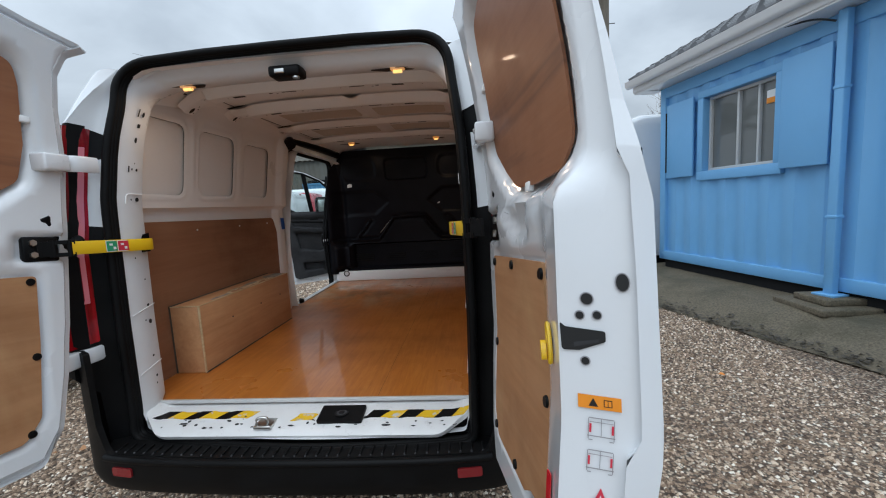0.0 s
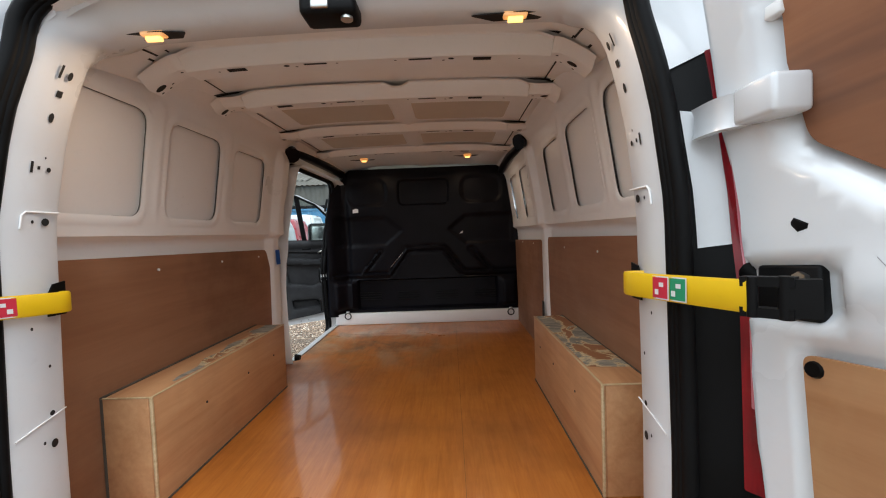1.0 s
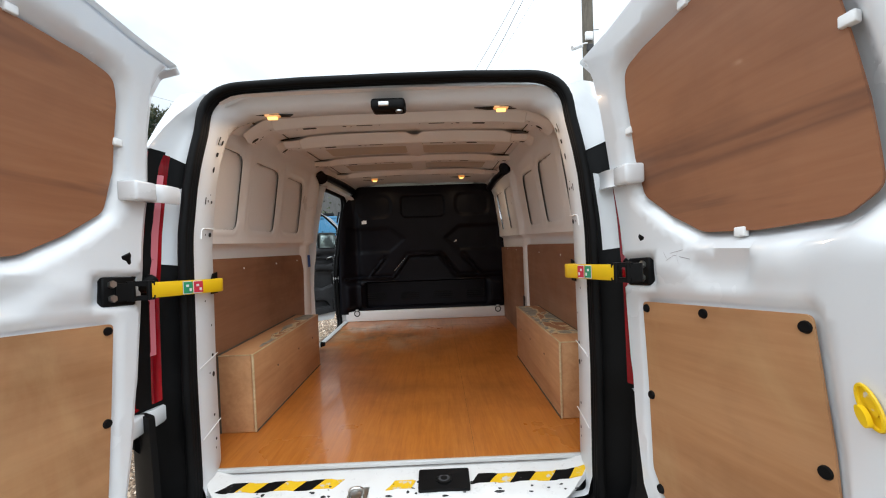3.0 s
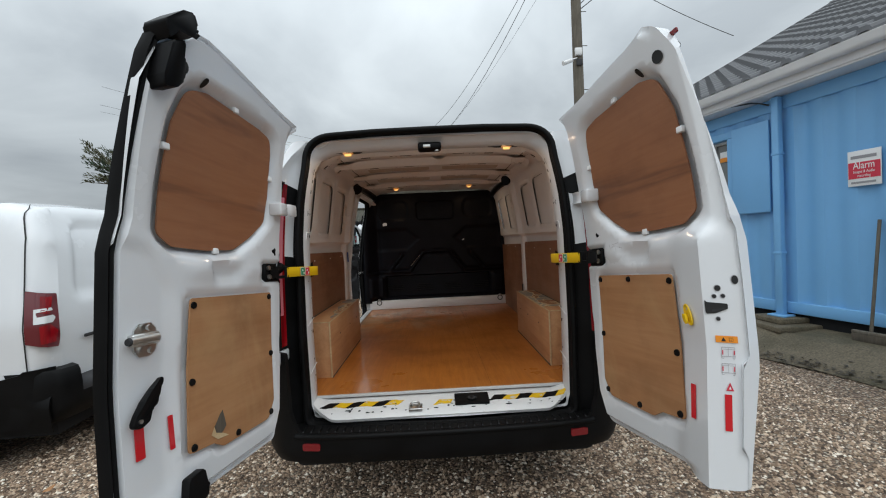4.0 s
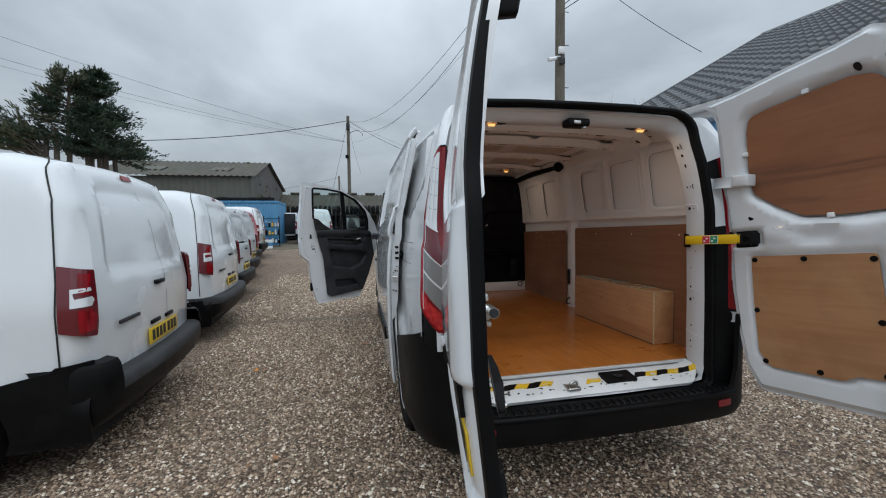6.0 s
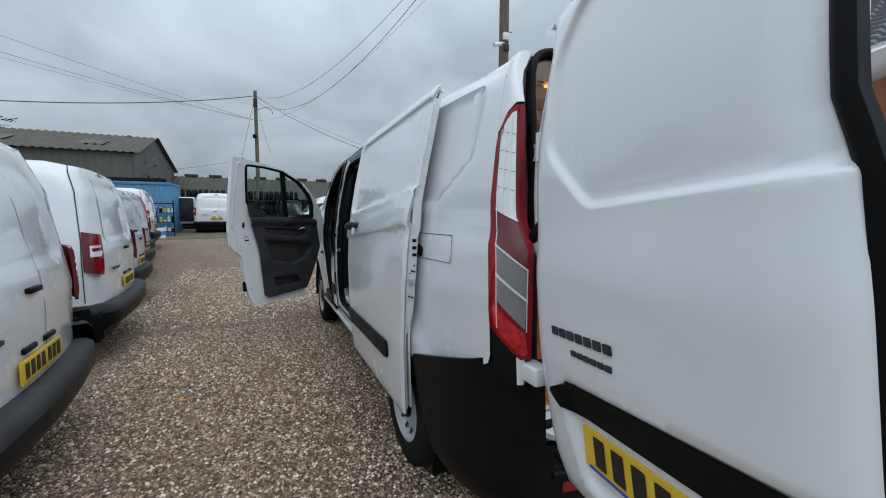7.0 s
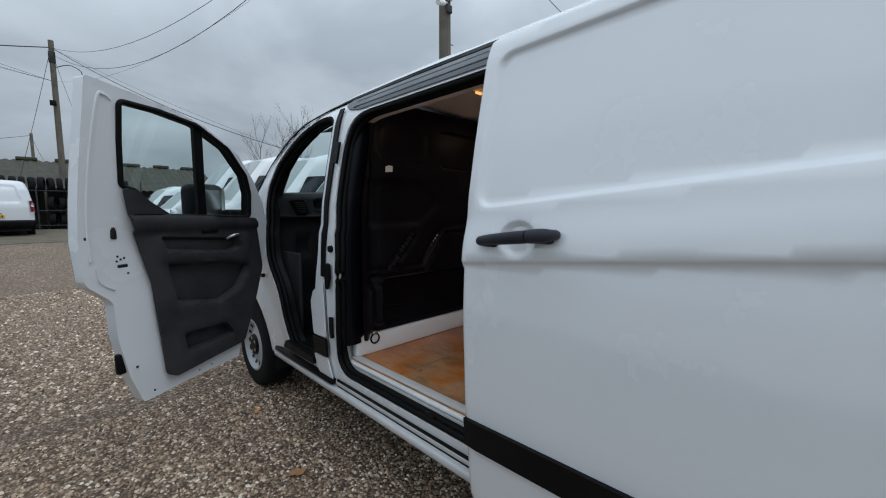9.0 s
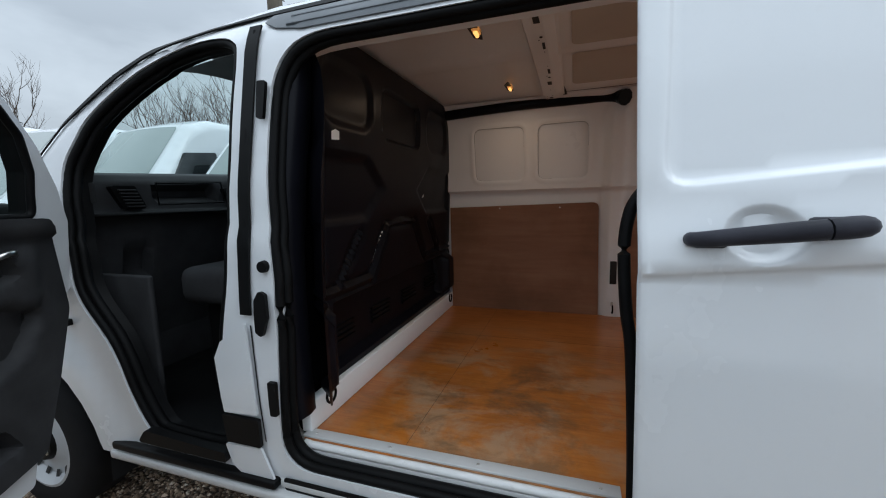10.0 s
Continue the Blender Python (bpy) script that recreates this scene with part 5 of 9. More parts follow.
def bay_lamp(x, y, z, watts):
    b0 = part("bay_lamp", box(x - 0.030, x + 0.030, y - 0.014, y + 0.014, z - 0.009, z + 0.01, 0.006), LAMPGLASS, van, "lit oval load bay lamp")
    part("bulb", cyl((x - 0.018, y, z - 0.013), (x + 0.018, y, z - 0.013), 0.0075, None, 10), GLOW, b0)
    part("lamp_recess", sheet(rounded([(x - 0.115, y - 0.006, 0.004), (x + 0.02, y - 0.016, 0.004), (x + 0.085, y - 0.006, 0.004), (x + 0.06, y + 0.022, 0.01), (x - 0.05, y + 0.024, 0.01)]), lambda P: np.c_[P, np.full(len(P), z - 0.0015)], [], 0.05, 0.002), HOLE, b0)
    lt2 = bpy.data.lights.new("bay_lamp_light", "AREA")
    lt2.shape, lt2.size, lt2.energy, lt2.color = "DISK", 0.05, watts, (1.0, 0.74, 0.52)
    lo2 = new("bay_lamp_light", lt2)
    lo2.location = (x, y, z - 0.035)
    lo2.parent = b0


for x, y, z, watts in ((-0.482, 0.330, 1.926, 0.6), (0.425, 0.318, 1.926, 0.6), (-0.397, 2.36, 1.982, 0.8), (0.40, 2.36, 1.985, 0.8)):
    bay_lamp(x, y, z, watts)
# black padded trim round the side door's top corner and over the bulkhead
part("corner_trim", tube(smooth_path([(-0.70, 1.72, 1.90), (-0.74, 1.80, 1.95), (-0.73, 2.0, 1.955), (-0.715, 2.4, 1.955), (-0.71, 2.84, 1.95)], 6), 0.035, 10, scales=[1 + 0.4 * max(0, 1 - i / 8) for i in range(25)]), BULK, van, "black padded cable cover")
part("corner_trim", tube(smooth_path([(0.68, 1.74, 1.93), (0.735, 1.80, 1.955), (0.73, 2.0, 1.955), (0.715, 2.4, 1.95), (0.72, 2.84, 1.93)], 6), 0.032, 10, scales=[1 + 0.5 * max(0, 1 - i / 8) for i in range(25)]), BULK, van)

# floor, linings and wheel boxes
fo = rounded([(-0.70, 0.215), (0.70, 0.215), (0.845, 0.24), (0.85, 2.90), (-0.852, 2.875), (-0.852, 1.80), (-0.845, 1.74), (-0.845, 0.24)])
part("load_floor", sheet(fo, lambda P: np.c_[P[:, 0], P[:, 1], np.full(len(P), FL)], [], 0.15, 0.012), FLOORPLY, van, "orange-brown varnished plywood floor, scuffed by the side door")
part("floor_seam", box(0.268, 0.269, 0.22, 2.89, FL - 0.004, FL + 0.0005), BARK, van)
part("floor_seam", box(-0.82, 0.84, 2.52, 2.521, FL - 0.004, FL + 0.0005), BARK, van)
part("tail_edging", box(-0.70, 0.70, 0.200, 0.214, FL - 0.012, FL + 0.003, 0.002), ALU, van, "aluminium floor edging")


def lining(name, outline, sx, x):
    return part(name, sheet(outline, lambda P: np.c_[sx * (x - 0.03 * sstep(P[:, 1], 0.6, 1.4) * 0.3), P[:, 0], P[:, 1]], [], 0.1, 0.006), WALLPLY, van, "reddish-brown plywood side lining")


lining("ply_lining", rounded([(0.255, FL), (1.70, FL, 0.0), (1.70, 0.75), (1.655, 1.20, 0.1), (1.60, 1.336, 0.05), (0.255, 1.362)]), -1, 0.846)
lining("ply_lining", rounded([(0.255, FL), (1.69, FL), (1.69, 1.348, 0.03), (0.255, 1.372)]), 1, 0.846)
lining("ply_lining", rounded([(1.85, FL), (2.86, FL), (2.86, 1.310), (1.86, 1.330, 0.04)]), 1, 0.846)
for sx, ys in ((-1, (0.75, 1.15, 1.5)), (1, (0.45, 0.9, 1.35, 2.1, 2.5))):
    for y in ys:
        part("screw_head", cyl((sx * 0.833, y, 1.30), (sx * 0.829, y, 1.30), 0.005, None, 8), PAPER, van)

PAINTED = material("peeling painted top", (0.33, 0.32, 0.27), 0.6)
_a = noise_tex(PAINTED, 4.6, 5, 0.55, (1.5, 1.0, 1), 0.9)
_b2 = noise_tex(PAINTED, 42, 5, 0.7, (0.35, 2.2, 1), 0.6)
_e = mixc(PAINTED, 0.16, _a, _b2)
_g = ramp(PAINTED, noise_tex(PAINTED, 17, 6, 0.7, (0.6, 2.0, 1), 0.8), [(0.36, (0.15, 0.15, 0.13)), (0.50, (0.27, 0.26, 0.22)), (0.62, (0.40, 0.37, 0.29)), (0.72, (0.56, 0.48, 0.33))])
_k = ramp(PAINTED, _e, [(0.425, grey(1)), (0.43, grey(0))])
_k.node.color_ramp.interpolation = "LINEAR"
_edge = ramp(PAINTED, _e, [(0.42, grey(1)), (0.455, grey(1)), (0.475, grey(0))])
_c3 = mixc(PAINTED, _k, mixc(PAINTED, _edge, _g, (0.68, 0.54, 0.32)), (0.34, 0.145, 0.06))
link(PAINTED, _c3, "Base Color")
bump(PAINTED, _k, 0.6, 0.002)


def wheel_box(sx):
    x0, x1 = 0.683, 0.842
    y0, y1, z1 = 0.49, 1.44, 0.928
    b0 = part("wheel_box", box(*sorted((sx * x0, sx * (x0 + 0.012))), y0, y1, FL + .002, z1, 0.002), BOXPLY, van, "pale plywood wheel arch box with worn painted top")
    part("end_panel", box(*sorted((sx * (x0 + .012), sx * x1)), y0, y0 + 0.012, FL + .002, z1 - .001, 0.0015), BOXPLY, b0)
    part("end_panel", box(*sorted((sx * (x0 + .012), sx * x1)), y1 - 0.012, y1, FL + .002, z1 - .001, 0.0015), BOXPLY, b0)
    part("top_panel", box(*sorted((sx * (x0 + .012), sx * x1)), y0 + .012, y1 - .012, z1 - 0.012, z1, 0.0015), BOXPLY, b0)
    if sx > 0:
        out = [(x0 + .010, y0 + .15), (x1 - .006, y0 + .14), (x1 - .006, y1 - .006), (x0 + .010, y1 - .006)]
    else:
        rim = lambda y: x0 + 0.022 + 0.055 * abs(math.sin(3.3 * (y - y0 - 0.12))) + 0.010 * math.sin(31 * y) + (0.05 if y > y1 - 0.16 else 0.0)
        ys = np.linspace(y0 + 0.13, y1 - 0.008, 34)
        out = [(x0 + .016 + 0.004 * math.sin(23 * y), y) for y in ys] + [(max(rim(y), x0 + 0.03), y) for y in ys[::-1]]
    part("painted_strip", sheet([(sx * u, v) for u, v in out], lambda P: np.c_[P, np.full(len(P), z1 + 0.0012)], [], 0.05), PAINTED, b0, "peeling grey paint patch")
    part("edge_bead", box(*sorted((sx * (x0 - .002), sx * (x0 + .005))), y0, y1, z1 - .003, z1 + 0.0015, 0.001), CREAM, b0)
    part("edge_bead", box(*sorted((sx * (x0 + .005), sx * x1)), y0 - .002, y0 + .004, z1 - .003, z1 + 0.0015, 0.001), CREAM, b0)
    part("sealant_line", box(*sorted((sx * (x1 - .009), sx * (x1 + .001))), y0, y1, z1 - .002, z1 + 0.004), BARK, b0)
    part("sealant_line", box(*sorted((sx * (x1 - .007), sx * (x1 + .001))), y0 - .002, y0, FL + .002, z1 + 0.003), BARK, b0)
    part("corner_bead", box(*sorted((sx * (x0 - .003), sx * (x0 + .006))), y0 - .003, y0 + .006, FL + .002, z1, 0.002), CREAM, b0)
    part("sealant_line", box(*sorted((sx * (x0 - .004), sx * x0)), y0, y1, FL + 0.0008, FL + 0.006), BARK, b0)
    for y in (0.75, 1.05, 1.3):
        part("screw_head", cyl((sx * (x0 + .001), y, 0.80), (sx * (x0 - .002), y, 0.80), 0.005, None, 8), HOLE, b0)


wheel_box(-1)
wheel_box(1)

# bulkhead: black moulded panel with pressed lines, a blanked window and vents, over a white strip
BK = rounded([(-0.84, 0.69, 0.03), (0.86, 0.69, 0.03), (0.865, 1.45), (0.79, 1.80, 0.15), (0.70, 1.985, 0.08), (-0.66, 1.985, 0.08), (-0.78, 1.80, 0.15), (-0.845, 1.45)])
BX = 0.02


def bulk_map(P):
    x, z = P[:, 0], P[:, 1]
    y = 2.885 - 0.045 * sstep(z, 1.0, 1.9) - 0.085 * sstep(x, -0.70, -0.81) - 0.03 * sstep(x, -0.76, -0.845) + 0.02 * np.exp(-((x + 0.70) / 0.03) ** 2)
    d = lambda *pts: poly_dist(P, pts, closed=False)
    win = signed(P, rrect(BX - 0.235, BX + 0.225, 1.655, 1.885, 0.06))
    y = y + 0.022 * sstep(-win, -0.004, 0.014)
    groove = np.full(len(P), 9.0)
    for s in (-1, 1):
        hexa = [(BX + s * 0.80, 1.565), (BX + s * 0.36, 1.565), (BX + s * 0.19, 1.43), (BX + s * 0.36, 1.29), (BX + s * 0.80, 1.285)]
        y = y + 0.020 * sstep(-signed(P, hexa), -0.004, 0.03)
        up = rrect(min(BX + s * 0.33, BX + s * 0.70), max(BX + s * 0.33, BX + s * 0.70), 1.66, 1.90, 0.10)
        y = y + 0.014 * sstep(-signed(P, up), -0.004, 0.02)
        groove = np.minimum(groove, d((BX + s * 0.34, 1.03), (BX + s * 0.17, 1.255), (BX, 1.265)))
        groove = np.minimum(groove, d((BX + s * 0.34, 1.03), (BX + s * 0.82, 1.03)))
        groove = np.minimum(groove, d((BX + s * 0.60, 1.03), (BX + s * 0.42, 1.24)))
        col = rrect(min(BX + s * 0.66, BX + s * 0.82), max(BX + s * 0.66, BX + s * 0.82), 0.72, 0.98, 0.03)
        y = y - 0.045 * sstep(-signed(P, col), -0.01, 0.03)
    y = y - 0.012 * np.exp(-(groove / 0.010) ** 2) + 0.012 * np.exp(-((groove - 0.022) / 0.010) ** 2)
    low = rrect(BX - 0.64, BX + 0.64, 0.72, 0.985, 0.02)
    y = y + 0.05 * sstep(-signed(P, low), -0.006, 0.012)
    return np.c_[x, y, z]


BKL = edge_lines(rrect(BX - 0.235, BX + 0.225, 1.655, 1.885, 0.06), 0.004, -0.014) + edge_lines(rrect(BX - 0.64, BX + 0.64, 0.72, 0.985, 0.02), 0.006, -0.012)
for s in (-1, 1):
    BKL += [([(BX + s * 0.78, 1.565), (BX + s * 0.36, 1.565), (BX + s * 0.19, 1.43), (BX + s * 0.36, 1.29), (BX + s * 0.78, 1.285)], False), ([(BX + s * 0.78, 1.53), (BX + s * 0.38, 1.53), (BX + s * 0.24, 1.43), (BX + s * 0.38, 1.32), (BX + s * 0.78, 1.32)], False),
            ([(BX + s * 0.80, 1.03), (BX + s * 0.34, 1.03), (BX + s * 0.17, 1.255), (BX + s * 0.005, 1.265)], False)]
bulk = part("bulkhead", sheet(BK, bulk_map, [], 0.016, lines=BKL), BULK, van, "black moulded plastic bulkhead with blanked window")
for i in range(4):
    x = BX - 0.53 + i * 0.355
    for j in range(4):
        part("vent_slot", box(x - 0.10, x + 0.10, 2.924, 2.936, 0.79 + j * 0.022, 0.80 + j * 0.022), BLACKP, bulk)
part("scratch", sheet([(-0.31, 1.10), (-0.304, 1.10), (-0.185, 1.235), (-0.19, 1.236)], lambda P: bulk_map(P) + np.array([0, -0.004, 0]), [], 0.03), PAPER, bulk, "pale scratch")
part("sticker", sheet([(-0.625, 1.60), (-0.575, 1.605), (-0.575, 1.635), (-0.60, 1.64), (-0.625, 1.63)], lambda P: bulk_map(P) + np.array([0, -0.004, 0]), [], 0.03), PAPER, bulk, "torn white sticker")
part("sticker", sheet([(0.33, 1.385), (0.36, 1.39), (0.36, 1.41)], lambda P: bulk_map(P) + np.array([0, -0.006, 0]), [], 0.03), PAPER, bulk)
part("bulkhead_strip", box(-0.83, 0.855, 2.86, 2.90, FL + 0.001, 0.688, 0.006), INNER, van, "white painted cross member")
part("wall_infill", sheet([(-0.84, 0.5), (0.85, 0.5), (0.85, 1.35), (0.72, 1.84), (0.55, 1.98), (-0.55, 1.98), (-0.72, 1.84), (-0.84, 1.35)], lambda P: np.c_[P[:, 0], np.full(len(P), 2.952), P[:, 1]], [], 0.1, 0.006), BULK, van)

# the bulkhead's edge wraps forward to the door seal as a rounded black column
zz = np.linspace(0.66, 1.86, 25)
edge = [[(-float(half(z)) + 0.012 + k, 2.880 - 0.012 * max(0, z - 1.25) / 0.6 + m, z) for z in zz] for k, m in ((0.03, 0.004), (0.036, -0.012), (0.050, -0.024), (0.085, -0.030), (0.125, -0.022), (0.16, 0.004))]
part("bulkhead_edge", loft(edge, False), BULK, van, "rounded black bulkhead edge")


def lash_ring(x, y, z, s):
    r = part("lashing_ring", tube([(x + 0.028 * math.cos(a * 0.524), y, z - 0.025 + 0.028 * math.sin(a * 0.524)) for a in range(12)], 0.005, 8, True, up=(0, 1, 0)), BLACKP, van, "black lashing ring")
    part("ring_bracket", box(x - 0.015, x + 0.015, y - 0.004, y + 0.012, z - 0.005, z + 0.018, 0.003), CHROME, r)


lash_ring(-0.713, 2.855, 0.69, 1)
lash_ring(0.772, 2.855, 0.685, 1)
lash_ring(0.815, 1.765, 0.66, 1)
part("pillar_slot", box(0.808, 0.815, 1.745, 1.785, 0.80, 0.95, 0.004), HOLE, van)
part("pillar_sticker", sheet([(1.69, 1.24), (1.745, 1.24), (1.735, 1.33), (1.68, 1.33)], lambda P: np.c_[-inner_half(P[:, 1]) + 0.041, P[:, 0], P[:, 1]], [], 0.05), BLUEINK, van, "blue instruction sticker")
part("door_stop", cyl((-0.79, 1.83, 0.62), (-0.76, 1.83, 0.62), 0.022, 0.016, 14), RUBBER, van)


# ---- tail doors, swung wide on slightly leaning hinges ----
AX, AY = 0.795, 0.045
SHIFT = {1: 0.055, -1: 0.100}


def door_pose(sx, angle):
    axis = Vector((0, 0.085, 1)).normalized()
    p = Vector((sx * AX, AY, 1.0))
    return Matrix.Translation(p) @ Matrix.Rotation(radians(angle), 4, axis) @ Matrix.Translation(-p)


# outlines run from the meeting edge (0) to the hinge edge
DOOR_O = rounded([(-0.018, 0.545, 0.02), (0.30, 0.537), (0.70, 0.542, 0.05), (0.765, 0.64, 0.06), (0.80, 0.82), (0.822, 1.0), (0.836, 1.35), (0.836, 1.58), (0.806, 1.76), (0.798, 1.87, 0.03), (0.818, 1.935, 0.04), (0.888, 1.985, 0.008), (0.70, 2.002), (0.40, 2.050), (0.25, 2.072, 0.05), (0.15, 2.060, 0.06), (0.055, 1.965, 0.08), (0.014, 1.83), (0.012, 1.44, 0.05), (-0.014, 1.34, 0.05), (-0.020, 0.9)], 6)
# the other leaf: its closing edge turns outwards behind a sharp ridge
DOOR_R = rounded([(0.045, 0.530, 0.02), (0.30, 0.525), (0.70, 0.515, 0.05), (0.77, 0.63, 0.06), (0.81, 0.82), (0.832, 1.0), (0.838, 1.35), (0.850, 1.58), (0.832, 1.80), (0.828, 1.90, 0.03), (0.838, 1.945, 0.03), (0.882, 2.004, 0.008), (0.70, 2.010), (0.50, 2.030), (0.31, 2.046), (0.20, 2.064, 0.05), (0.125, 2.02, 0.06), (0.085, 1.93, 0.08), (0.048, 1.44, 0.03), (0.036, 1.37, 0.03), (0.034, 0.9)], 6)
UP_FREE = rounded([(0.143, 1.405, 0.04), (0.20, 1.364, 0.05), (0.36, 1.358, 0.1), (0.50, 1.368, 0.10), (0.60, 1.425, 0.06), (0.695, 1.50, 0.05), (0.707, 1.62), (0.688, 1.80, 0.05), (0.668, 1.868, 0.05), (0.58, 1.885, 0.04), (0.28, 1.905, 0.07), (0.195, 1.885, 0.07), (0.155, 1.76, 0.1), (0.143, 1.55)], 5)
LOW_O = rounded([(0.214, 0.685, 0.018), (0.325, 0.676, 0.02), (0.37, 0.648, 0.02), (0.64, 0.645, 0.04), (0.69, 0.71, 0.04), (0.712, 0.95), (0.714, 1.182, 0.015), (0.252, 1.187, 0.015), (0.236, 0.95)], 4)


def dlean(z):
    z = np.asarray(z, float)
    return 0.095 + 0.085 * np.clip(z - 0.95, 0, None) + 0.09 * np.clip((z - 1.4) / 0.57, 0, 1.15) ** 1.5


UPG, LOWG = inset(UP_FREE, 0.035), inset(LOW_O, 0.022)
POCKET = rrect(0.655, 0.835, 1.225, 1.325, 0.03)
DENT = rounded([(0.37, 1.225, 0.03), (0.50, 1.225, 0.03), (0.60, 1.315, 0.03), (0.33, 1.325, 0.04)])
COLUMN = rounded([(-0.1, 0.60, 0.04), (0.17, 0.60, 0.05), (0.19, 1.22, 0.06), (0.10, 1.36, 0.05), (-0.1, 1.40, 0.04)])


def door_in(sx):
    def f(P):
        x, z = P[:, 0], P[:, 1]
        y = dlean(z) - 0.006
        edge = -signed(P, DOOR_O if sx < 0 else DOOR_R)
        rim = 0.030 * sstep(edge, 0.034, 0.012)
        if sx > 0:
            low = sstep(z, 1.37, 1.29)
            bend = low * np.interp(x, [0.03, 0.085, 0.20, 0.26], [-0.105, 0.042, 0.018, 0.0]) + (1 - low) * np.interp(x, [0.03, 0.085, 0.15], [-0.08, -0.015, 0.0])
            rim, y = rim * sstep(x, 0.12, 0.25), y + bend
        y = y - rim
        y = y - 0.045 * sstep(-signed(P, UPG), -0.006, 0.040)
        y = y - 0.012 * sstep(-signed(P, LOWG), -0.002, 0.012)
        y = y + 0.012 * np.exp(-((z - 1.285) / 0.035) ** 2) * sstep(x, 0.20, 0.30) * sstep(x, 0.70, 0.62)
        y = y - 0.022 * sstep(-signed(P, POCKET), -0.004, 0.02)
        y = y - 0.024 * sstep(-signed(P, DENT), -0.004, 0.04)
        y = y - 0.012 * sstep(-signed(P, COLUMN), -0.012, 0.025) * (sx < 0)
        return np.c_[sx * (x - SHIFT[sx]), y, z]
    return f


OUTPAN = rounded([(-0.1, 1.345), (0.50, 1.352, 0.10), (0.70, 1.53, 0.12), (0.70, 1.80, 0.2), (0.60, 1.93, 0.12), (-0.1, 1.95)])
OUTPK = rounded([(-0.1, 0.64), (0.56, 0.64, 0.05), (0.64, 0.90, 0.05), (-0.1, 0.93)])


def door_out(sx, out=0.0):
    def f(P):
        x, z = P[:, 0], P[:, 1]
        y = dlean(z) - 0.075 - (0.014 * sstep(z, 1.35, 1.15) * sstep(z, 0.45, 0.75) + 0.008 * (1 - (x / 0.8) ** 2)) * (1 if sx < 0 else 0.4)
        edge = -signed(P, DOOR_O if sx < 0 else DOOR_R)
        x = x - 0.035 * sstep(x, 0.66, 0.84)
        y = y + (0.058 if sx < 0 else 0.018) * (1 - np.sqrt(np.clip(1 - np.clip(1 - edge / 0.10, 0, 1) ** 2, 0, 1)))
        y = y + 0.018 * sstep(-signed(P, OUTPAN), -0.006, 0.016)
        y = y + 0.022 * sstep(-signed(P, OUTPK), -0.006, 0.016)
        return np.c_[sx * (x - SHIFT[sx]), y - out, z]
    return f


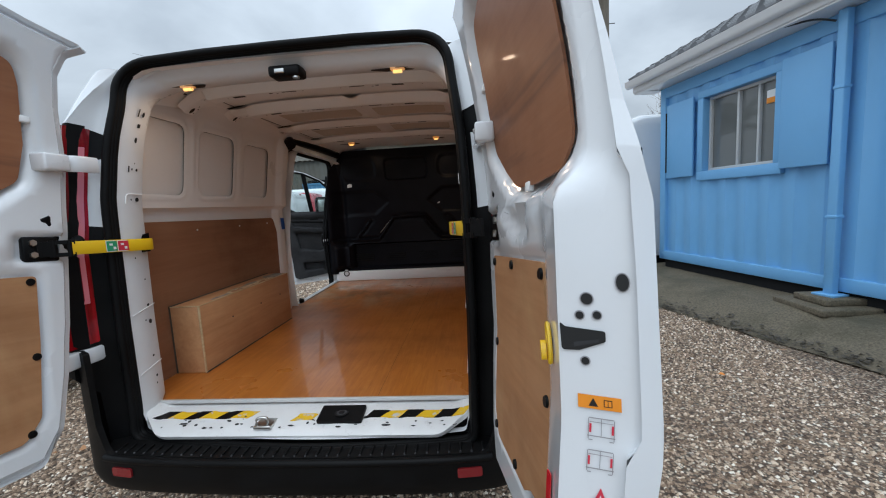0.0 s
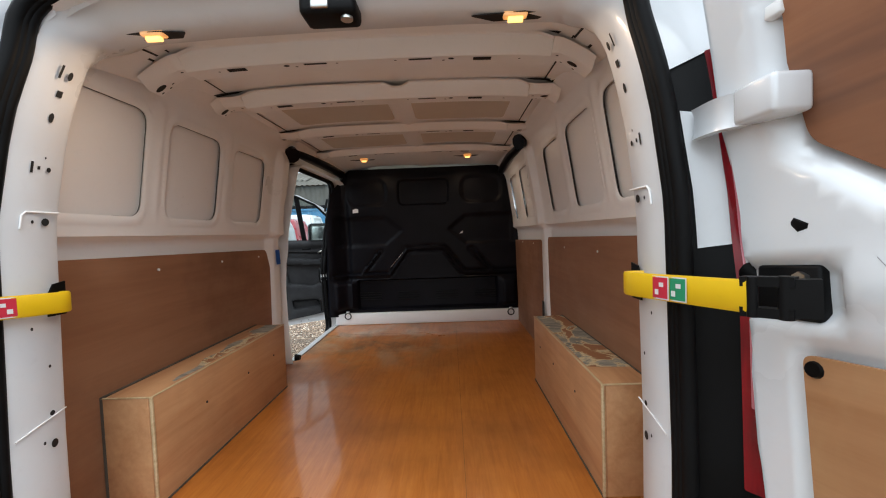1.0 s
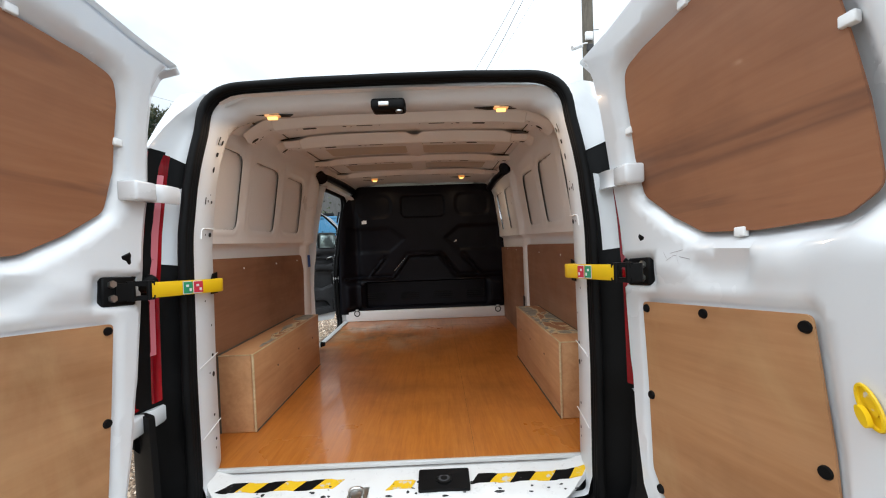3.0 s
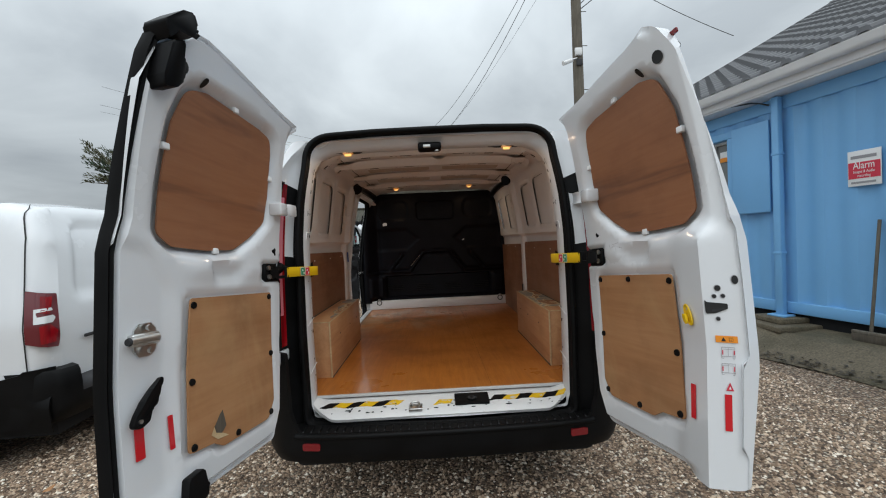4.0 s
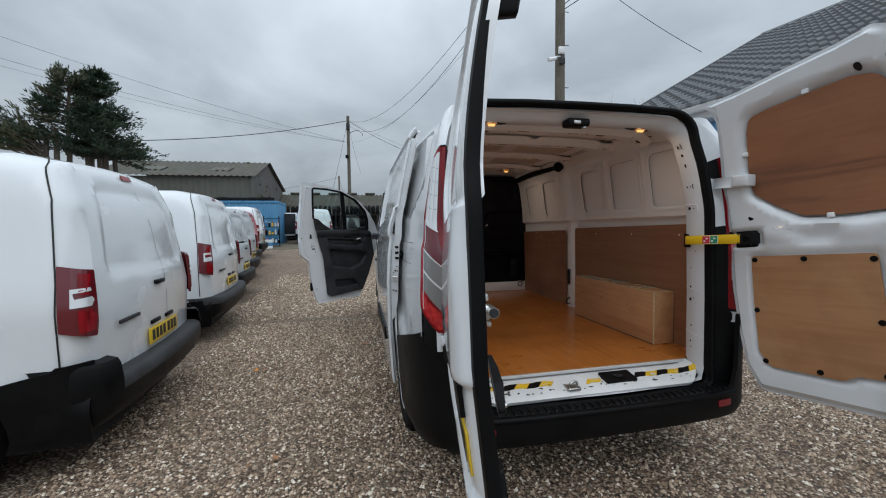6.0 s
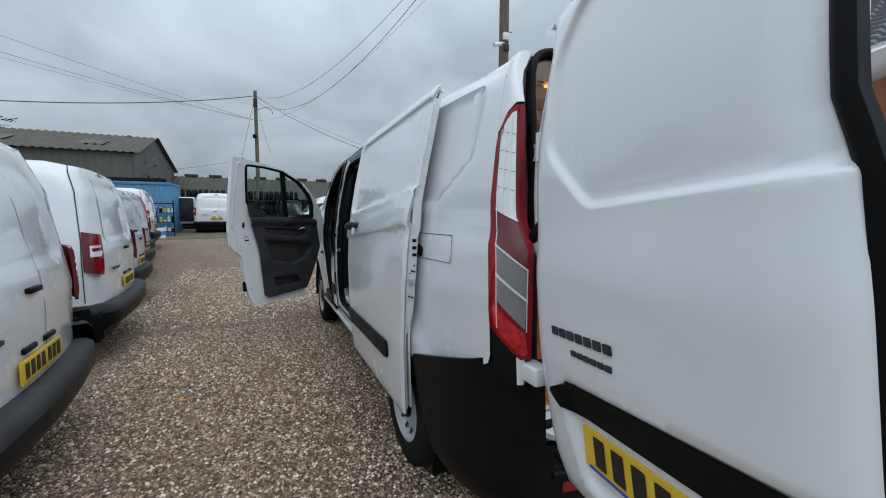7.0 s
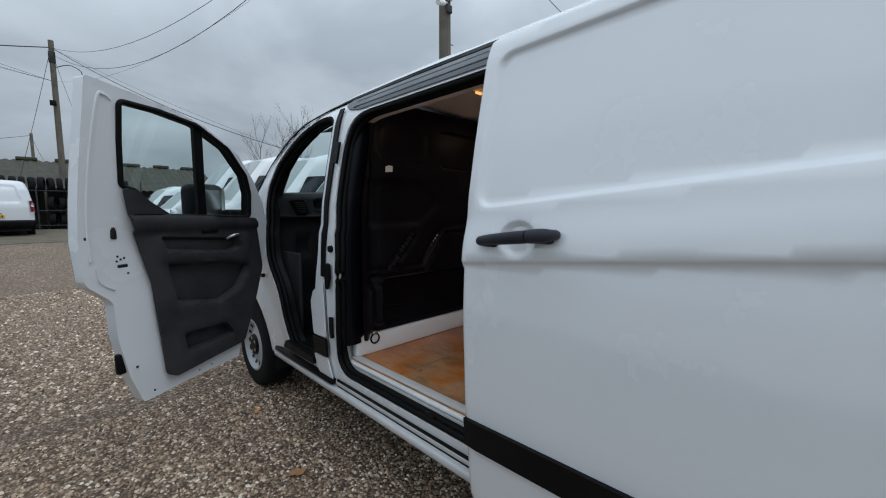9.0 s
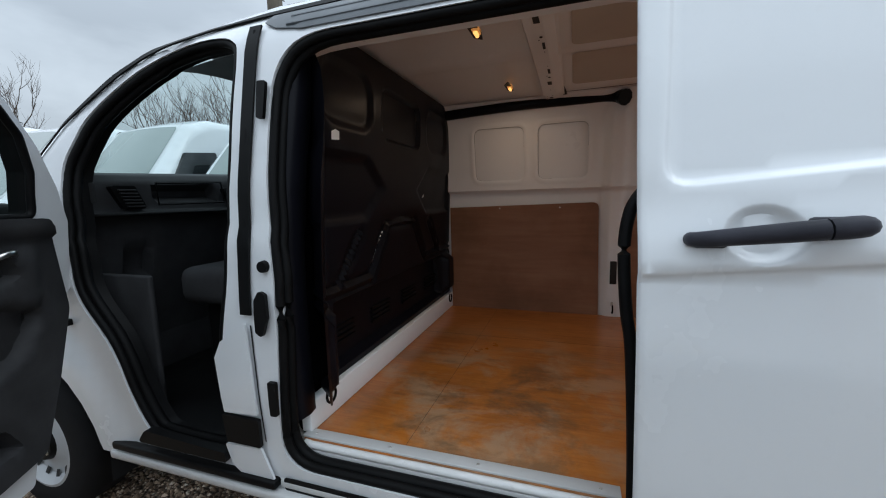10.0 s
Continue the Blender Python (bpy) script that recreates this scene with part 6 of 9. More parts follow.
def tail_door(sx, angle):
    d = new("tail_door")
    d.parent = van
    d.matrix_local = door_pose(sx, angle)
    d["label"] = "open white rear door with ply panels inside"
    fi, fo2, sh = door_in(sx), door_out(sx), SHIFT[sx]
    OUT = DOOR_O if sx < 0 else DOOR_R
    fold = [] if sx < 0 else [([(xx, 0.50), (xx, 2.08)], False) for xx in (0.06, 0.083, 0.087, 0.20)]
    part("inner_panel", sheet(OUT, fi, [], 0.022, lines=fold + edge_lines(OUT, -0.012, -0.023, -0.034) + edge_lines(UPG, 0.006, -0.012, -0.030) + edge_lines(LOWG, 0.002, -0.012) + edge_lines(POCKET, 0.004, -0.02)), WHITE, d)
    part("outer_panel", sheet(OUT, fo2, [], 0.02, lines=edge_lines(OUT, -0.006, -0.018, -0.04) + edge_lines(OUTPAN, 0.008, 0.003, -0.004, -0.010, -0.018) + edge_lines(OUTPK, 0.006, -0.005, -0.016)), WHITE, d)
    lp = np.array(resample(OUT, 0.04))
    A, B = fi(lp), fo2(lp)
    part("door_edge", loft([A.tolist(), B.tolist()]), WHITE, d)
    lift = lambda k: (lambda P: np.c_[sx * (P[:, 0] - sh), dlean(P[:, 1]) + k, P[:, 1]])
    yl = lambda z: float(dlean(z))
    X = lambda x: sx * (x - sh)
    fl = sx > 0
    ply = part("window_ply", sheet(UP_FREE, lift(-0.030), [], 0.04, 0.006, flip=not fl), DOORPLY, d, "brown plywood window blank")
    lo2 = part("lower_ply", sheet(LOW_O, lift(-0.006), [], 0.08, 0.006, flip=not fl), PALEPLY, d, "worn pale plywood panel")
    for x, z in ((0.698, 1.163), (0.264, 1.163), (0.250, 0.907), (0.237, 0.698), (0.448, 0.664), (0.660, 0.668), (0.698, 0.912)) + (((0.495, 1.166),) if sx > 0 else ()):
        part("plug", cyl((X(x), yl(z) - 0.004, z), (X(x), yl(z) + 0.005, z), 0.014, 0.011, 12), BLACKP, lo2)
    for x, z in ((0.43, 1.902), (0.40, 1.358), (0.708, 1.700), (0.147, 1.680)):
        part("clip", box(X(x) - 0.013, X(x) + 0.013, yl(z) - 0.034, yl(z) - 0.018, z - 0.011, z + 0.011, 0.003), PAPER, d, "white plastic clip")
    dot = lambda x, z, rx, rz, mt: part("door_hole", sheet([(x + rx * math.cos(a * .524), z + rz * math.sin(a * .524)) for a in range(12)], lambda P: fi(P) + np.array([0, 0.0035, 0]), [], 0.05), mt, d)
    for x, z, r in ((0.25, 1.925, 0.013), (0.145, 1.925, 0.022)):
        dot(x, z, r, r, HOLE)
    br = part("check_bracket", box(*sorted((X(0.69), X(0.79))), yl(1.27) - 0.035, yl(1.27) - 0.010, 1.23, 1.315, 0.006), BLACKP, d, "black door check bracket")
    for zz in (1.252, 1.293):
        part("bolt", cyl((X(0.715), yl(1.27) - 0.012, zz), (X(0.715), yl(1.27) - 0.001, zz), 0.011, None, 6), CHROME, br)
    for x, w, z0, z1 in (((0.150, 0.009, 0.715, 0.825),) if sx > 0 else ((0.062, 0.0145, 0.742, 0.842), (0.165, 0.009, 0.727, 0.830))):
        part("red_reflector", sheet(rrect(x - w, x + w, z0, z1, 0.003), lambda P: np.c_[fi(P)[:, 0], fi(np.c_[np.full(len(P), x), P[:, 1]])[:, 1] + 0.004, P[:, 1]], [], 0.06, 0.002, flip=not fl), REFLECT, d, "red reflective strip")
    stick = lambda nm, x0, x1, z0, z1, mt, k=0.003: part(nm, sheet([(x0, z0), (x1, z0), (x1, z1), (x0, z1)], lambda P: np.c_[X(P[:, 0]), fi(np.c_[np.full(len(P), 0.08), np.full(len(P), (z0 + z1) / 2)])[:, 1] + k + (dlean(P[:, 1]) - dlean((z0 + z1) / 2)), P[:, 1]], [], 0.05, 0.0008, flip=not fl), mt, d)
    if sx > 0:
        def face(k):
            """On the outward-turned edge: w runs from the ridge to the rim."""
            def f(P):
                v = P[:, 0] / 0.14
                return np.c_[X(0.085 - 0.0495 * v - 0.94 * k), dlean(P[:, 1]) - 0.006 + 0.042 - 0.132 * v + 0.34 * k, P[:, 1]]
            return f
        flat = lambda nm, outline, mt, k=0.003: part(nm, sheet(outline, face(k), [], 0.04), mt, d)
        disc = lambda w, z, rx, rz: [(w + rx * math.cos(a * .393), z + rz * math.sin(a * .393)) for a in range(16)]
        for w, z, rx, rz in ((0.094, 1.170, .009, .013), (0.043, 1.142, .0085, .0085), (0.032, 1.116, .0058, .0058), (0.057, 1.118, .0058, .0058), (0.038, 1.046, .0058, .0058)):
            flat("hole_rim", disc(w, z, rx + .0018, rz + .0018), GREYINK, 0.002)
            flat("door_hole", disc(w, z, rx, rz), HOLE)
        flat("latch_hole", rounded([(0.004, 1.060, 0.006), (0.030, 1.062), (0.068, 1.078, 0.004), (0.068, 1.094, 0.004), (0.010, 1.097, 0.004), (0.002, 1.104, 0.003)]), HOLE)
        flat("latch_tongue", rounded([(0.022, 1.066), (0.058, 1.077), (0.058, 1.082), (0.022, 1.074)]), GREYP, 0.004)
        oval2 = lambda k: [(0.160 + k * (0.016 * math.cos(a * .262) + 0.012 * math.sin(a * .262)), 1.050 + k * 0.034 * math.sin(a * .262)) for a in range(24)]
        yh = part("yellow_handle", sheet(oval2(1.0), lambda P: fi(P) + np.array([0, 0.002, 0]), [], 0.03, 0.003, flip=not fl), YELLOW, d, "yellow plastic release tab")
        part("rim", tube((fi(np.array(oval2(0.95))) + np.array([0, 0.006, 0])).tolist(), 0.0035, 6, True, up=(0, 1, 0)), YELLOW, yh)
        part("finger_recess", sheet([(u - 0.003, z + 0.006) for u, z in oval2(0.52)], lambda P: fi(P) + np.array([0, 0.0065, 0]), [], 0.03, 0.001, flip=not fl), HAZY, yh)
        part("grip", sheet([(u + 0.003, z - 0.014) for u, z in oval2(0.48)], lambda P: fi(P) + np.array([0, 0.011, 0]), [], 0.03, 0.009, flip=not fl), YELLOW, yh)
        bar = lambda x0, x1, z0, z1: [(x0, z0), (x1, z0), (x1, z1), (x0, z1)]
        flat("orange_sticker", bar(0.025, 0.087, 0.973, 0.994), ORANGE)
        flat("warning_mark", [(0.040, 0.977), (0.054, 0.977), (0.047, 0.990)], INK, 0.0036)
        flat("warning_mark", bar(0.062, 0.074, 0.978, 0.989), INK, 0.0036)
        flat("warning_mark", bar(0.0632, 0.0675, 0.9792, 0.9878), ORANGE, 0.004)
        flat("warning_mark", bar(0.0685, 0.0728, 0.9792, 0.9878), ORANGE, 0.004)
        for z0 in (0.922, 0.872):
            for a, b2, c2, e in ((0.040, 0.076, .036, .0375), (0.038, 0.078, .008, .0095), (0.039, 0.0402, .004, .036), (0.0758, 0.077, .004, .036), (0.0575, 0.0585, .010, .036), (0.040, 0.046, .002, .0035), (0.070, 0.076, .002, .0035), (0.041, 0.075, .030, .031)):
                flat("sticker_line", bar(a, b2, z0 + c2, z0 + e), GREYINK)
            for a, b2 in ((0.0405, 0.0435), (0.0725, 0.0755)):
                flat("sticker_line", bar(a, b2, z0 + .014, z0 + .028), REDINK, 0.0036)
        flat("warning_triangle", [(0.050, 0.826), (0.072, 0.826), (0.061, 0.852)], REDINK)
        flat("triangle_core", [(0.0575, 0.831), (0.0645, 0.831), (0.061, 0.841)], PAPER, 0.0036)
        flat("red_reflector", bar(0.046, 0.066, 0.705, 0.815), REFLECT)
        for k, (u0, z0, u1, z1) in enumerate(((0.53, 1.300, 0.575, 1.312), (0.575, 1.312, 0.60, 1.298), (0.545, 1.325, 0.59, 1.318), (0.56, 1.29, 0.57, 1.33), (0.60, 1.305, 0.615, 1.322))):
            part("pencil_mark", sheet([(u0, z0), (u1, z1), (u1, z1 + 0.0016), (u0, z0 + 0.0016)], lambda P: fi(P) + np.array([0, 0.0015, 0]), [], 0.03), GREYINK, d)
    else:
        part("latch_plate", sheet(rounded([(0.072, 1.030), (0.112, 1.030), (0.128, 1.048), (0.128, 1.108), (0.112, 1.126), (0.072, 1.126), (0.056, 1.108), (0.056, 1.048)]), lambda P: fi(P) + np.array([0, 0.003, 0]), [], 0.05, 0.004, flip=True), CHROME, d)
        lt3 = part("door_latch", box(*sorted((X(0.040), X(0.130))), yl(1.08) - 0.022, yl(1.08) + 0.004, 1.062, 1.098, 0.006), CHROME, d, "zinc door latch")
        part("latch_bar", cyl((X(0.022), yl(1.08) + 0.010, 1.080), (X(0.112), yl(1.08) + 0.010, 1.080), 0.013, None, 14), CHROME, lt3)
        part("latch_tip", cyl((X(0.016), yl(1.08) + 0.010, 1.080), (X(0.024), yl(1.08) + 0.010, 1.080), 0.010, 0.013, 14), GREYP, lt3)
        for zz in (1.045, 1.112):
            part("bolt", cyl((X(0.092), yl(1.08) + 0.0, zz), (X(0.092), yl(1.08) + 0.009, zz), 0.009, None, 6), CHROME, lt3)
        grip = rounded([(0.133, 0.958, 0.006), (0.118, 0.958, 0.01), (0.085, 0.935, 0.03), (0.052, 0.905, 0.02), (0.030, 0.875, 0.01), (0.014, 0.845, 0.012), (0.036, 0.835, 0.012), (0.060, 0.850, 0.01), (0.075, 0.880, 0.01), (0.100, 0.888, 0.008), (0.104, 0.905, 0.006), (0.116, 0.918, 0.006), (0.116, 0.930, 0.006), (0.130, 0.940, 0.006)], 4)
        hd3 = part("pull_handle", prism(grip, lambda u, v: (X(u), yl(v) + 0.030 - 0.25 * abs(u - 0.06), v), lambda u, v: (X(u), yl(v) + 0.004, v), 0.003), BLACKP, d, "black inner pull handle")
        part("handle_screw", cyl((X(0.036), yl(0.855) + 0.018, 0.856), (X(0.036), yl(0.855) + 0.027, 0.856), 0.006, None, 10), CHROME, hd3)
        tl3 = part("top_latch", prism(rounded([(0.083, 1.950, 0.012), (0.150, 1.968, 0.012), (0.165, 1.915, 0.01), (0.196, 1.912, 0.012), (0.200, 1.862, 0.015), (0.150, 1.828, 0.02), (0.080, 1.812, 0.015), (0.072, 1.850, 0.012)], 4), lambda u, v: (X(0.62 * u), yl(v) + 0.055 - 0.25 * abs(u - 0.12), v), lambda u, v: (X(0.62 * u), yl(v) - 0.03, v), 0.006), BLACKP, d, "black top latch cover")
        part("latch_claw", box(*sorted((X(0.100), X(0.125))), yl(1.93) - 0.02, yl(1.93) + 0.02, 1.915, 1.955, 0.006), GREYP, tl3)
        part("latch_hook", prism(rounded([(0.045, 2.000, 0.01), (0.13, 2.055, 0.02), (0.20, 2.072, 0.015), (0.24, 2.035, 0.015), (0.215, 2.00, 0.01), (0.13, 1.995, 0.01), (0.09, 1.955, 0.01)], 4), lambda u, v: (X(0.60 * u), yl(v) + 0.030, v), lambda u, v: (X(0.60 * u), yl(v) - 0.05, v), 0.006), BLACKP, d)
        ll3 = part("low_latch", prism(rounded([(0.186, 0.622, 0.012), (0.250, 0.628, 0.01), (0.262, 0.565, 0.01), (0.258, 0.535, 0.008), (0.140, 0.536, 0.006), (0.175, 0.560, 0.01)], 4), lambda u, v: (X(u), yl(v) + 0.022, v), lambda u, v: (X(u), yl(v) - 0.03, v), 0.005), BLACKP, d, "black low latch housing")
        part("latch_pin", cyl((X(0.235), yl(0.56) - 0.005, 0.560), (X(0.285), yl(0.56) - 0.005, 0.560), 0.010, None, 10), BLACKP, ll3)
        pth = [(X(float(np.interp(z, [0.5, 0.9, 1.36, 1.42, 1.95, 2.02], [-0.014, -0.014, -0.010, 0.013, 0.036, 0.082]))), yl(z) - 0.032, z) for z in np.linspace(0.49, 2.02, 30)] + [(X(0.135), yl(2.05) - 0.035, 2.052), (X(0.20), yl(2.05) - 0.035, 2.070)]
        part("edge_seal", sweep(pth, [(-0.015, -0.017), (0.003, -0.022), (0.015, -0.014), (0.017, 0.003), (0.010, 0.017), (0.003, 0.011), (-0.006, 0.017), (-0.015, 0.006)], up=(0, 1, 0)), RUBBER, d, "thick black rubber edge seal")
        part("ply_tear", sheet([(u - 0.150, z - 0.045) for u, z in ((0.475, 0.770), (0.488, 0.745), (0.505, 0.738), (0.520, 0.745), (0.538, 0.760), (0.532, 0.79), (0.526, 0.818), (0.510, 0.808), (0.495, 0.79))], lift(0.0015), [], 0.05), BARK, lo2)
        part("splinter", sheet([(u - 0.150, z - 0.045) for u, z in ((0.462, 0.752), (0.490, 0.728), (0.545, 0.722), (0.520, 0.738), (0.485, 0.752), (0.478, 0.775))], lift(0.0025), [], 0.05), CREAM, lo2)
        out = lambda k: door_out(sx, k)
        part("plate_garnish", sheet(rounded([(0.06, 0.83), (0.62, 0.825, 0.03), (0.69, 0.86, 0.03), (0.60, 0.895, 0.02), (0.06, 0.91)]), out(0.012), [], 0.04, 0.012, flip=True), BLACKP, d, "black number plate garnish")
        pl = part("number_plate", sheet(rrect(0.05, 0.565, 0.69, 0.80, 0.006), out(0.006), [], 0.1, 0.005, flip=True), PLATE, d, "yellow number plate with plain bars")
        for i in range(7):
            part("plate_bar", sheet(rrect(0.085 + i * 0.066, 0.125 + i * 0.066, 0.71, 0.787, 0.004), out(0.0085), [], 0.05, 0.001, flip=True), INK, pl)
        part("plate_stripe", sheet(rrect(0.07, 0.55, 0.692, 0.700, 0.002), out(0.0085), [], 0.1, 0.001, flip=True), BLUEINK, pl)
        for n0, x0, z0, hh, w0, g0 in ((7, 0.645, 1.022, 0.022, 0.027, 0.0365), (6, 0.556, 0.984, 0.014, 0.020, 0.027)):
            for i in range(n0):
                x1 = x0 - i * g0
                part("badge_bar", sheet(rounded([(x1 - w0, z0, 0.002), (x1, z0, 0.002), (x1 + hh * 0.15, z0 + hh, 0.002), (x1 - w0 + hh * 0.15, z0 + hh, 0.002)], 2), out(0.005), [], 0.05, 0.004, flip=True), GREYP, d)
    if sx > 0:
        part("brake_lamp", sheet(rrect(0.085, 0.115, 1.985, 2.000, 0.004), door_out(sx, -0.004), [], 0.05, 0.006), RED, d)
    return d


door_l = tail_door(-1, -100)
door_r = tail_door(1, 99)
# yellow check straps from each door bracket to the pillar
for sx, dr in ((-1, door_l), (1, door_r)):
    k0, h0, b0, e0 = [Vector(q) for q in (((0.752, -0.168, 1.295), (0.700, -0.128, 1.292), (0.676, -0.100, 1.290), (0.632, 0.170, 1.277)) if sx > 0 else ((-0.800, -0.135, 1.289), (-0.763, -0.066, 1.286), (-0.734, -0.036, 1.284), (-0.680, 0.236, 1.268)))]
    d0 = e0 - b0
    dd = d0.normalized()
    nrm = Vector((d0.y, -d0.x, 0)).normalized()
    if nrm.x * sx > 0:
        nrm = -nrm
    link3 = part("strap_link", sweep([k0 + (h0 - k0) * 0.45, h0], [(-0.008, -0.026), (0.008, -0.026), (0.008, 0.026), (-0.008, 0.026)]), BLACKP, van, "black strap hinge link")
    for zz in (-0.022, 0.022):
        part("link_lug", move(sweep([h0 - (b0 - h0) * 0.3, b0 + d0 * 0.06], [(-0.009, -0.007), (0.009, -0.007), (0.009, 0.007), (-0.009, 0.007)]), Matrix.Translation((0, 0, zz))), BLACKP, link3)
    part("link_pivot", cyl(h0 + Vector((0, 0, -0.030)), h0 + Vector((0, 0, 0.030)), 0.009, None, 12), BLACKP, link3)
    part("link_pin", cyl(b0 + Vector((0, 0, -0.029)), b0 + Vector((0, 0, 0.029)), 0.007, None, 12), BLACKP, link3)
    part("check_strap", sweep(smooth_path([b0 + d0 * 0.015, b0 + d0 * 0.40 + nrm * 0.010, b0 + d0 * 0.80 + nrm * 0.018, e0 + nrm * 0.014, e0 + dd * 0.016 - nrm * 0.006, e0 + dd * 0.006 - nrm * 0.03], 5), [(-0.006, -0.020), (-0.004, -0.024), (0.004, -0.024), (0.006, -0.020), (0.006, 0.020), (0.004, 0.024), (-0.004, 0.024), (-0.006, 0.020)]), YELLOW, van, "yellow plastic door check strap")
    for k, mt in ((0.46, GREENINK), (0.60, REDINK)):
        c0 = b0 + d0 * k + nrm * (0.0115 * k / 0.5 + 0.0082)
        bm = bmesh.new()
        bm.faces.new([bm.verts.new(c0 + dd * a * 0.021 + Vector((0, 0, b3)) * 0.019) for a, b3 in ((-1, -1), (1, -1), (1, 1), (-1, 1))])
        lab = part("strap_label", bm, mt, van)
        bm = bmesh.new()
        bm.faces.new([bm.verts.new(c0 - nrm * 0.0006 + dd * a * 0.0235 + Vector((0, 0, b3)) * 0.0215) for a, b3 in ((-1, -1), (1, -1), (1, 1), (-1, 1))])
        part("label_border", bm, PAPER, lab)
        for a, b3, w0, h0 in ((-0.3, 0.3, 0.006, 0.004), (0.3, -0.4, 0.005, 0.005)):
            bm = bmesh.new()
            c3 = c0 + nrm * 0.001 + dd * a * 0.02 + Vector((0, 0, b3 * 0.02))
            bm.faces.new([bm.verts.new(c3 + dd * a2 * w0 + Vector((0, 0, b4 * h0))) for a2, b4 in ((-1, -1), (1, -1), (1, 1), (-1, 1))])
            part("label_mark", bm, PAPER, lab)

# ---- sliding side door, run back along the flank ----
OFF = 0.085
SD = rounded([(0.72, 0.385, 0.04), (1.875, 0.385, 0.05), (1.889, 1.27), (1.892, 1.45), (1.893, 1.945, 0.04), (0.625, 1.965, 0.02), (0.62, 1.40), (0.625, 1.10), (0.66, 0.85)], 5)
SDPAN = rounded([(0.50, 1.503), (1.846, 1.386, 0.05), (1.83, 1.87, 0.05), (0.50, 1.90)])


def sd_map(out=0.0):
    def f(P):
        y, z = P[:, 0], P[:, 1]
        x = np.interp(z, [0.25, 0.45, 0.75, 1.05, 1.20, 1.36, 1.42, 1.60, 1.86, 1.93, 2.0], [0.90, 0.925, 0.945, 0.95, 0.942, 0.924, 0.918, 0.885, 0.828, 0.80, 0.74]) + OFF + out
        x = x - 0.018 * sstep(-signed(P, SDPAN), -0.004, 0.012)
        zc = z - 0.088 * (1.53 - y)
        x = x + 0.015 * sstep(zc, 1.238, 1.250) * sstep(zc, 1.40, 1.28)
        cup = np.hypot((y - 1.682) / 0.066, (z - 1.297) / 0.054)
        x = x - 0.020 * sstep(cup, 1.04, 0.66)
        e = -signed(P, SD)
        x = x - 0.012 * (1 - np.sqrt(np.clip(1 - np.clip(1 - e / 0.02, 0, 1) ** 2, 0, 1)))
        return np.c_[-x, y, z]
    return f


sdoor = part("sliding_door", sheet(SD, sd_map(), [], 0.025, 0.03, flip=True, lines=edge_lines(SD, -0.003, -0.008, -0.018) + edge_lines(SDPAN, 0.006, 0.0, -0.006, -0.014) + [([(0.63, k + 0.0792), (1.88, k - 0.0308)], False) for k in (1.236, 1.244, 1.252, 1.28)] + [([(1.682 + 0.066 * r * math.cos(a * 0.262), 1.297 + 0.054 * r * math.sin(a * 0.262)) for a in range(24)], True) for r in (1.06, 0.97, 0.85, 0.68)]), WHITE, van, "white sliding side door, slid open")
hp = smooth_path([(-1.022, 1.800, 1.288), (-1.050, 1.792, 1.2895), (-1.066, 1.74, 1.2965), (-1.070, 1.68, 1.303), (-1.071, 1.617, 1.3095)], 6)
oval = [(0.017 * math.cos(a * 0.5236), 0.0165 * math.sin(a * 0.5236)) for a in range(12)]
dh = part("door_handle", sweep(hp, oval, scales=[0.80 + 0.28 * min(1, i / 20) for i in range(25)]), HANDLE, sdoor, "dark grey plastic door handle")
part("handle_lock", sweep(smooth_path([(-1.071, 1.614, 1.3098), (-1.070, 1.585, 1.3128), (-1.062, 1.562, 1.3145), (-1.030, 1.552, 1.3150)], 5), oval, scales=[1.09, 1.12, 1.14, 1.15, 1.15, 1.15, 1.14, 1.13, 1.12, 1.08, 1.02, 0.96, 0.90, 0.85, 0.8, 0.7]), HANDLE, dh)
part("handle_base", box(-1.050, -1.012, 1.560, 1.622, 1.290, 1.328, 0.010), HANDLE, dh)
part("handle_base", box(-1.045, -1.012, 1.742, 1.800, 1.272, 1.300, 0.008), HANDLE, dh)
part("side_moulding", sheet(rounded([(0.90, 0.625, 0.03), (1.875, 0.605, 0.0), (1.875, 0.70, 0.0), (0.90, 0.715, 0.02)]), sd_map(0.014), [], 0.05, 0.014, flip=True), BLACKP, sdoor, "black plastic rubbing strip")
part("door_edge_seal", tube(smooth_path([(-0.970, 1.84, 1.42), (-0.970, 1.886, 1.368), (-0.970, 1.903, 1.321), (-0.970, 1.908, 1.249), (-0.970, 1.900, 1.125), (-0.970, 1.888, 1.037), (-0.970, 1.877, 0.80), (-0.968, 1.872, 0.45)], 5), 0.013, 8), RUBBER, sdoor, "black rubber edge seal")
part("door_lining", sheet(inset(SD, -0.03), lambda P: sd_map(-0.055)(P), [], 0.05, 0.01), INNER, sdoor)
rear_edge = lambda z: np.interp(z, [0.385, 0.85, 1.10, 1.40], [0.72, 0.66, 0.625, 0.62])
ret = part("door_return", sheet(rounded([(0.0, 0.80), (0.022, 0.84, 0.02), (0.036, 0.92, 0.03), (0.042, 1.00), (0.042, 1.27, 0.01), (0.036, 1.90, 0.01), (0.0, 1.90)]), lambda P: np.c_[-(half(P[:, 1]) + OFF - 0.026 - P[:, 0]), rear_edge(P[:, 1]) + 0.020, P[:, 1]], [], 0.04, 0.004), WHITE, sdoor, "white return flange with holes")
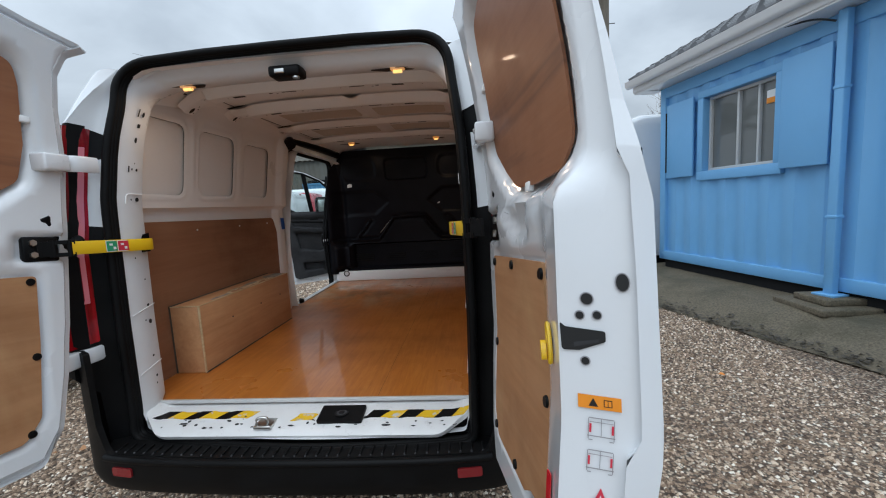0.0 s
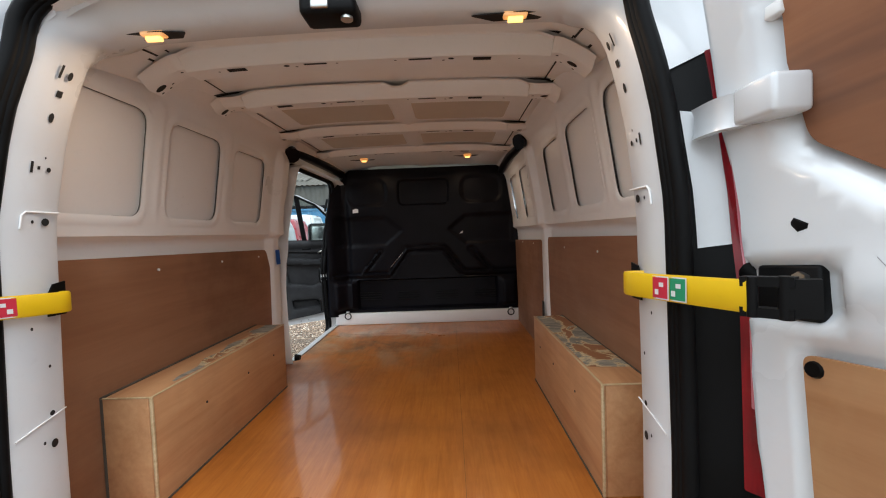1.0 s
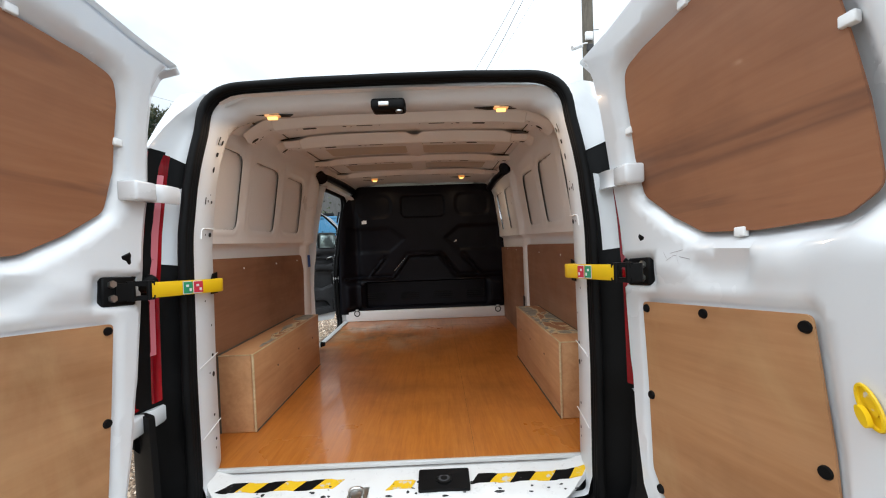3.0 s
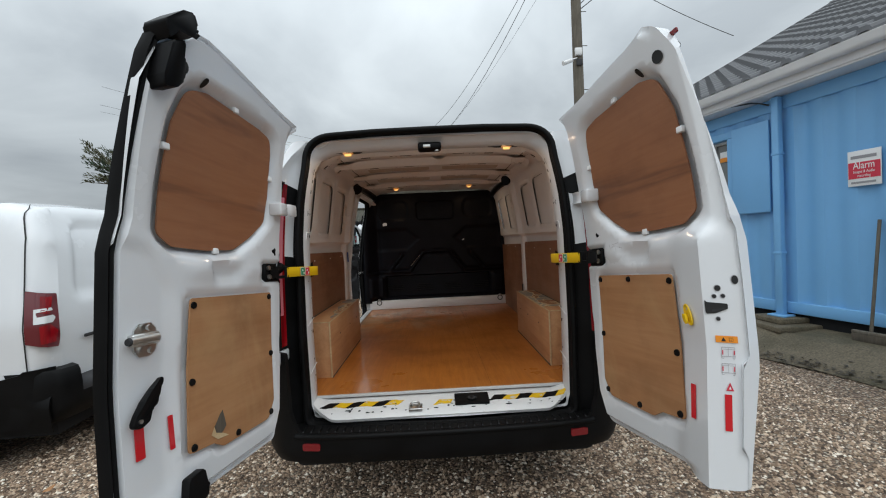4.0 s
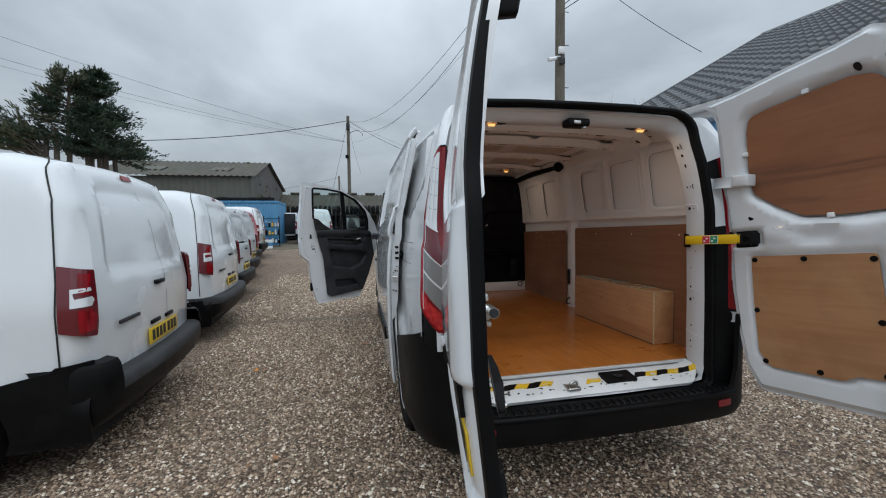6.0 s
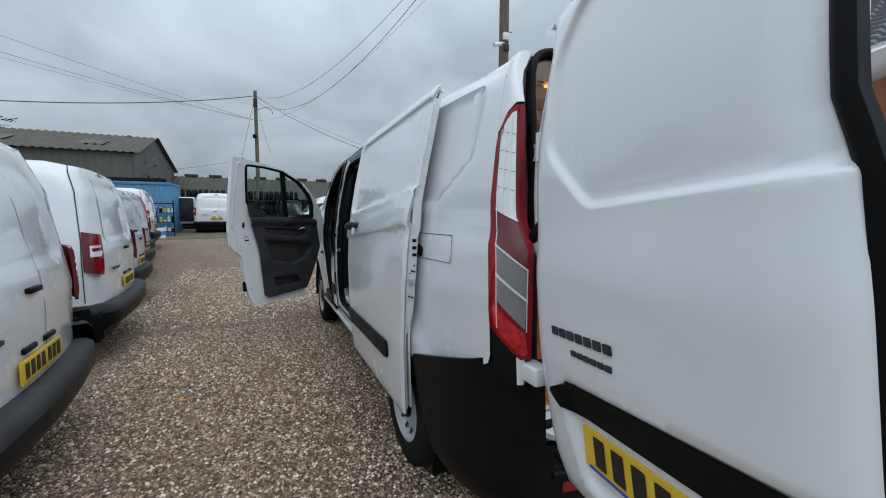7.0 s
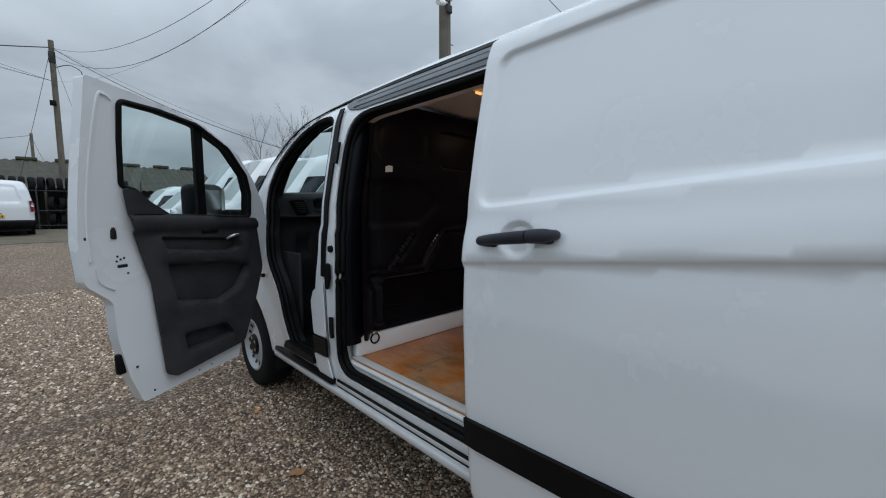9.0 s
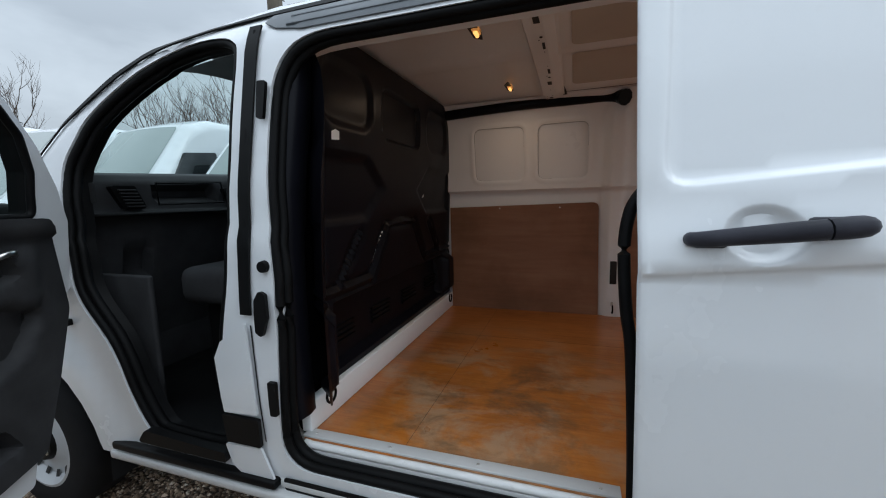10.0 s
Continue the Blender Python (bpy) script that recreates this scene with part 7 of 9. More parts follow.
for u, z, r in ((0.022, 1.115, 0.0055), (0.012, 1.105, 0.003), (0.033, 1.112, 0.004), (0.014, 0.995, 0.005), (0.028, 0.990, 0.005), (0.030, 1.14, 0.004)):
    xx, yy = -(float(half(z)) + OFF - 0.026 - u), float(rear_edge(z)) + 0.019
    part("flange_hole", cyl((xx, yy, z), (xx, yy - 0.004, z), r, None, 10), HOLE, ret)
part("flange_clip", box(-(float(half(1.065)) + OFF - 0.056), -(float(half(1.065)) + OFF - 0.040), 0.640, 0.652, 1.055, 1.078, 0.003), CHROME, ret)
part("runner_bracket", box(-0.992, -0.955, 0.644, 0.676, 1.180, 1.262, 0.008), BLACKP, sdoor, "black runner hinge bracket")
for z in (1.19, 1.222, 1.255):
    part("runner_roller", cyl((-0.972, 0.650, z - 0.007), (-0.972, 0.650, z + 0.007), 0.013, None, 14), BLACKP, sdoor)
arm = part("runner_arm", sweep(smooth_path([(-0.972, 0.664, 1.222), (-0.958, 0.656, 1.232), (-0.948, 0.646, 1.222), (-0.943, 0.640, 1.202)], 5), [(-0.006, -0.012), (0.006, -0.012), (0.006, 0.012), (-0.006, 0.012)]), BLACKP, sdoor, "black sliding runner arm")
part("track_slot", sheet(rrect(0.632, 0.80, 1.182, 1.222, 0.004), lambda P: side_map(-1)(P) + np.array([-0.003, 0, 0]), [], 0.05), HOLE, van)
cap_o, cap_i = rrect(0.365, 1.70, 1.175, 1.29, 0.02), rrect(0.368, 1.70, 1.178, 1.287, 0.018)
part("track_cover_gap", sheet(cap_o, lambda P: side_map(-1)(P) + np.array([-0.0025, 0, 0]), [cap_i], 0.05), HOLE, van)
gut = [(4.10, 1.53), (3.91, 1.695), (3.62, 1.842), (3.49, 1.905), (3.37, 1.948), (3.2, 1.985), (3.0, 1.996), (2.6, 2.003), (1.80, 2.005)]
part("roof_gutter", sheet([(y, z + 0.012) for y, z in gut] + [(y - 0.004, z - 0.010) for y, z in gut[::-1]], lambda P: side_map(-1)(P) + np.array([-0.004, 0, 0]), [], 0.05, 0.006), RUBBER, van, "black roof gutter seal")
part("upper_rail", sheet([(1.78, 1.896), (2.80, 1.898), (2.90, 1.915), (2.955, 1.945), (2.955, 1.985), (1.78, 1.993)], lambda P: side_map(-1)(P) + np.array([-0.003, 0, 0]), [], 0.04, 0.004), RAIL, van, "dark grey door runner rail")
for za, zb2 in ((1.925, 1.922), (1.958, 1.956)):
    part("rail_ridge", tube([side_map(-1)(np.array([(y, za + (zb2 - za) * (y - 1.8))]))[0] + np.array([-0.005, 0, 0]) for y in np.linspace(1.80, 2.86, 12)], 0.005, 6), RAIL, van)

# ---- passenger door, swung out ----
fd = new("passenger_door")
fd.parent = van
fd["label"] = "open white passenger door with dark grey trim"
_a = radians(64)
fd.matrix_local = Matrix(((-math.sin(_a), math.cos(_a), 0, -0.925), (-math.cos(_a), -math.sin(_a), 0, 3.905), (0, 0, 1, 0), (0, 0, 0, 1)))
# local x runs from hinge to free edge, local y towards the cab side, z up
FD_O = rounded([(0.11, 1.02, 0.08), (0.21, 0.78, 0.1), (0.285, 0.60), (0.33, 0.465, 0.02), (0.65, 0.452), (0.905, 0.432, 0.02), (0.955, 0.58), (0.99, 0.785), (0.998, 0.962, 0.06), (1.10, 1.055, 0.06), (1.118, 1.25), (1.118, 1.56), (1.108, 1.945, 0.012), (0.978, 1.928), (0.751, 1.897, 0.1), (0.564, 1.848, 0.1), (0.325, 1.724, 0.1), (0.19, 1.582, 0.08), (0.10, 1.45, 0.05), (0.05, 1.33), (0.045, 1.10, 0.05)], 5)
FD_W = rounded([(0.20, 1.350, 0.03), (0.72, 1.362, 0.04), (0.83, 1.430, 0.03), (0.895, 1.487, 0.03), (0.955, 1.503, 0.03), (0.972, 1.70), (0.980, 1.874, 0.025), (0.80, 1.868, 0.1), (0.608, 1.842, 0.12), (0.405, 1.748, 0.1), (0.262, 1.608, 0.06), (0.215, 1.50, 0.05)], 5)
FD_T = rounded([(0.30, 0.56, 0.05), (0.745, 0.508, 0.04), (0.798, 0.535, 0.04), (0.809, 0.727), (0.837, 1.03), (0.92, 1.318), (0.962, 1.500, 0.02), (0.90, 1.487, 0.02), (0.83, 1.427, 0.03), (0.72, 1.358, 0.03), (0.19, 1.346, 0.03), (0.160, 1.28, 0.03), (0.115, 1.02, 0.1), (0.205, 0.76, 0.1)], 5)


def fd_map(k):
    def f(P):
        z = P[:, 1]
        w = np.interp(z, [0.3, 0.45, 0.75, 1.05, 1.27, 1.42, 1.60, 1.86, 2.0], [0.03, 0.012, 0.0, 0.0, 0.01, 0.03, 0.065, 0.115, 0.14])
        return np.c_[P[:, 0], w + k, z]
    return f


part("inner_panel", sheet(FD_O, fd_map(0.065), [FD_W, inset(FD_T, -0.02)], 0.04), WHITE, fd)
part("outer_panel", sheet(FD_O, lambda P: fd_map(0.0)(P), [FD_W], 0.05), WHITE, fd)
lp = np.array(resample(FD_O, 0.05))
part("door_edge", loft([fd_map(0.065)(lp).tolist(), fd_map(0.0)(lp).tolist()]), WHITE, fd)
lp = np.array(resample(FD_W, 0.05))
part("window_reveal", loft([fd_map(0.067)(lp).tolist(), fd_map(0.0)(lp).tolist()]), RUBBER, fd)
part("window_seal", tube(fd_map(0.068)(lp).tolist(), 0.012, 8, True, up=(0, 1, 0)), RUBBER, fd)
gl = part("window_pane", sheet(FD_W, fd_map(0.03), [], 0.1), GLASS, fd, "clear side window")
gl.visible_shadow = False
part("quarter_bar", sweep(fd_map(0.05)(np.array([(0.527, 1.352), (0.550, 1.5), (0.577, 1.68), (0.600, 1.838)])).tolist(), [(-.011, -.03), (.011, -.03), (.011, .02), (-.011, .02)], up=(1, 0, 0)), BLACKP, fd)


BIN = rounded([(0.345, 0.618, 0.03), (0.672, 0.600, 0.04), (0.700, 0.732, 0.04), (0.405, 0.718, 0.05)], 4)
ARM = rounded([(0.798, 1.262, 0.02), (0.33, 1.230, 0.03), (0.290, 1.165, 0.03), (0.394, 1.134, 0.03), (0.756, 1.175, 0.02)], 4)
POCK = rounded([(0.758, 1.122, 0.02), (0.36, 1.095, 0.08), (0.203, 1.045, 0.05), (0.300, 0.90, 0.08), (0.449, 0.838, 0.06), (0.707, 0.887, 0.04)], 4)


def trim_map(P):
    x, z = P[:, 0], P[:, 1]
    y = fd_map(0.085)(P)[:, 1]
    y = y + 0.020 * sstep(z, 1.285, 1.30) * sstep(z, 1.365, 1.345)
    y = y + 0.018 * sstep(-signed(P, rounded([(0.24, 1.01, 0.05), (0.79, 1.12, 0.05), (0.83, 1.27, 0.04), (0.22, 1.25, 0.04)])), -0.02, 0.05)
    y = y - 0.040 * sstep(-signed(P, POCK), -0.006, 0.018)
    y = y - 0.055 * sstep(-signed(P, BIN), -0.005, 0.010)
    y = y - 0.034 * sstep(-signed(P, ARM), -0.006, 0.015)
    spk = np.hypot(x - 0.25, z - 1.03)
    y = y + 0.006 * np.exp(-((spk - 0.065) / 0.006) ** 2)
    return np.c_[x, y, z]


part("door_trim", sheet(FD_T, trim_map, [], 0.018, 0.012, lines=edge_lines(BIN, 0.004, -0.009) + edge_lines(ARM, 0.005, -0.012) + edge_lines(POCK, 0.005, -0.015)), TRIM, fd, "dark grey moulded door trim")
# near-black sheets put the shade inside the three trim recesses into colour
part("bin_shade", sheet(inset(BIN, -0.006), lambda P: trim_map(P) + np.array([0, 0.003, 0]), [], 0.02, lines=edge_lines(BIN, -0.009)), HOLE, fd, "open door bin, its inside painted near-black")
part("armrest_shade", sheet(inset(ARM, -0.006), lambda P: trim_map(P) + np.array([0, 0.003, 0]), [], 0.02, lines=edge_lines(ARM, -0.012)), BLACKP, fd)
part("pocket_shade", sheet(inset(POCK, -0.010), lambda P: trim_map(P) + np.array([0, 0.003, 0]), [], 0.02, lines=edge_lines(POCK, -0.015)), BUMP, fd)
part("trim_ledge", sheet(rounded([(0.90, 1.318, 0.01), (0.905, 1.352, 0.01), (0.72, 1.353), (0.20, 1.341, 0.01), (0.20, 1.303, 0.01)]), lambda P: trim_map(P) + np.array([0, 0.004, 0]), [], 0.04, 0.003), BLACKP, fd)
part("trim_sail", sheet(rounded([(0.915, 1.36, 0.01), (0.952, 1.49, 0.015), (0.90, 1.475, 0.02), (0.83, 1.415, 0.02), (0.76, 1.362, 0.01)]), lambda P: trim_map(P) + np.array([0, 0.006, 0]), [], 0.03, 0.005), BLACKP, fd)
part("red_lamp", box(0.728, 0.772, 0.078, 0.094, 0.866, 0.890, 0.005), RED, fd, "red courtesy lamp")
ih = part("release_lever", tube(smooth_path([(0.31, 0.10, 1.225), (0.33, 0.128, 1.245), (0.37, 0.128, 1.24), (0.39, 0.10, 1.225)], 4), 0.009, 8), CHROME, fd)
part("switch_pack", box(0.46, 0.56, 0.108, 0.122, 1.265, 1.285, 0.005), BLACKP, fd)
part("flange_bead", sweep(smooth_path(fd_map(0.066)(np.array([(1.075, 1.16), (1.085, 1.35), (1.082, 1.60), (1.062, 1.86), (1.035, 1.885), (1.010, 1.87)])).tolist(), 5), circle(0.007, 6), up=(0, 1, 0)), WHITE, fd)
part("flange_bead", sweep(smooth_path(fd_map(0.066)(np.array([(1.055, 1.13), (1.04, 1.06), (0.985, 1.02)])).tolist(), 5), circle(0.007, 6), up=(0, 1, 0)), WHITE, fd)
for x, z, w, h in ((0.982, 1.294, .012, .036), (0.948, 1.128, .022, .008), (1.090, 1.265, .007, .007), (0.968, 1.175, .005, .005), (0.955, 1.160, .005, .005), (0.972, 1.152, .005, .005), (0.940, 1.165, .005, .005), (0.925, 1.09, .005, .005), (0.92, 0.62, .006, .006), (0.85, 0.47, .005, .005), (0.60, 0.48, .004, .004), (0.52, 0.485, .004, .004)):
    wl = float(fd_map(0.0)(np.array([(x, z)]))[0, 1])
    part("edge_slot", box(x - w, x + w, wl + 0.062, wl + 0.0675, z - h, z + h, min(w, h) * 0.5), HOLE, fd)
part("door_latch", box(0.955, 0.992, 0.02, 0.055, 0.60, 0.70, 0.008), BLACKP, fd)
# mirror on the far face of the door
mr = part("door_mirror", box(0.22, 0.46, -0.20, -0.08, 1.30, 1.56, 0.045, seg=3), BLACKP, fd, "black door mirror housing")
part("mirror_glass", box(0.245, 0.435, -0.083, -0.076, 1.325, 1.535, 0.02), CHROME, mr)
part("mirror_arm", box(0.14, 0.26, -0.12, 0.0, 1.32, 1.40, 0.02), BLACKP, mr)
for z in (0.72, 1.16):
    h = part("door_hinge", box(-0.945, -0.885, 3.86, 3.93, z - 0.03, z + 0.03, 0.008), WHITE, van, "white painted door hinge")
part("door_check", box(-0.97, -0.88, 3.84, 3.865, 0.93, 0.955, 0.004), BLACKP, van)

# ---- cab ----
DZ = [0.72, 0.90, 1.10, 1.30, 1.335, 1.345, 1.36, 1.48, 1.515, 1.53, 1.38, 1.26]
DY = [4.06, 4.02, 3.97, 3.93, 3.90, 3.88, 3.92, 3.93, 3.96, 4.04, 4.30, 4.50]


def dash_map(P):
    x, s = P[:, 0], P[:, 1] * (len(DZ) - 1)
    i = np.arange(len(DZ))
    y, z = np.interp(s, i, DY), np.interp(s, i, DZ)
    y = y - 0.10 * sstep(np.abs(x - 0.42), 0.32, 0.15) * sstep(z, 1.2, 1.4)
    z = z + 0.04 * (x + 0.75) * sstep(z, 1.40, 1.5) * (x < 0.2) + 0.05 * sstep(np.abs(x - 0.42), 0.30, 0.15) * sstep(z, 1.42, 1.5)
    y = y + 0.06 * sstep(-signed(np.c_[x, z], rounded([(-0.515, 1.40, 0.02), (-0.165, 1.405, 0.02), (-0.185, 1.488, 0.02), (-0.52, 1.475, 0.02)])), -0.006, 0.012)
    y = y + 0.05 * sstep(-signed(np.c_[x, z], rounded([(-0.66, 1.03, 0.03), (-0.54, 1.03, 0.03), (-0.53, 1.21, 0.02), (-0.66, 1.19, 0.02)])), -0.006, 0.012)
    return np.c_[x, y, z]


part("dashboard", sheet([(-0.82, 0.0), (0.84, 0.0), (0.84, 1.0), (-0.82, 1.0)], dash_map, [], 0.02), TRIM, van, "dark grey moulded dashboard")
for x in (-0.635, -0.06):
    v0 = part("air_vent", prism(rounded([(-0.090, 0.092, 0.012), (0.015, 0.094, 0.012), (0.062, -0.008, 0.012), (-0.040, -0.012, 0.012)], 3), lambda u, v: (x + u, 3.945, 1.377 + v), lambda u, v: (x + u, 3.900, 1.377 + v)), BLACKP, van, "slatted black air vent")
    for j in range(6):
        part("slat", box(x - 0.028 - j * .0062, x + 0.044 - j * .0062, 3.888, 3.901, 1.375 + j * .0145, 1.3815 + j * .0145, 0.002), TRIM, v0)
part("dash_edge", tube([(-0.53, 3.885, 1.385), (-0.16, 3.885, 1.392), (-0.175, 3.885, 1.500), (-0.535, 3.885, 1.485)], 0.006, 6, True), BLACKP, van)
part("pillar_grille", sheet(rrect(3.80, 3.83, 1.395, 1.475, 0.008), lambda P: np.c_[np.full(len(P), -0.835), P[:, 0], P[:, 1]], [], 0.03, 0.004), HOLE, van)
part("dash_ledge", box(-0.83, -0.06, 3.855, 3.93, 1.334, 1.352, 0.008), BLACKP, van)
part("pillar_lining", sweep([(-0.80, 3.99, 1.33), (-0.79, 3.97, 1.50), (-0.76, 3.86, 1.69), (-0.72, 3.70, 1.85), (-0.70, 3.50, 1.94), (-0.70, 3.0, 1.96)], [(-0.025, -0.015), (0.025, -0.025), (0.025, 0.015), (-0.025, 0.025)], up=(1, 0, 0)), TRIM, van, "dark cab pillar lining")
part("pillar_lining", sweep([(0.80, 3.99, 1.33), (0.79, 3.97, 1.50), (0.76, 3.86, 1.69), (0.72, 3.70, 1.85), (0.70, 3.50, 1.94), (0.70, 3.0, 1.96)], [(-0.025, -0.015), (0.025, -0.025), (0.025, 0.015), (-0.025, 0.025)], up=(1, 0, 0)), GREYP, van)
part("cab_floor", box(-0.86, 0.84, 2.95, 4.08, 0.49, 0.53, 0.01), RUBBER, van)
part("footwell", box(-0.78, 0.78, 4.06, 4.10, 0.50, 1.20, 0.01), TRIM, van)
part("footwell_side", box(-0.80, -0.775, 3.62, 4.08, 0.50, 1.10, 0.01), TRIM, van)
part("cab_headliner", sheet([(-0.70, 2.95), (0.70, 2.95), (0.66, 3.52), (-0.66, 3.52)], lambda P: np.c_[P[:, 0], P[:, 1], 1.965 - 0.02 * sstep(P[:, 1], 3.2, 3.6) - 0.05 * (P[:, 0] / 0.7) ** 4], [], 0.1), GREYP, van)
st = part("bench_seat", box(-0.62, 0.12, 3.16, 3.71, 0.93, 1.10, 0.05, seg=3), SEATF, van, "dark grey fabric passenger bench")
part("seat_base", box(-0.56, 0.10, 3.20, 3.62, 0.53, 0.935, 0.02), BLACKP, st)
part("backrest", move(box(-0.62, 0.12, -0.06, 0.06, 0.0, 0.62, 0.05, seg=3), pose(0, 3.18, 1.05, 10)), SEATF, st)
part("driver_seat", box(0.22, 0.70, 3.16, 3.68, 0.93, 1.10, 0.05, seg=3), SEATF, van)
part("driver_backrest", move(box(0.22, 0.70, -0.06, 0.06, 0.0, 0.62, 0.05, seg=3), pose(0, 3.18, 1.05, 10)), SEATF, van)
part("steering_wheel", move(tube([(0.19 * math.cos(a * .3142), 0.19 * math.sin(a * .3142), 0) for a in range(20)], 0.015, 8, True), pose(0.45, 3.66, 1.36, 65)), BLACKP, van)
for sx in (-1, 1):
    part("head_lamp", sheet(rounded([(4.72, 0.80, 0.03), (5.02, 0.78, 0.03), (4.98, 0.93, 0.03), (4.75, 1.02, 0.03)]), lambda P: side_map(sx)(P) + np.array([sx * 0.008, 0, 0]), [], 0.06, 0.01), CLEAR, van)


# ---- parked vans ----
def parked_van(name, label, m, paint, W, H, L, style, bumper_mat=BLACKP, alloy=False, glass=False, group="vans parked along the lane", front=False, axle=0.22):
    """A parked van: local y runs forward from the tail, which stands at y = 0."""
    v = thing(name, label, "van", m, group)
    hw = W / 2
    R = 0.32
    belt = H * 0.52
    top = [(0.015, belt * 0.55), (0.0, belt), (0.07, H * 0.84), (0.16, H - 0.05), (0.40, H), (L * 0.55, H), (L * 0.66, H - 0.07), (L * 0.83, H * 0.60), (L * 0.95, H * 0.52), (L * 0.99, H * 0.36), (L, 0.35)]
    if front:
        top = [(0.015, belt * 0.55), (0.0, belt), (0.07, H * 0.84), (0.12, H - 0.06), (0.30, H), (L * 0.66, H), (L * 0.74, H - 0.14), (L * 0.90, H * 0.53), (L * 0.965, H * 0.45), (L * 0.99, H * 0.33), (L, 0.35)]
    rw, fw = L * axle, L * 0.82

    def halfw(z):
        return np.interp(z, [0.2, 0.5, belt, H * 0.6, H * 0.86, H], [hw - 0.05, hw - 0.01, hw, hw - 0.02, hw - 0.11, hw - 0.18])

    pan = rounded([(0.62, belt + 0.08, 0.22), (L * 0.55, belt + 0.02, 0.1), (L * 0.55, H * 0.90, 0.1), (0.50, H * 0.89, 0.16)])

    def sm(sx, k=0.0):
        def f(P):
            y, z = P[:, 0], P[:, 1]
            d = poly_dist(P, top, closed=False)
            r = 0.14
            q = np.clip(r - d, 0, r)
            x = halfw(z) - (r - np.sqrt(np.maximum(r * r - q * q, 0))) + k
            x = x - 0.10 * sstep(y, L * 0.8, L) ** 2
            x = x - 0.022 * sstep(-signed(P, pan), -0.008, 0.020)
            for yc in (rw, fw):
                x = x + 0.015 * sstep(np.hypot(y - yc, z - R), 0.55, 0.42) * (z < 0.9)
            return np.c_[sx * x, y, z]
        return f

    o = top + [(L - 0.05, 0.22)] + arch_pts(fw, 0.39, 0.22, 10, R)[::-1] + arch_pts(rw, 0.39, 0.24, 10, R)[::-1] + [(0.05, 0.26)]
    cwin = rounded([(L * 0.67, H * 0.55, 0.03), (L * 0.845, H * 0.54, 0.05), (L * 0.775, H * 0.78, 0.08), (L * 0.67, H * 0.80, 0.04)]) if front else rounded([(L * 0.60, belt + 0.06, 0.03), (L * 0.795, belt + 0.05, 0.04), (L * 0.67, H - 0.17, 0.1), (L * 0.60, H - 0.15, 0.04)])
    for sx in (-1, 1):
        part("body_side", sheet(o, sm(sx), [], 0.085 if style == "plain" else 0.06, lines=edge_lines(pan, 0.008, -0.020) + [([(y, z - q) for y, z in top[2:7]], False) for q in (0.01, 0.04, 0.09)]), paint, v)
        part("side_window", sheet(cwin, sm(sx, 0.004), [], 0.1), TINT, v)
        part("sill_cladding", sheet([(rw + 0.43, 0.20), (fw - 0.43, 0.20), (fw - 0.43, 0.33), (rw + 0.43, 0.33)], sm(sx, 0.008), [], 0.2), BLACKP, v)
        part("tail_cladding", sheet([(0.0, 0.24)] + [(rw - math.sqrt(0.39 ** 2 - (z - R) ** 2), z) for z in ((0.24, 0.30, 0.36, 0.42, 0.48, 0.54, 0.585) if style == "tall_bumper" else (0.24, 0.30, 0.36, 0.42, 0.47))] + ([(0.15, 0.645), (0.13, 0.665), (0.0, 0.67)] if style == "tall_bumper" else [(0.0, 0.54)]), sm(sx, 0.016), [], 0.06, 0.01, flip=sx > 0), BLACKP, v)
    tl = np.array(top)
    cum = np.r_[0, np.cumsum(np.hypot(*np.diff(tl, axis=0).T))]

    tpan = rounded([(cum[1] + 0.16, -0.84, 0.12), (cum[2] + 0.13, -0.80, 0.15), (cum[2] + 0.13, 0.80, 0.15), (cum[1] + 0.16, 0.84, 0.12)])

    def tm(k=0.0):
        def f(P):
            s, t = P[:, 0], P[:, 1]
            y, z = np.interp(s, cum, tl[:, 0]), np.interp(s, cum, tl[:, 1])
            w = halfw(z) - 0.14 - 0.10 * sstep(y, L * 0.8, L) ** 2
            crown = 0.03 * (1 - t * t) * np.clip((z - 1.0), 0, 1)
            back = -0.055 * (1 - t * t) * sstep(s, cum[3], cum[2] * 0.8)
            q = np.c_[t * w, y + back, z + crown]
            q[:, 1] -= k * (s < cum[3])
            q[:, 2] += k * (s >= cum[3])
            if style != "plain":
                q[:, 1] += 0.022 * sstep(-signed(P, tpan), -0.012, 0.022)
            return q
        return f

    part("roof_and_tail", sheet([(0, -1), (cum[-1], -1), (cum[-1], 1), (0, 1)], tm(), [], 0.09 if style == "plain" else 0.07, lines=[] if style == "plain" else edge_lines(tpan, 0.012, -0.022)), paint, v)
    part("wind_screen", sheet(rrect(cum[6] + 0.05, cum[7] - 0.03, -0.92, 0.92, 0.08), tm(0.006), [], 0.12), SCREEN if front else TINT, v)
    # tail doors: seam, handle, lamps, plate, bumper, brake lamp
    seam = 0.12 if style != "plain" else 0.0
    part("door_seam", sheet([(0.0, seam - 0.004), (cum[3], seam - 0.004), (cum[3], seam + 0.004), (0.0, seam + 0.004)], tm(0.003), [], 0.2), HOLE, v)
    zb = lambda z: float(np.interp(z, tl[:4, 1], cum[:4]))
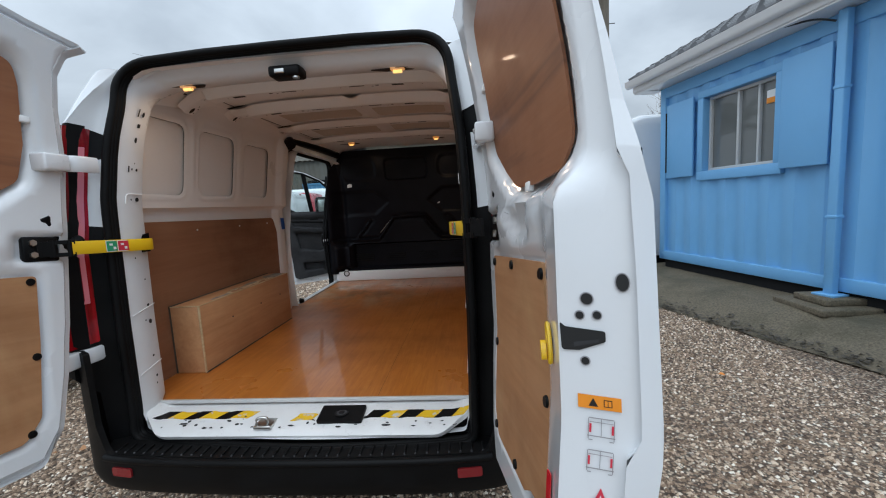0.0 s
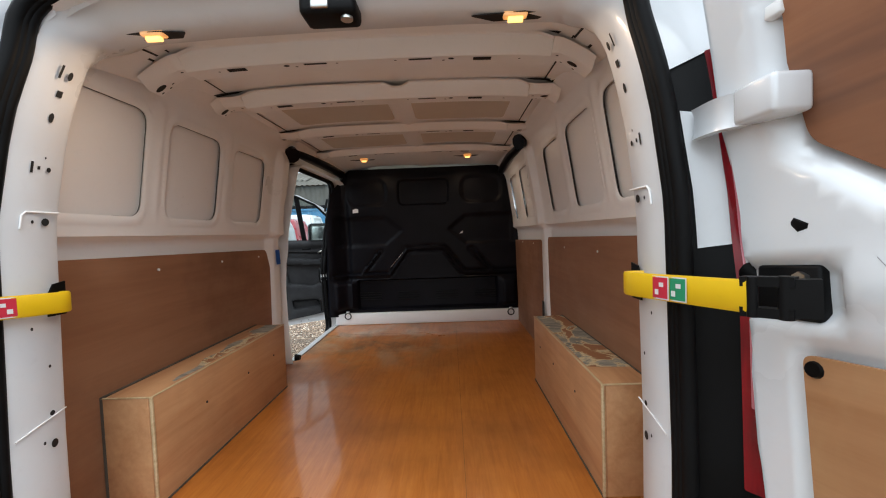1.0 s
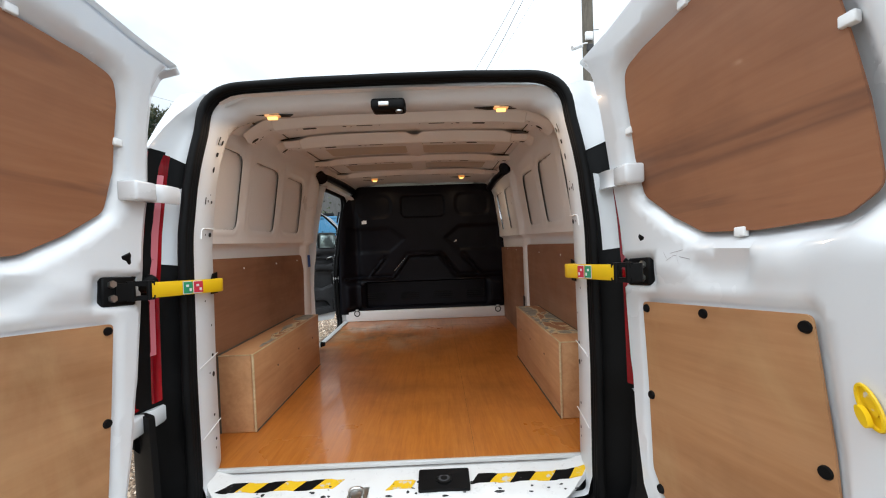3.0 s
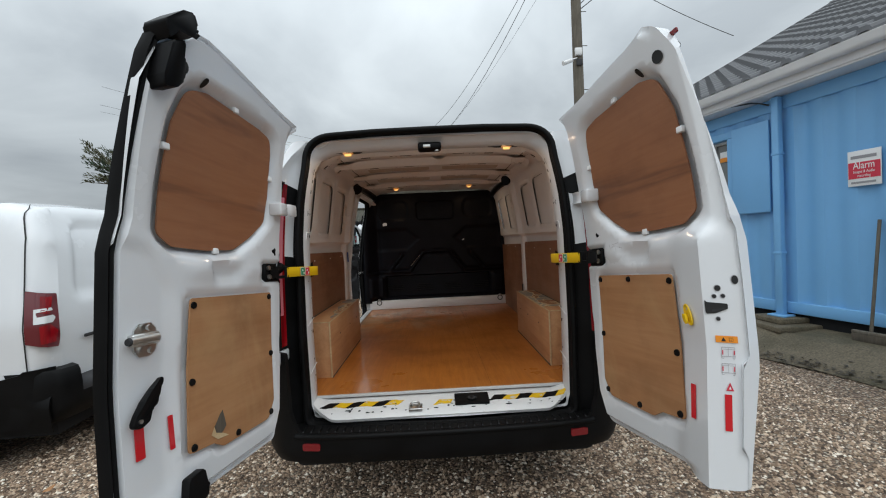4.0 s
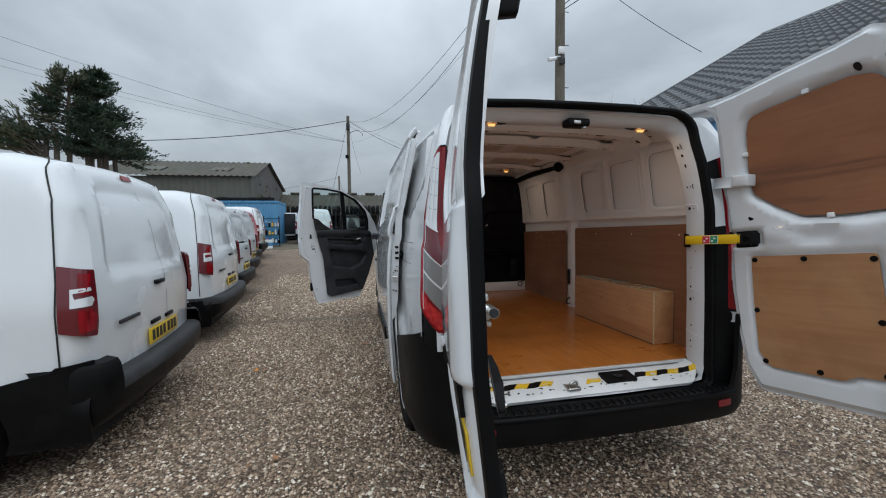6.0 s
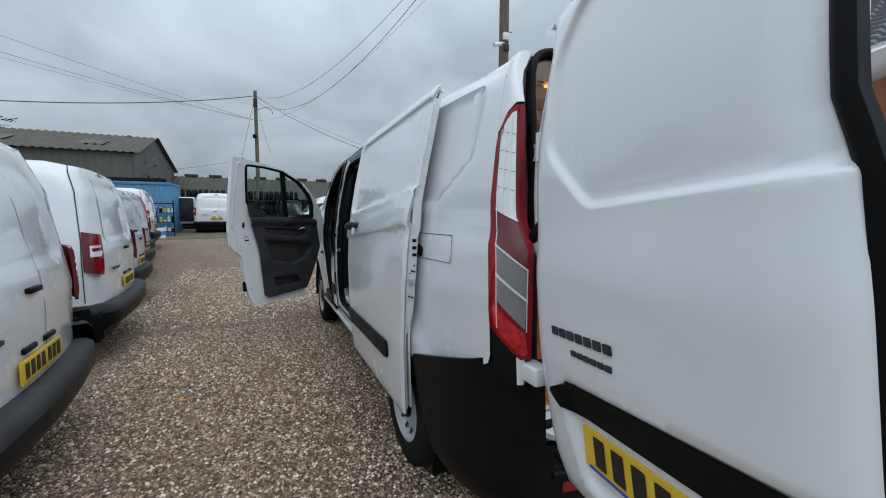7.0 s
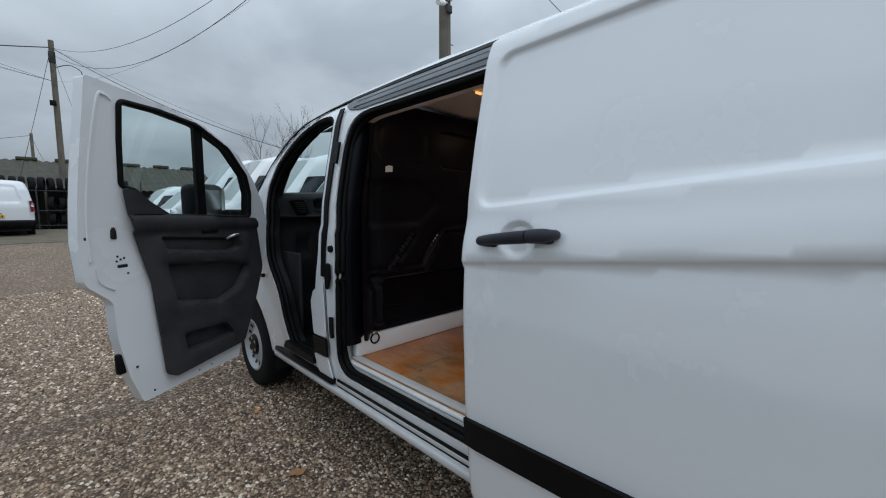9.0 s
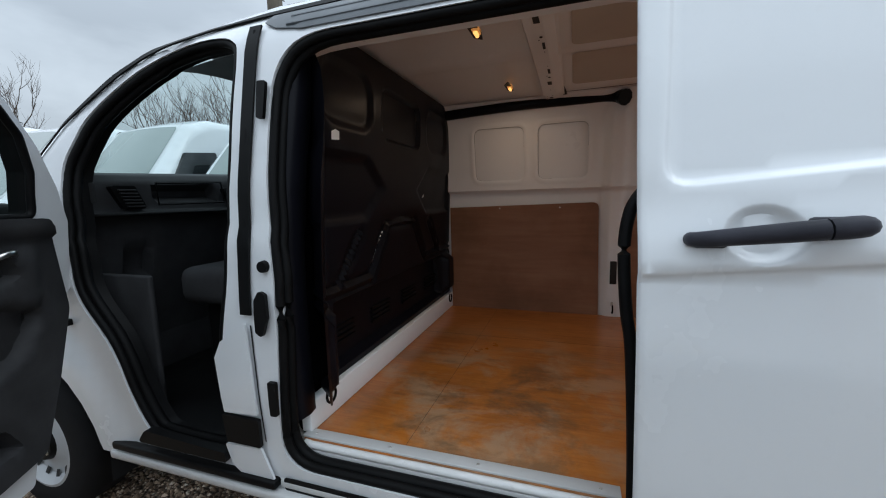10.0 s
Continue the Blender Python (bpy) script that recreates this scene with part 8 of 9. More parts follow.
    for sx in (-1, 1):
        part("shut_line", sheet([(0.112, 0.58), (0.120, 0.58), (0.124, H * 0.6), (0.165, H * 0.85), (0.235, H - 0.022), (0.227, H - 0.022), (0.157, H * 0.85), (0.116, H * 0.6)], sm(sx, 0.004), [], 0.04), HOLE, v)
        zs = (H * 0.44, H * 0.65)

        def lampmap(k):
            def f(P):
                s, z = P[:, 0], P[:, 1]
                x = halfw(z)
                px = np.interp(s, [0, 0.4, 0.7, 1.0], [0.004, 0.0, -0.025, -0.105])
                py = np.interp(s, [0, 0.4, 0.7, 1.0], [0.115, 0.05, 0.008, -0.014]) + 0.05 * sstep(z, belt, H)
                return np.c_[sx * (x + px + k * 0.4), py - k, z]
            return f
        la = part("tail_lamp", sheet(rounded([(0.0, zs[0] + 0.04, 0.02), (0.95, zs[0], 0.05), (1.02, zs[0] + 0.10, 0.04), (0.92, zs[1] - 0.02, 0.03), (0.0, zs[1] + 0.01, 0.02)]), lampmap(0.006), [], 0.07, 0.02, flip=sx > 0), DKRED, v, "dark red tail lamp")
        dzl = zs[1] - zs[0]
        for pts, mt in (([(0.50, 0.08), (0.90, 0.10), (0.95, 0.30), (0.80, 0.42), (0.50, 0.40)], RED), ([(0.50, 0.62), (0.78, 0.60), (0.82, 0.90), (0.50, 0.92)], RED), ([(0.30, 0.44), (0.84, 0.45), (0.90, 0.53), (0.84, 0.58), (0.42, 0.56), (0.36, 0.64), (0.84, 0.66), (0.80, 0.71), (0.30, 0.70)], CLEAR)):
            part("lens", sheet(rounded([(p[0], zs[0] + p[1] * dzl, 0.008) for p in pts], 3), lampmap(0.011), [], 0.06, 0.004, flip=sx > 0), mt, la)
    part("brake_lamp", sheet(rrect(cum[3] - 0.06, cum[3] - 0.025, -0.12, 0.12, 0.01), tm(0.006), [], 0.1, 0.005), RED, v)
    hd = part("tail_handle", box(-0.12, 0.02, -0.075, -0.045, belt + 0.045, belt + 0.075, 0.008), BLACKP, v, "black tail door handle")
    part("release_button", box(-0.20, -0.05, -0.06, -0.04, belt - 0.23, belt - 0.20, 0.008), BLACKP, v)
    part("release_button", box(0.05, 0.20, -0.06, -0.04, belt - 0.23, belt - 0.20, 0.008), BLACKP, v)
    pz = belt - 0.36
    pl = part("number_plate", box(-0.26, 0.26, -0.062, -0.052, pz, pz + 0.111, 0.002), PLATE, v, "yellow number plate with plain bars")
    for i in range(7):
        x0 = -0.225 + i * 0.064 + (0.02 if i > 3 else 0)
        part("plate_bar", box(x0, x0 + 0.042, -0.0645, -0.062, pz + 0.022, pz + 0.095), INK, pl)
    part("badge_bar", box(-0.62, -0.36, -0.050, -0.035, belt - 0.13, belt - 0.108, 0.002), GREYP, v)
    bz0, bz1 = 0.34, 0.34 + H * 0.115
    pb = smooth_path([(-hw - 0.01, 0.22, 0), (-hw + 0.02, 0.02, 0), (-hw + 0.16, -0.10, 0), (0, -0.15, 0), (hw - 0.16, -0.10, 0), (hw - 0.02, 0.02, 0), (hw + 0.01, 0.22, 0)], 6)
    part("rear_bumper", loft([[(q.x, q.y + a, z) for q in pb] for a, z in ((0.10, bz0 - 0.06), (0.03, bz0 + 0.0), (0.0, bz0 + 0.06), (0.002, bz1 - 0.08))], False), BLACKP, v, "black plastic rear bumper")
    tall = style == "tall_bumper"
    mid = [q for q in pb if abs(q.x) < hw - 0.15] if tall else pb
    part("bumper_step", loft([[(q.x, q.y + a, z) for q in mid] for a, z in ((0.002, bz1 - 0.085), (0.0, bz1 - 0.06), (0.012, bz1 - 0.02), (0.05, bz1), (0.16, bz1 + 0.002))], False), bumper_mat, v, "grey plastic bumper step")
    for sx in (-1, 1) if tall else ():
        end = [q for q in pb if sx * q.x > hw - 0.20]
        part("bumper_corner", loft([[(q.x + sx * k, q.y + a, z) for q in end] for a, k, z in ((0.002, 0.0, bz1 - 0.085), (0.0, 0.002, bz1 - 0.02), (0.012, 0.0, bz1 + 0.07), (0.030, -0.008, bz1 + 0.098), (0.10, -0.05, bz1 + 0.104))], False), BLACKP, v, "black plastic bumper corner")
    if style == "tall_bumper":
        part("track_cover", sheet(rrect(0.66, 1.55, 1.015, 1.105, 0.025), sm(-1, 0.004), [rrect(0.665, 1.55, 1.02, 1.10, 0.022)], 0.06), HOLE, v)
        part("track_slot", sheet(rrect(0.85, 1.55, 1.042, 1.060, 0.006), sm(-1, 0.005), [], 0.06), HOLE, v)
        part("fuel_flap", sheet(rrect(0.98, 1.20, 0.74, 0.95, 0.06), sm(-1, 0.004), [rrect(0.985, 1.195, 0.745, 0.945, 0.055)], 0.06), HOLE, v)
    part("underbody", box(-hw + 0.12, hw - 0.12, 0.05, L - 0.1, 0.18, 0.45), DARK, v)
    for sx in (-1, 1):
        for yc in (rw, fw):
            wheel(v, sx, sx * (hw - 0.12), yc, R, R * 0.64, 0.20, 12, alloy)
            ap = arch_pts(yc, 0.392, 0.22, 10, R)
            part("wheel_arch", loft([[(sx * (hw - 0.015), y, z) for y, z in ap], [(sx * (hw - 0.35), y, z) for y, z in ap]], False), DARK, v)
    part("roof_aerial", cyl((0, L * 0.62, H - 0.02), (0, L * 0.60, H + 0.12), 0.004, None, 6), BLACKP, v)
    if glass:
        part("tail_window", sheet(rrect(zb(belt + 0.10), zb(H * 0.90), -0.82, 0.82, 0.08), tm(-0.010), [], 0.1), TINT, v)
    if front:
        part("grille", box(-0.55, 0.55, L - 0.03, L + 0.012, 0.55, 0.68, 0.02), BLACKP, v)
        for sx in (-1, 1):
            part("head_lamp", box(*sorted((sx * (hw - 0.32), sx * (hw - 0.10))), L * 0.965, L * 0.99, H * 0.37, H * 0.43, 0.03), CLEAR, v)
            part("door_mirror", box(*sorted((sx * (hw - 0.02), sx * (hw + 0.16))), L * 0.755, L * 0.78, belt + 0.06, belt + 0.28, 0.03), BLACKP, v)
        part("front_bumper", box(-hw + 0.08, hw - 0.08, L - 0.08, L + 0.02, 0.25, 0.48, 0.04), bumper_mat, v)
    return v


def row_pose(x, y, turn):
    return Matrix.Translation((x, y, slope(y))) @ Matrix.Rotation(radians(90 + turn), 4, "Z")


parked_van("parked_van", "small white panel van with alloy wheels and grey bumper", row_pose(-2.70, 1.60, 5), WHITE, 1.80, 1.82, 4.40, "tall_bumper", GREYP, True, axle=0.165)
parked_van("parked_van", "white panel van with dark red lamps and dark bumper", row_pose(-3.05, 4.45, 5), WHITE, 1.88, 1.88, 4.7, "pan", GREYP)
parked_van("parked_van", "silver small van with rear window", row_pose(-3.5, 7.0, 5), SILVER, 1.78, 1.80, 4.3, "pan", BLACKP, False, True)
parked_van("parked_van", "silver-white small panel van", row_pose(-3.95, 9.45, 5), SILVER, 1.80, 1.83, 4.4, "pan", BLACKP)
parked_van("parked_van", "bright red small panel van", row_pose(-4.45, 11.9, 5), REDP, 1.80, 1.80, 4.3, "pan", BLACKP)
parked_van("parked_van", "white panel van with black bumper", row_pose(-4.85, 14.7, 5), WHITE, 1.90, 1.92, 4.8, "pan", BLACKP)
far = parked_van("far_parked_van", "white panel van with one door open", Matrix.Translation((-3.55, 20.6, slope(20.6))) @ Matrix.Rotation(radians(3), 4, "Z"), WHITE, 1.92, 1.90, 4.8, "pan", BLACKP, group="")
part("open_door", box(-1.95, -0.96, 1.30, 1.36, 0.45, 1.75, 0.03), WHITE, far)
part("open_door_trim", box(-1.85, -1.04, 1.29, 1.305, 0.55, 1.70, 0.03), TRIM, far)

# vans nose-on beyond the bonnet, on the far side of the yard
for x, y, t, H in ((7.2, 6.35, 90, 2.66), (6.85, 8.45, 89, 2.70), (6.4, 10.6, 90, 2.64), (6.1, 12.75, 90, 2.70), (5.95, 14.9, 91, 2.66)):
    parked_van("tall_parked_van", "tall white panel van facing the lane", Matrix.Translation((x, y, slope(y))) @ Matrix.Rotation(radians(t), 4, "Z"), WHITE, 2.04, H, 5.5, "plain", BLACKP, group="tall vans beyond the office", front=True)
for x, y, t, H in ((5.2, 17.3, 96, 1.84), (4.8, 19.6, 97, 1.80), (4.4, 21.8, 97, 1.86)):
    parked_van("small_parked_van", "small white van facing the lane", Matrix.Translation((x, y, slope(y))) @ Matrix.Rotation(radians(t), 4, "Z"), WHITE, 1.82, H, 4.4, "plain", BLACKP, group="small vans at the end of the row", front=True)

# ---- blue container office ----
office = thing("container_office", "light blue corrugated container office with tiled roof", "building", Matrix.Translation((4.234, 1.92, 0)) @ Matrix.Rotation(radians(12), 4, "Z"))
BX0, BY0, BY1 = 0.0, -9.0, 3.08
ZB, ZT = 0.36, 2.88
WIN = (1.30, 2.26, 1.62, 2.55)


def corr_wall(y0, y1, z0, z1, skip=()):
    bm = bmesh.new()
    ys, y = [], y0
    while y < y1:
        for a, d in ((0, 0), (0.10, 0), (0.14, 0.03), (0.24, 0.03), (0.28, 0)):
            if y + a <= y1:
                ys.append((y + a, d))
        y += 0.28
    ys.append((y1, ys[-1][1]))
    a = [(bm.verts.new((BX0 + d, y, z0)), bm.verts.new((BX0 + d, y, z1))) for y, d in ys]
    for p, q in zip(a, a[1:]):
        bm.faces.new((p[0], q[0], q[1], p[1]))
    return bm


part("corrugated_wall", corr_wall(BY0, BY1 - 0.08, ZB + 0.12, WIN[2]), BLUE, office)
part("corrugated_wall", corr_wall(BY0, BY1 - 0.08, WIN[3], ZT - 0.14), BLUE, office)
part("corrugated_wall", corr_wall(BY0, WIN[0], WIN[2], WIN[3]), BLUE, office)
part("corrugated_wall", corr_wall(WIN[1], BY1 - 0.08, WIN[2], WIN[3]), BLUE, office)
part("end_wall", box(BX0 + 0.03, BX0 + 10.2, BY1 - 0.06, BY1 - 0.02, ZB, ZT), BLUE, office)
part("back_wall", box(BX0 + 10.16, BX0 + 10.2, BY0, BY1 - 0.06, ZB, ZT), BLUE, office)
part("bottom_rail", box(BX0 - 0.02, BX0 + 0.08, BY0, BY1, ZB, ZB + 0.13, 0.008), BLUE, office)
part("top_rail", box(BX0 - 0.015, BX0 + 0.08, BY0, BY1, ZT - 0.15, ZT, 0.008), BLUE, office)
part("corner_post", box(BX0 - 0.02, BX0 + 0.10, BY1 - 0.11, BY1, ZB, ZT, 0.008), BLUE, office)
# near-black block stands in for the shade in the gap under the office
part("base_shade", box(BX0 + 0.05, BX0 + 10.1, BY0, BY1 - 0.05, 0.15, ZB), DARK, office)
wn2 = part("window", box(BX0 + 0.10, BX0 + 0.12, WIN[0], WIN[1], WIN[2], WIN[3]), PANE, office, "sliding window with thin aluminium frame")
for y0, y1, z0, z1 in ((WIN[0], WIN[1], WIN[2], WIN[2] + 0.035), (WIN[0], WIN[1], WIN[3] - 0.035, WIN[3]), (WIN[0], WIN[0] + 0.03, WIN[2] + 0.035, WIN[3] - 0.035), (WIN[1] - 0.03, WIN[1], WIN[2] + 0.035, WIN[3] - 0.035), (1.56, 1.585, WIN[2] + 0.035, WIN[3] - 0.035), (1.82, 1.85, WIN[2] + 0.035, WIN[3] - 0.035)):
    part("window_frame", box(BX0 + 0.06, BX0 + 0.11, y0, y1, z0, z1, 0.004), ALU, wn2, "thin grey aluminium frame")
for y0, y1, z0, z1 in ((WIN[0] - 0.09, WIN[1] + 0.09, WIN[2] - 0.12, WIN[2]), (WIN[0] - 0.09, WIN[1] + 0.09, WIN[3], WIN[3] + 0.09), (WIN[0] - 0.09, WIN[0], WIN[2], WIN[3]), (WIN[1], WIN[1] + 0.09, WIN[2], WIN[3])):
    part("window_surround", box(BX0 - 0.035, BX0 + 0.07, y0, y1, z0, z1, 0.006), BLUE, office)
part("shutter", box(BX0 - 0.075, BX0 - 0.045, 0.74, 1.20, 1.55, 2.64, 0.006), BLUE, office, "blue folded-back steel shutter")
part("shutter", box(BX0 - 0.06, BX0 - 0.03, 2.40, 2.90, 1.57, 2.60, 0.006), BLUE, office)
part("window_poster", box(BX0 + 0.085, BX0 + 0.09, 1.36, 1.50, 2.28, 2.42), PAPER, wn2)
part("poster_band", box(BX0 + 0.082, BX0 + 0.085, 1.36, 1.50, 2.28, 2.34), ORANGE, wn2)
part("fascia", box(BX0 - 0.30, BX0 - 0.27, BY0, BY1 + 0.25, ZT + 0.02, ZT + 0.20, 0.006), UPVC, office, "white fascia board")
part("soffit", box(BX0 - 0.28, BX0 + 0.06, BY0, BY1 + 0.25, ZT - 0.0, ZT + 0.025, 0.004), UPVC, office)
part("gutter", sweep([(BX0 - 0.36, BY0, ZT + 0.13), (BX0 - 0.36, BY1 + 0.28, ZT + 0.13)], [(0.06, 0.05), (0.055, 0.045), (0.05, -0.01), (0.02, -0.045), (-0.02, -0.045), (-0.05, -0.01), (-0.055, 0.045), (-0.06, 0.05), (-0.06, 0.055), (0.06, 0.055)]), UPVC, office, "white plastic gutter")
part("downpipe", box(BX0 - 0.115, BX0 - 0.035, 0.605, 0.685, 0.33, ZT - 0.01, 0.012), BLUE, office, "blue painted downpipe")
for z in (1.05, 2.2):
    part("pipe_joint", box(BX0 - 0.121, BX0 - 0.029, 0.599, 0.691, z, z + 0.03, 0.006), BLUE, office)
part("pipe_foot", box(BX0 - 0.17, BX0 + 0.01, 0.55, 0.74, 0.322, 0.345, 0.006), BLUE, office)
part("shutter_hinge", box(BX0 - 0.07, BX0 - 0.035, 2.885, 2.905, 1.65, 2.50, 0.004), DARK, office)
sg = part("wall_sign", box(BX0 - 0.03, BX0 - 0.022, -0.40, -0.02, 1.74, 2.09, 0.003), PAPER, office, "white and red alarm warning sign")
sg.scale.y, sg.location.y = 0.68, 0.033
part("sign_band", box(BX0 - 0.033, BX0 - 0.030, -0.39, -0.03, 1.815, 1.975), REDINK, sg)
part("sign_mark", box(BX0 - 0.033, BX0 - 0.030, -0.35, -0.06, 2.01, 2.04), GREYINK, sg)
part("sign_bar", box(BX0 - 0.033, BX0 - 0.030, -0.34, -0.06, 1.765, 1.785), GREYINK, sg)


def words(text, size, m, mat, parent, name="lettering"):
    c = bpy.data.curves.new(name, "FONT")
    c.body, c.size, c.align_x, c.align_y, c.extrude = text, size, "CENTER", "CENTER", 0.0008
    o2 = new("tmp", c)
    me = bpy.data.meshes.new_from_object(o2.evaluated_get(bpy.context.evaluated_depsgraph_get()))
    bpy.data.objects.remove(o2)
    me.materials.clear()
    me.materials.append(mat)
    ob = new(name, me)
    ob.parent = parent
    ob.matrix_local = m
    return ob


words("Alarm", 0.10, Matrix.Translation((BX0 - 0.0345, -0.21, 1.94)) @ Euler((radians(90), 0, radians(-90))).to_matrix().to_4x4(), PAPER, sg)
words("Images & Audio", 0.038, Matrix.Translation((BX0 - 0.0345, -0.21, 1.88)) @ Euler((radians(90), 0, radians(-90))).to_matrix().to_4x4(), PAPER, sg)
words("recording", 0.038, Matrix.Translation((BX0 - 0.0345, -0.21, 1.84)) @ Euler((radians(90), 0, radians(-90))).to_matrix().to_4x4(), PAPER, sg)
# roof: courses of interlocking tiles up to the ridge
RIDGE_X, RIDGE_Z = BX0 + 5.2, ZT + 3.1


def tile_roof():
    bm = bmesh.new()
    x0, z0 = BX0 - 0.34, ZT + 0.20
    n = 24
    for i in range(n):
        xa, za = x0 + (RIDGE_X - x0) * i / n, z0 + (RIDGE_Z - z0) * i / n
        xb, zb2 = x0 + (RIDGE_X - x0) * (i + 1) / n, z0 + (RIDGE_Z - z0) * (i + 1) / n
        y = BY0
        prof = [(0.0, 0.0), (0.018, 0.032), (0.036, 0.040), (0.086, 0.040), (0.104, 0.032), (0.119, 0.0), (0.216, 0.0)]
        while y < BY1 + 0.2:
            pts = [(y + a, h) for a, h in prof]
            lo2 = [bm.verts.new((xa, yy, za + h + 0.036)) for yy, h in pts]
            lb = [bm.verts.new((xa, yy, za + h - 0.012)) for yy, h in pts]
            hi2 = [bm.verts.new((xb + 0.04, yy, zb2 + h + 0.012)) for yy, h in pts]
            for j in range(len(pts) - 1):
                bm.faces.new((lo2[j], lo2[j + 1], hi2[j + 1], hi2[j]))
                bm.faces.new((lb[j], lb[j + 1], lo2[j + 1], lo2[j]))
            y += 0.216
    return bm


part("roof_tile", tile_roof(), TILE, office, "dark grey interlocking roof tiles", sharp=30)["kind"] = "stuff"
part("roof_back", sheet([(BY0, 0), (BY1 + 0.25, 0), (BY1 + 0.25, 1), (BY0, 1)], lambda P: np.c_[RIDGE_X + 5.4 * P[:, 1], P[:, 0], RIDGE_Z - 3.1 * P[:, 1]], [], 1.0), TILE, office)
part("gable", prism([(BX0 - 0.2, ZT), (RIDGE_X + 5.2, ZT), (RIDGE_X, RIDGE_Z)], lambda u, v: (u, BY1 - 0.02, v), lambda u, v: (u, BY1 + 0.02, v)), UPVC, office)
part("ridge", sweep([(RIDGE_X, BY0, RIDGE_Z + 0.03), (RIDGE_X, BY1 + 0.25, RIDGE_Z + 0.03)], [(-0.12, -0.05), (0, 0.05), (0.12, -0.05)]), TILE, office)
part("verge", sweep([(BX0 - 0.34, BY1 + 0.24, ZT + 0.20), (RIDGE_X, BY1 + 0.24, RIDGE_Z + 0.0)], [(-.03, -.08), (.03, -.08), (.03, .05), (-.03, .05)]), TILE, office)
# concrete apron
bm = bmesh.new()
ap = [bm.verts.new(q) for q in ((2.45, 5.2, 0.015), (2.85, 3.45, 0.015), (3.58, 1.4, 0.01), (5.3, -8.0, 0.01), (6.6, -8.0, 0.24), (3.8, 5.2, 0.24))]
pv = [bm.verts.new(q) for q in ((3.15, 5.2, 0.20), (3.50, 3.45, 0.20), (4.0, 1.4, 0.20), (5.8, -8.0, 0.20))]
bm.faces.new((ap[0], ap[1], pv[1], pv[0])); bm.faces.new((ap[1], ap[2], pv[2], pv[1])); bm.faces.new((ap[2], ap[3], pv[3], pv[2]))
bm.faces.new((pv[0], pv[1], pv[2], pv[3], ap[4], ap[5]))
bmesh.ops.subdivide_edges(bm, edges=bm.edges, cuts=12, use_grid_fill=True)
for v in bm.verts:
    v.co.z += 0.025 * noise.noise(v.co * 2.5)
tagged(link_mesh("concrete_apron", bm, CONC), "mossy rough concrete apron beside the office", "apron", kind="structure")
tagged(link_mesh("paving_block", box(3.72, 4.28, 2.24, 2.82, 0.20, 0.262, 0.012), CONC), "large grey concrete slab under the downpipe", "paving block", "slabs under the downpipe")
tagged(link_mesh("paving_block", box(3.84, 4.20, 2.36, 2.72, 0.262, 0.324, 0.012), CONC), "small concrete slab lying on a larger one", "paving block", "slabs under the downpipe")


br = thing("broom", "wooden broom leaning on the blue office wall", "broom")
part("handle", cyl((4.165, 1.72, 0.285), (4.250, 1.70, 1.40), 0.014, None, 10), POLEWOOD, br)
part("head", move(box(-0.14, 0.14, -0.022, 0.022, 0.0, 0.035, 0.008), pose(4.16, 1.72, 0.282, 0, 0, 102)), POLEWOOD, br)
part("bristles", move(box(-0.135, 0.135, -0.026, 0.026, -0.07, 0.002, 0.004), pose(4.16, 1.72, 0.282, 0, 0, 102)), BARK, br)
# ---- poles, cables, sheds, trees ----
def pole(x, y, h, r, label):
    z0 = slope(y) - 0.02
    p = thing("utility_pole", label, "utility pole", Matrix.Translation((x, y, z0)))
    part("shaft", cyl((0, 0, 0), (0.02, 0.0, h), r, r * 0.75, 14), POLEWOOD, p)
    return p


p1 = pole(3.15, 6.2, 8.6, 0.12, "weathered wooden utility pole with a camera")
part("camera_box", box(-0.09, 0.05, -0.16, -0.10, 5.05, 5.20, 0.015), PAPER, p1)
cc = part("security_camera", cyl((-0.18, -0.18, 4.93), (-0.38, -0.24, 4.85), 0.04, 0.045, 14), PAPER, p1, "white security camera")
part("camera_arm", cyl((-0.05, -0.12, 5.0), (-0.20, -0.18, 4.95), 0.014, None, 8), PAPER, cc)
part("junction_box", box(-0.06, 0.06, -0.14, -0.10, 4.85, 4.98, 0.01), GREYP, p1)
for z in (4.4, 5.3, 6.0):
    part("pole_step", cyl((0.10, 0, z), (0.22, 0, z), 0.008, None, 6), CABLE, p1)
p2 = pole(-1.75, 28.6, 9.15, 0.14, "tall wooden utility pole with cables")
part("cross_bar", box(-0.12, 0.14, -0.14, 0.12, 8.1, 8.6, 0.01), GREYP, p2)
part("flood_lamp", box(-0.22, 0.02, -0.30, -0.15, 6.0, 6.25, 0.02), BLACKP, p2)
part("lamp_arm", tube(smooth_path([(0.1, 0, 7.9), (0.6, -0.1, 8.1), (1.0, -0.2, 7.9), (1.05, -0.2, 7.7)], 5), 0.02, 6), CABLE, p2)
p3 = pole(-3.2, 45.0, 6.9, 0.12, "far wooden utility pole")


def cable(a, b2, sag, r=0.012):
    a, b2 = Vector(a), Vector(b2)
    pts = [a.lerp(b2, t) - Vector((0, 0, sag * 4 * t * (1 - t))) for t in np.linspace(0, 1, 18)]
    return tagged(link_mesh("overhead_cable", tube(pts, r, 5), CABLE), "thin black overhead cable in the sky", "cable", "overhead cables")


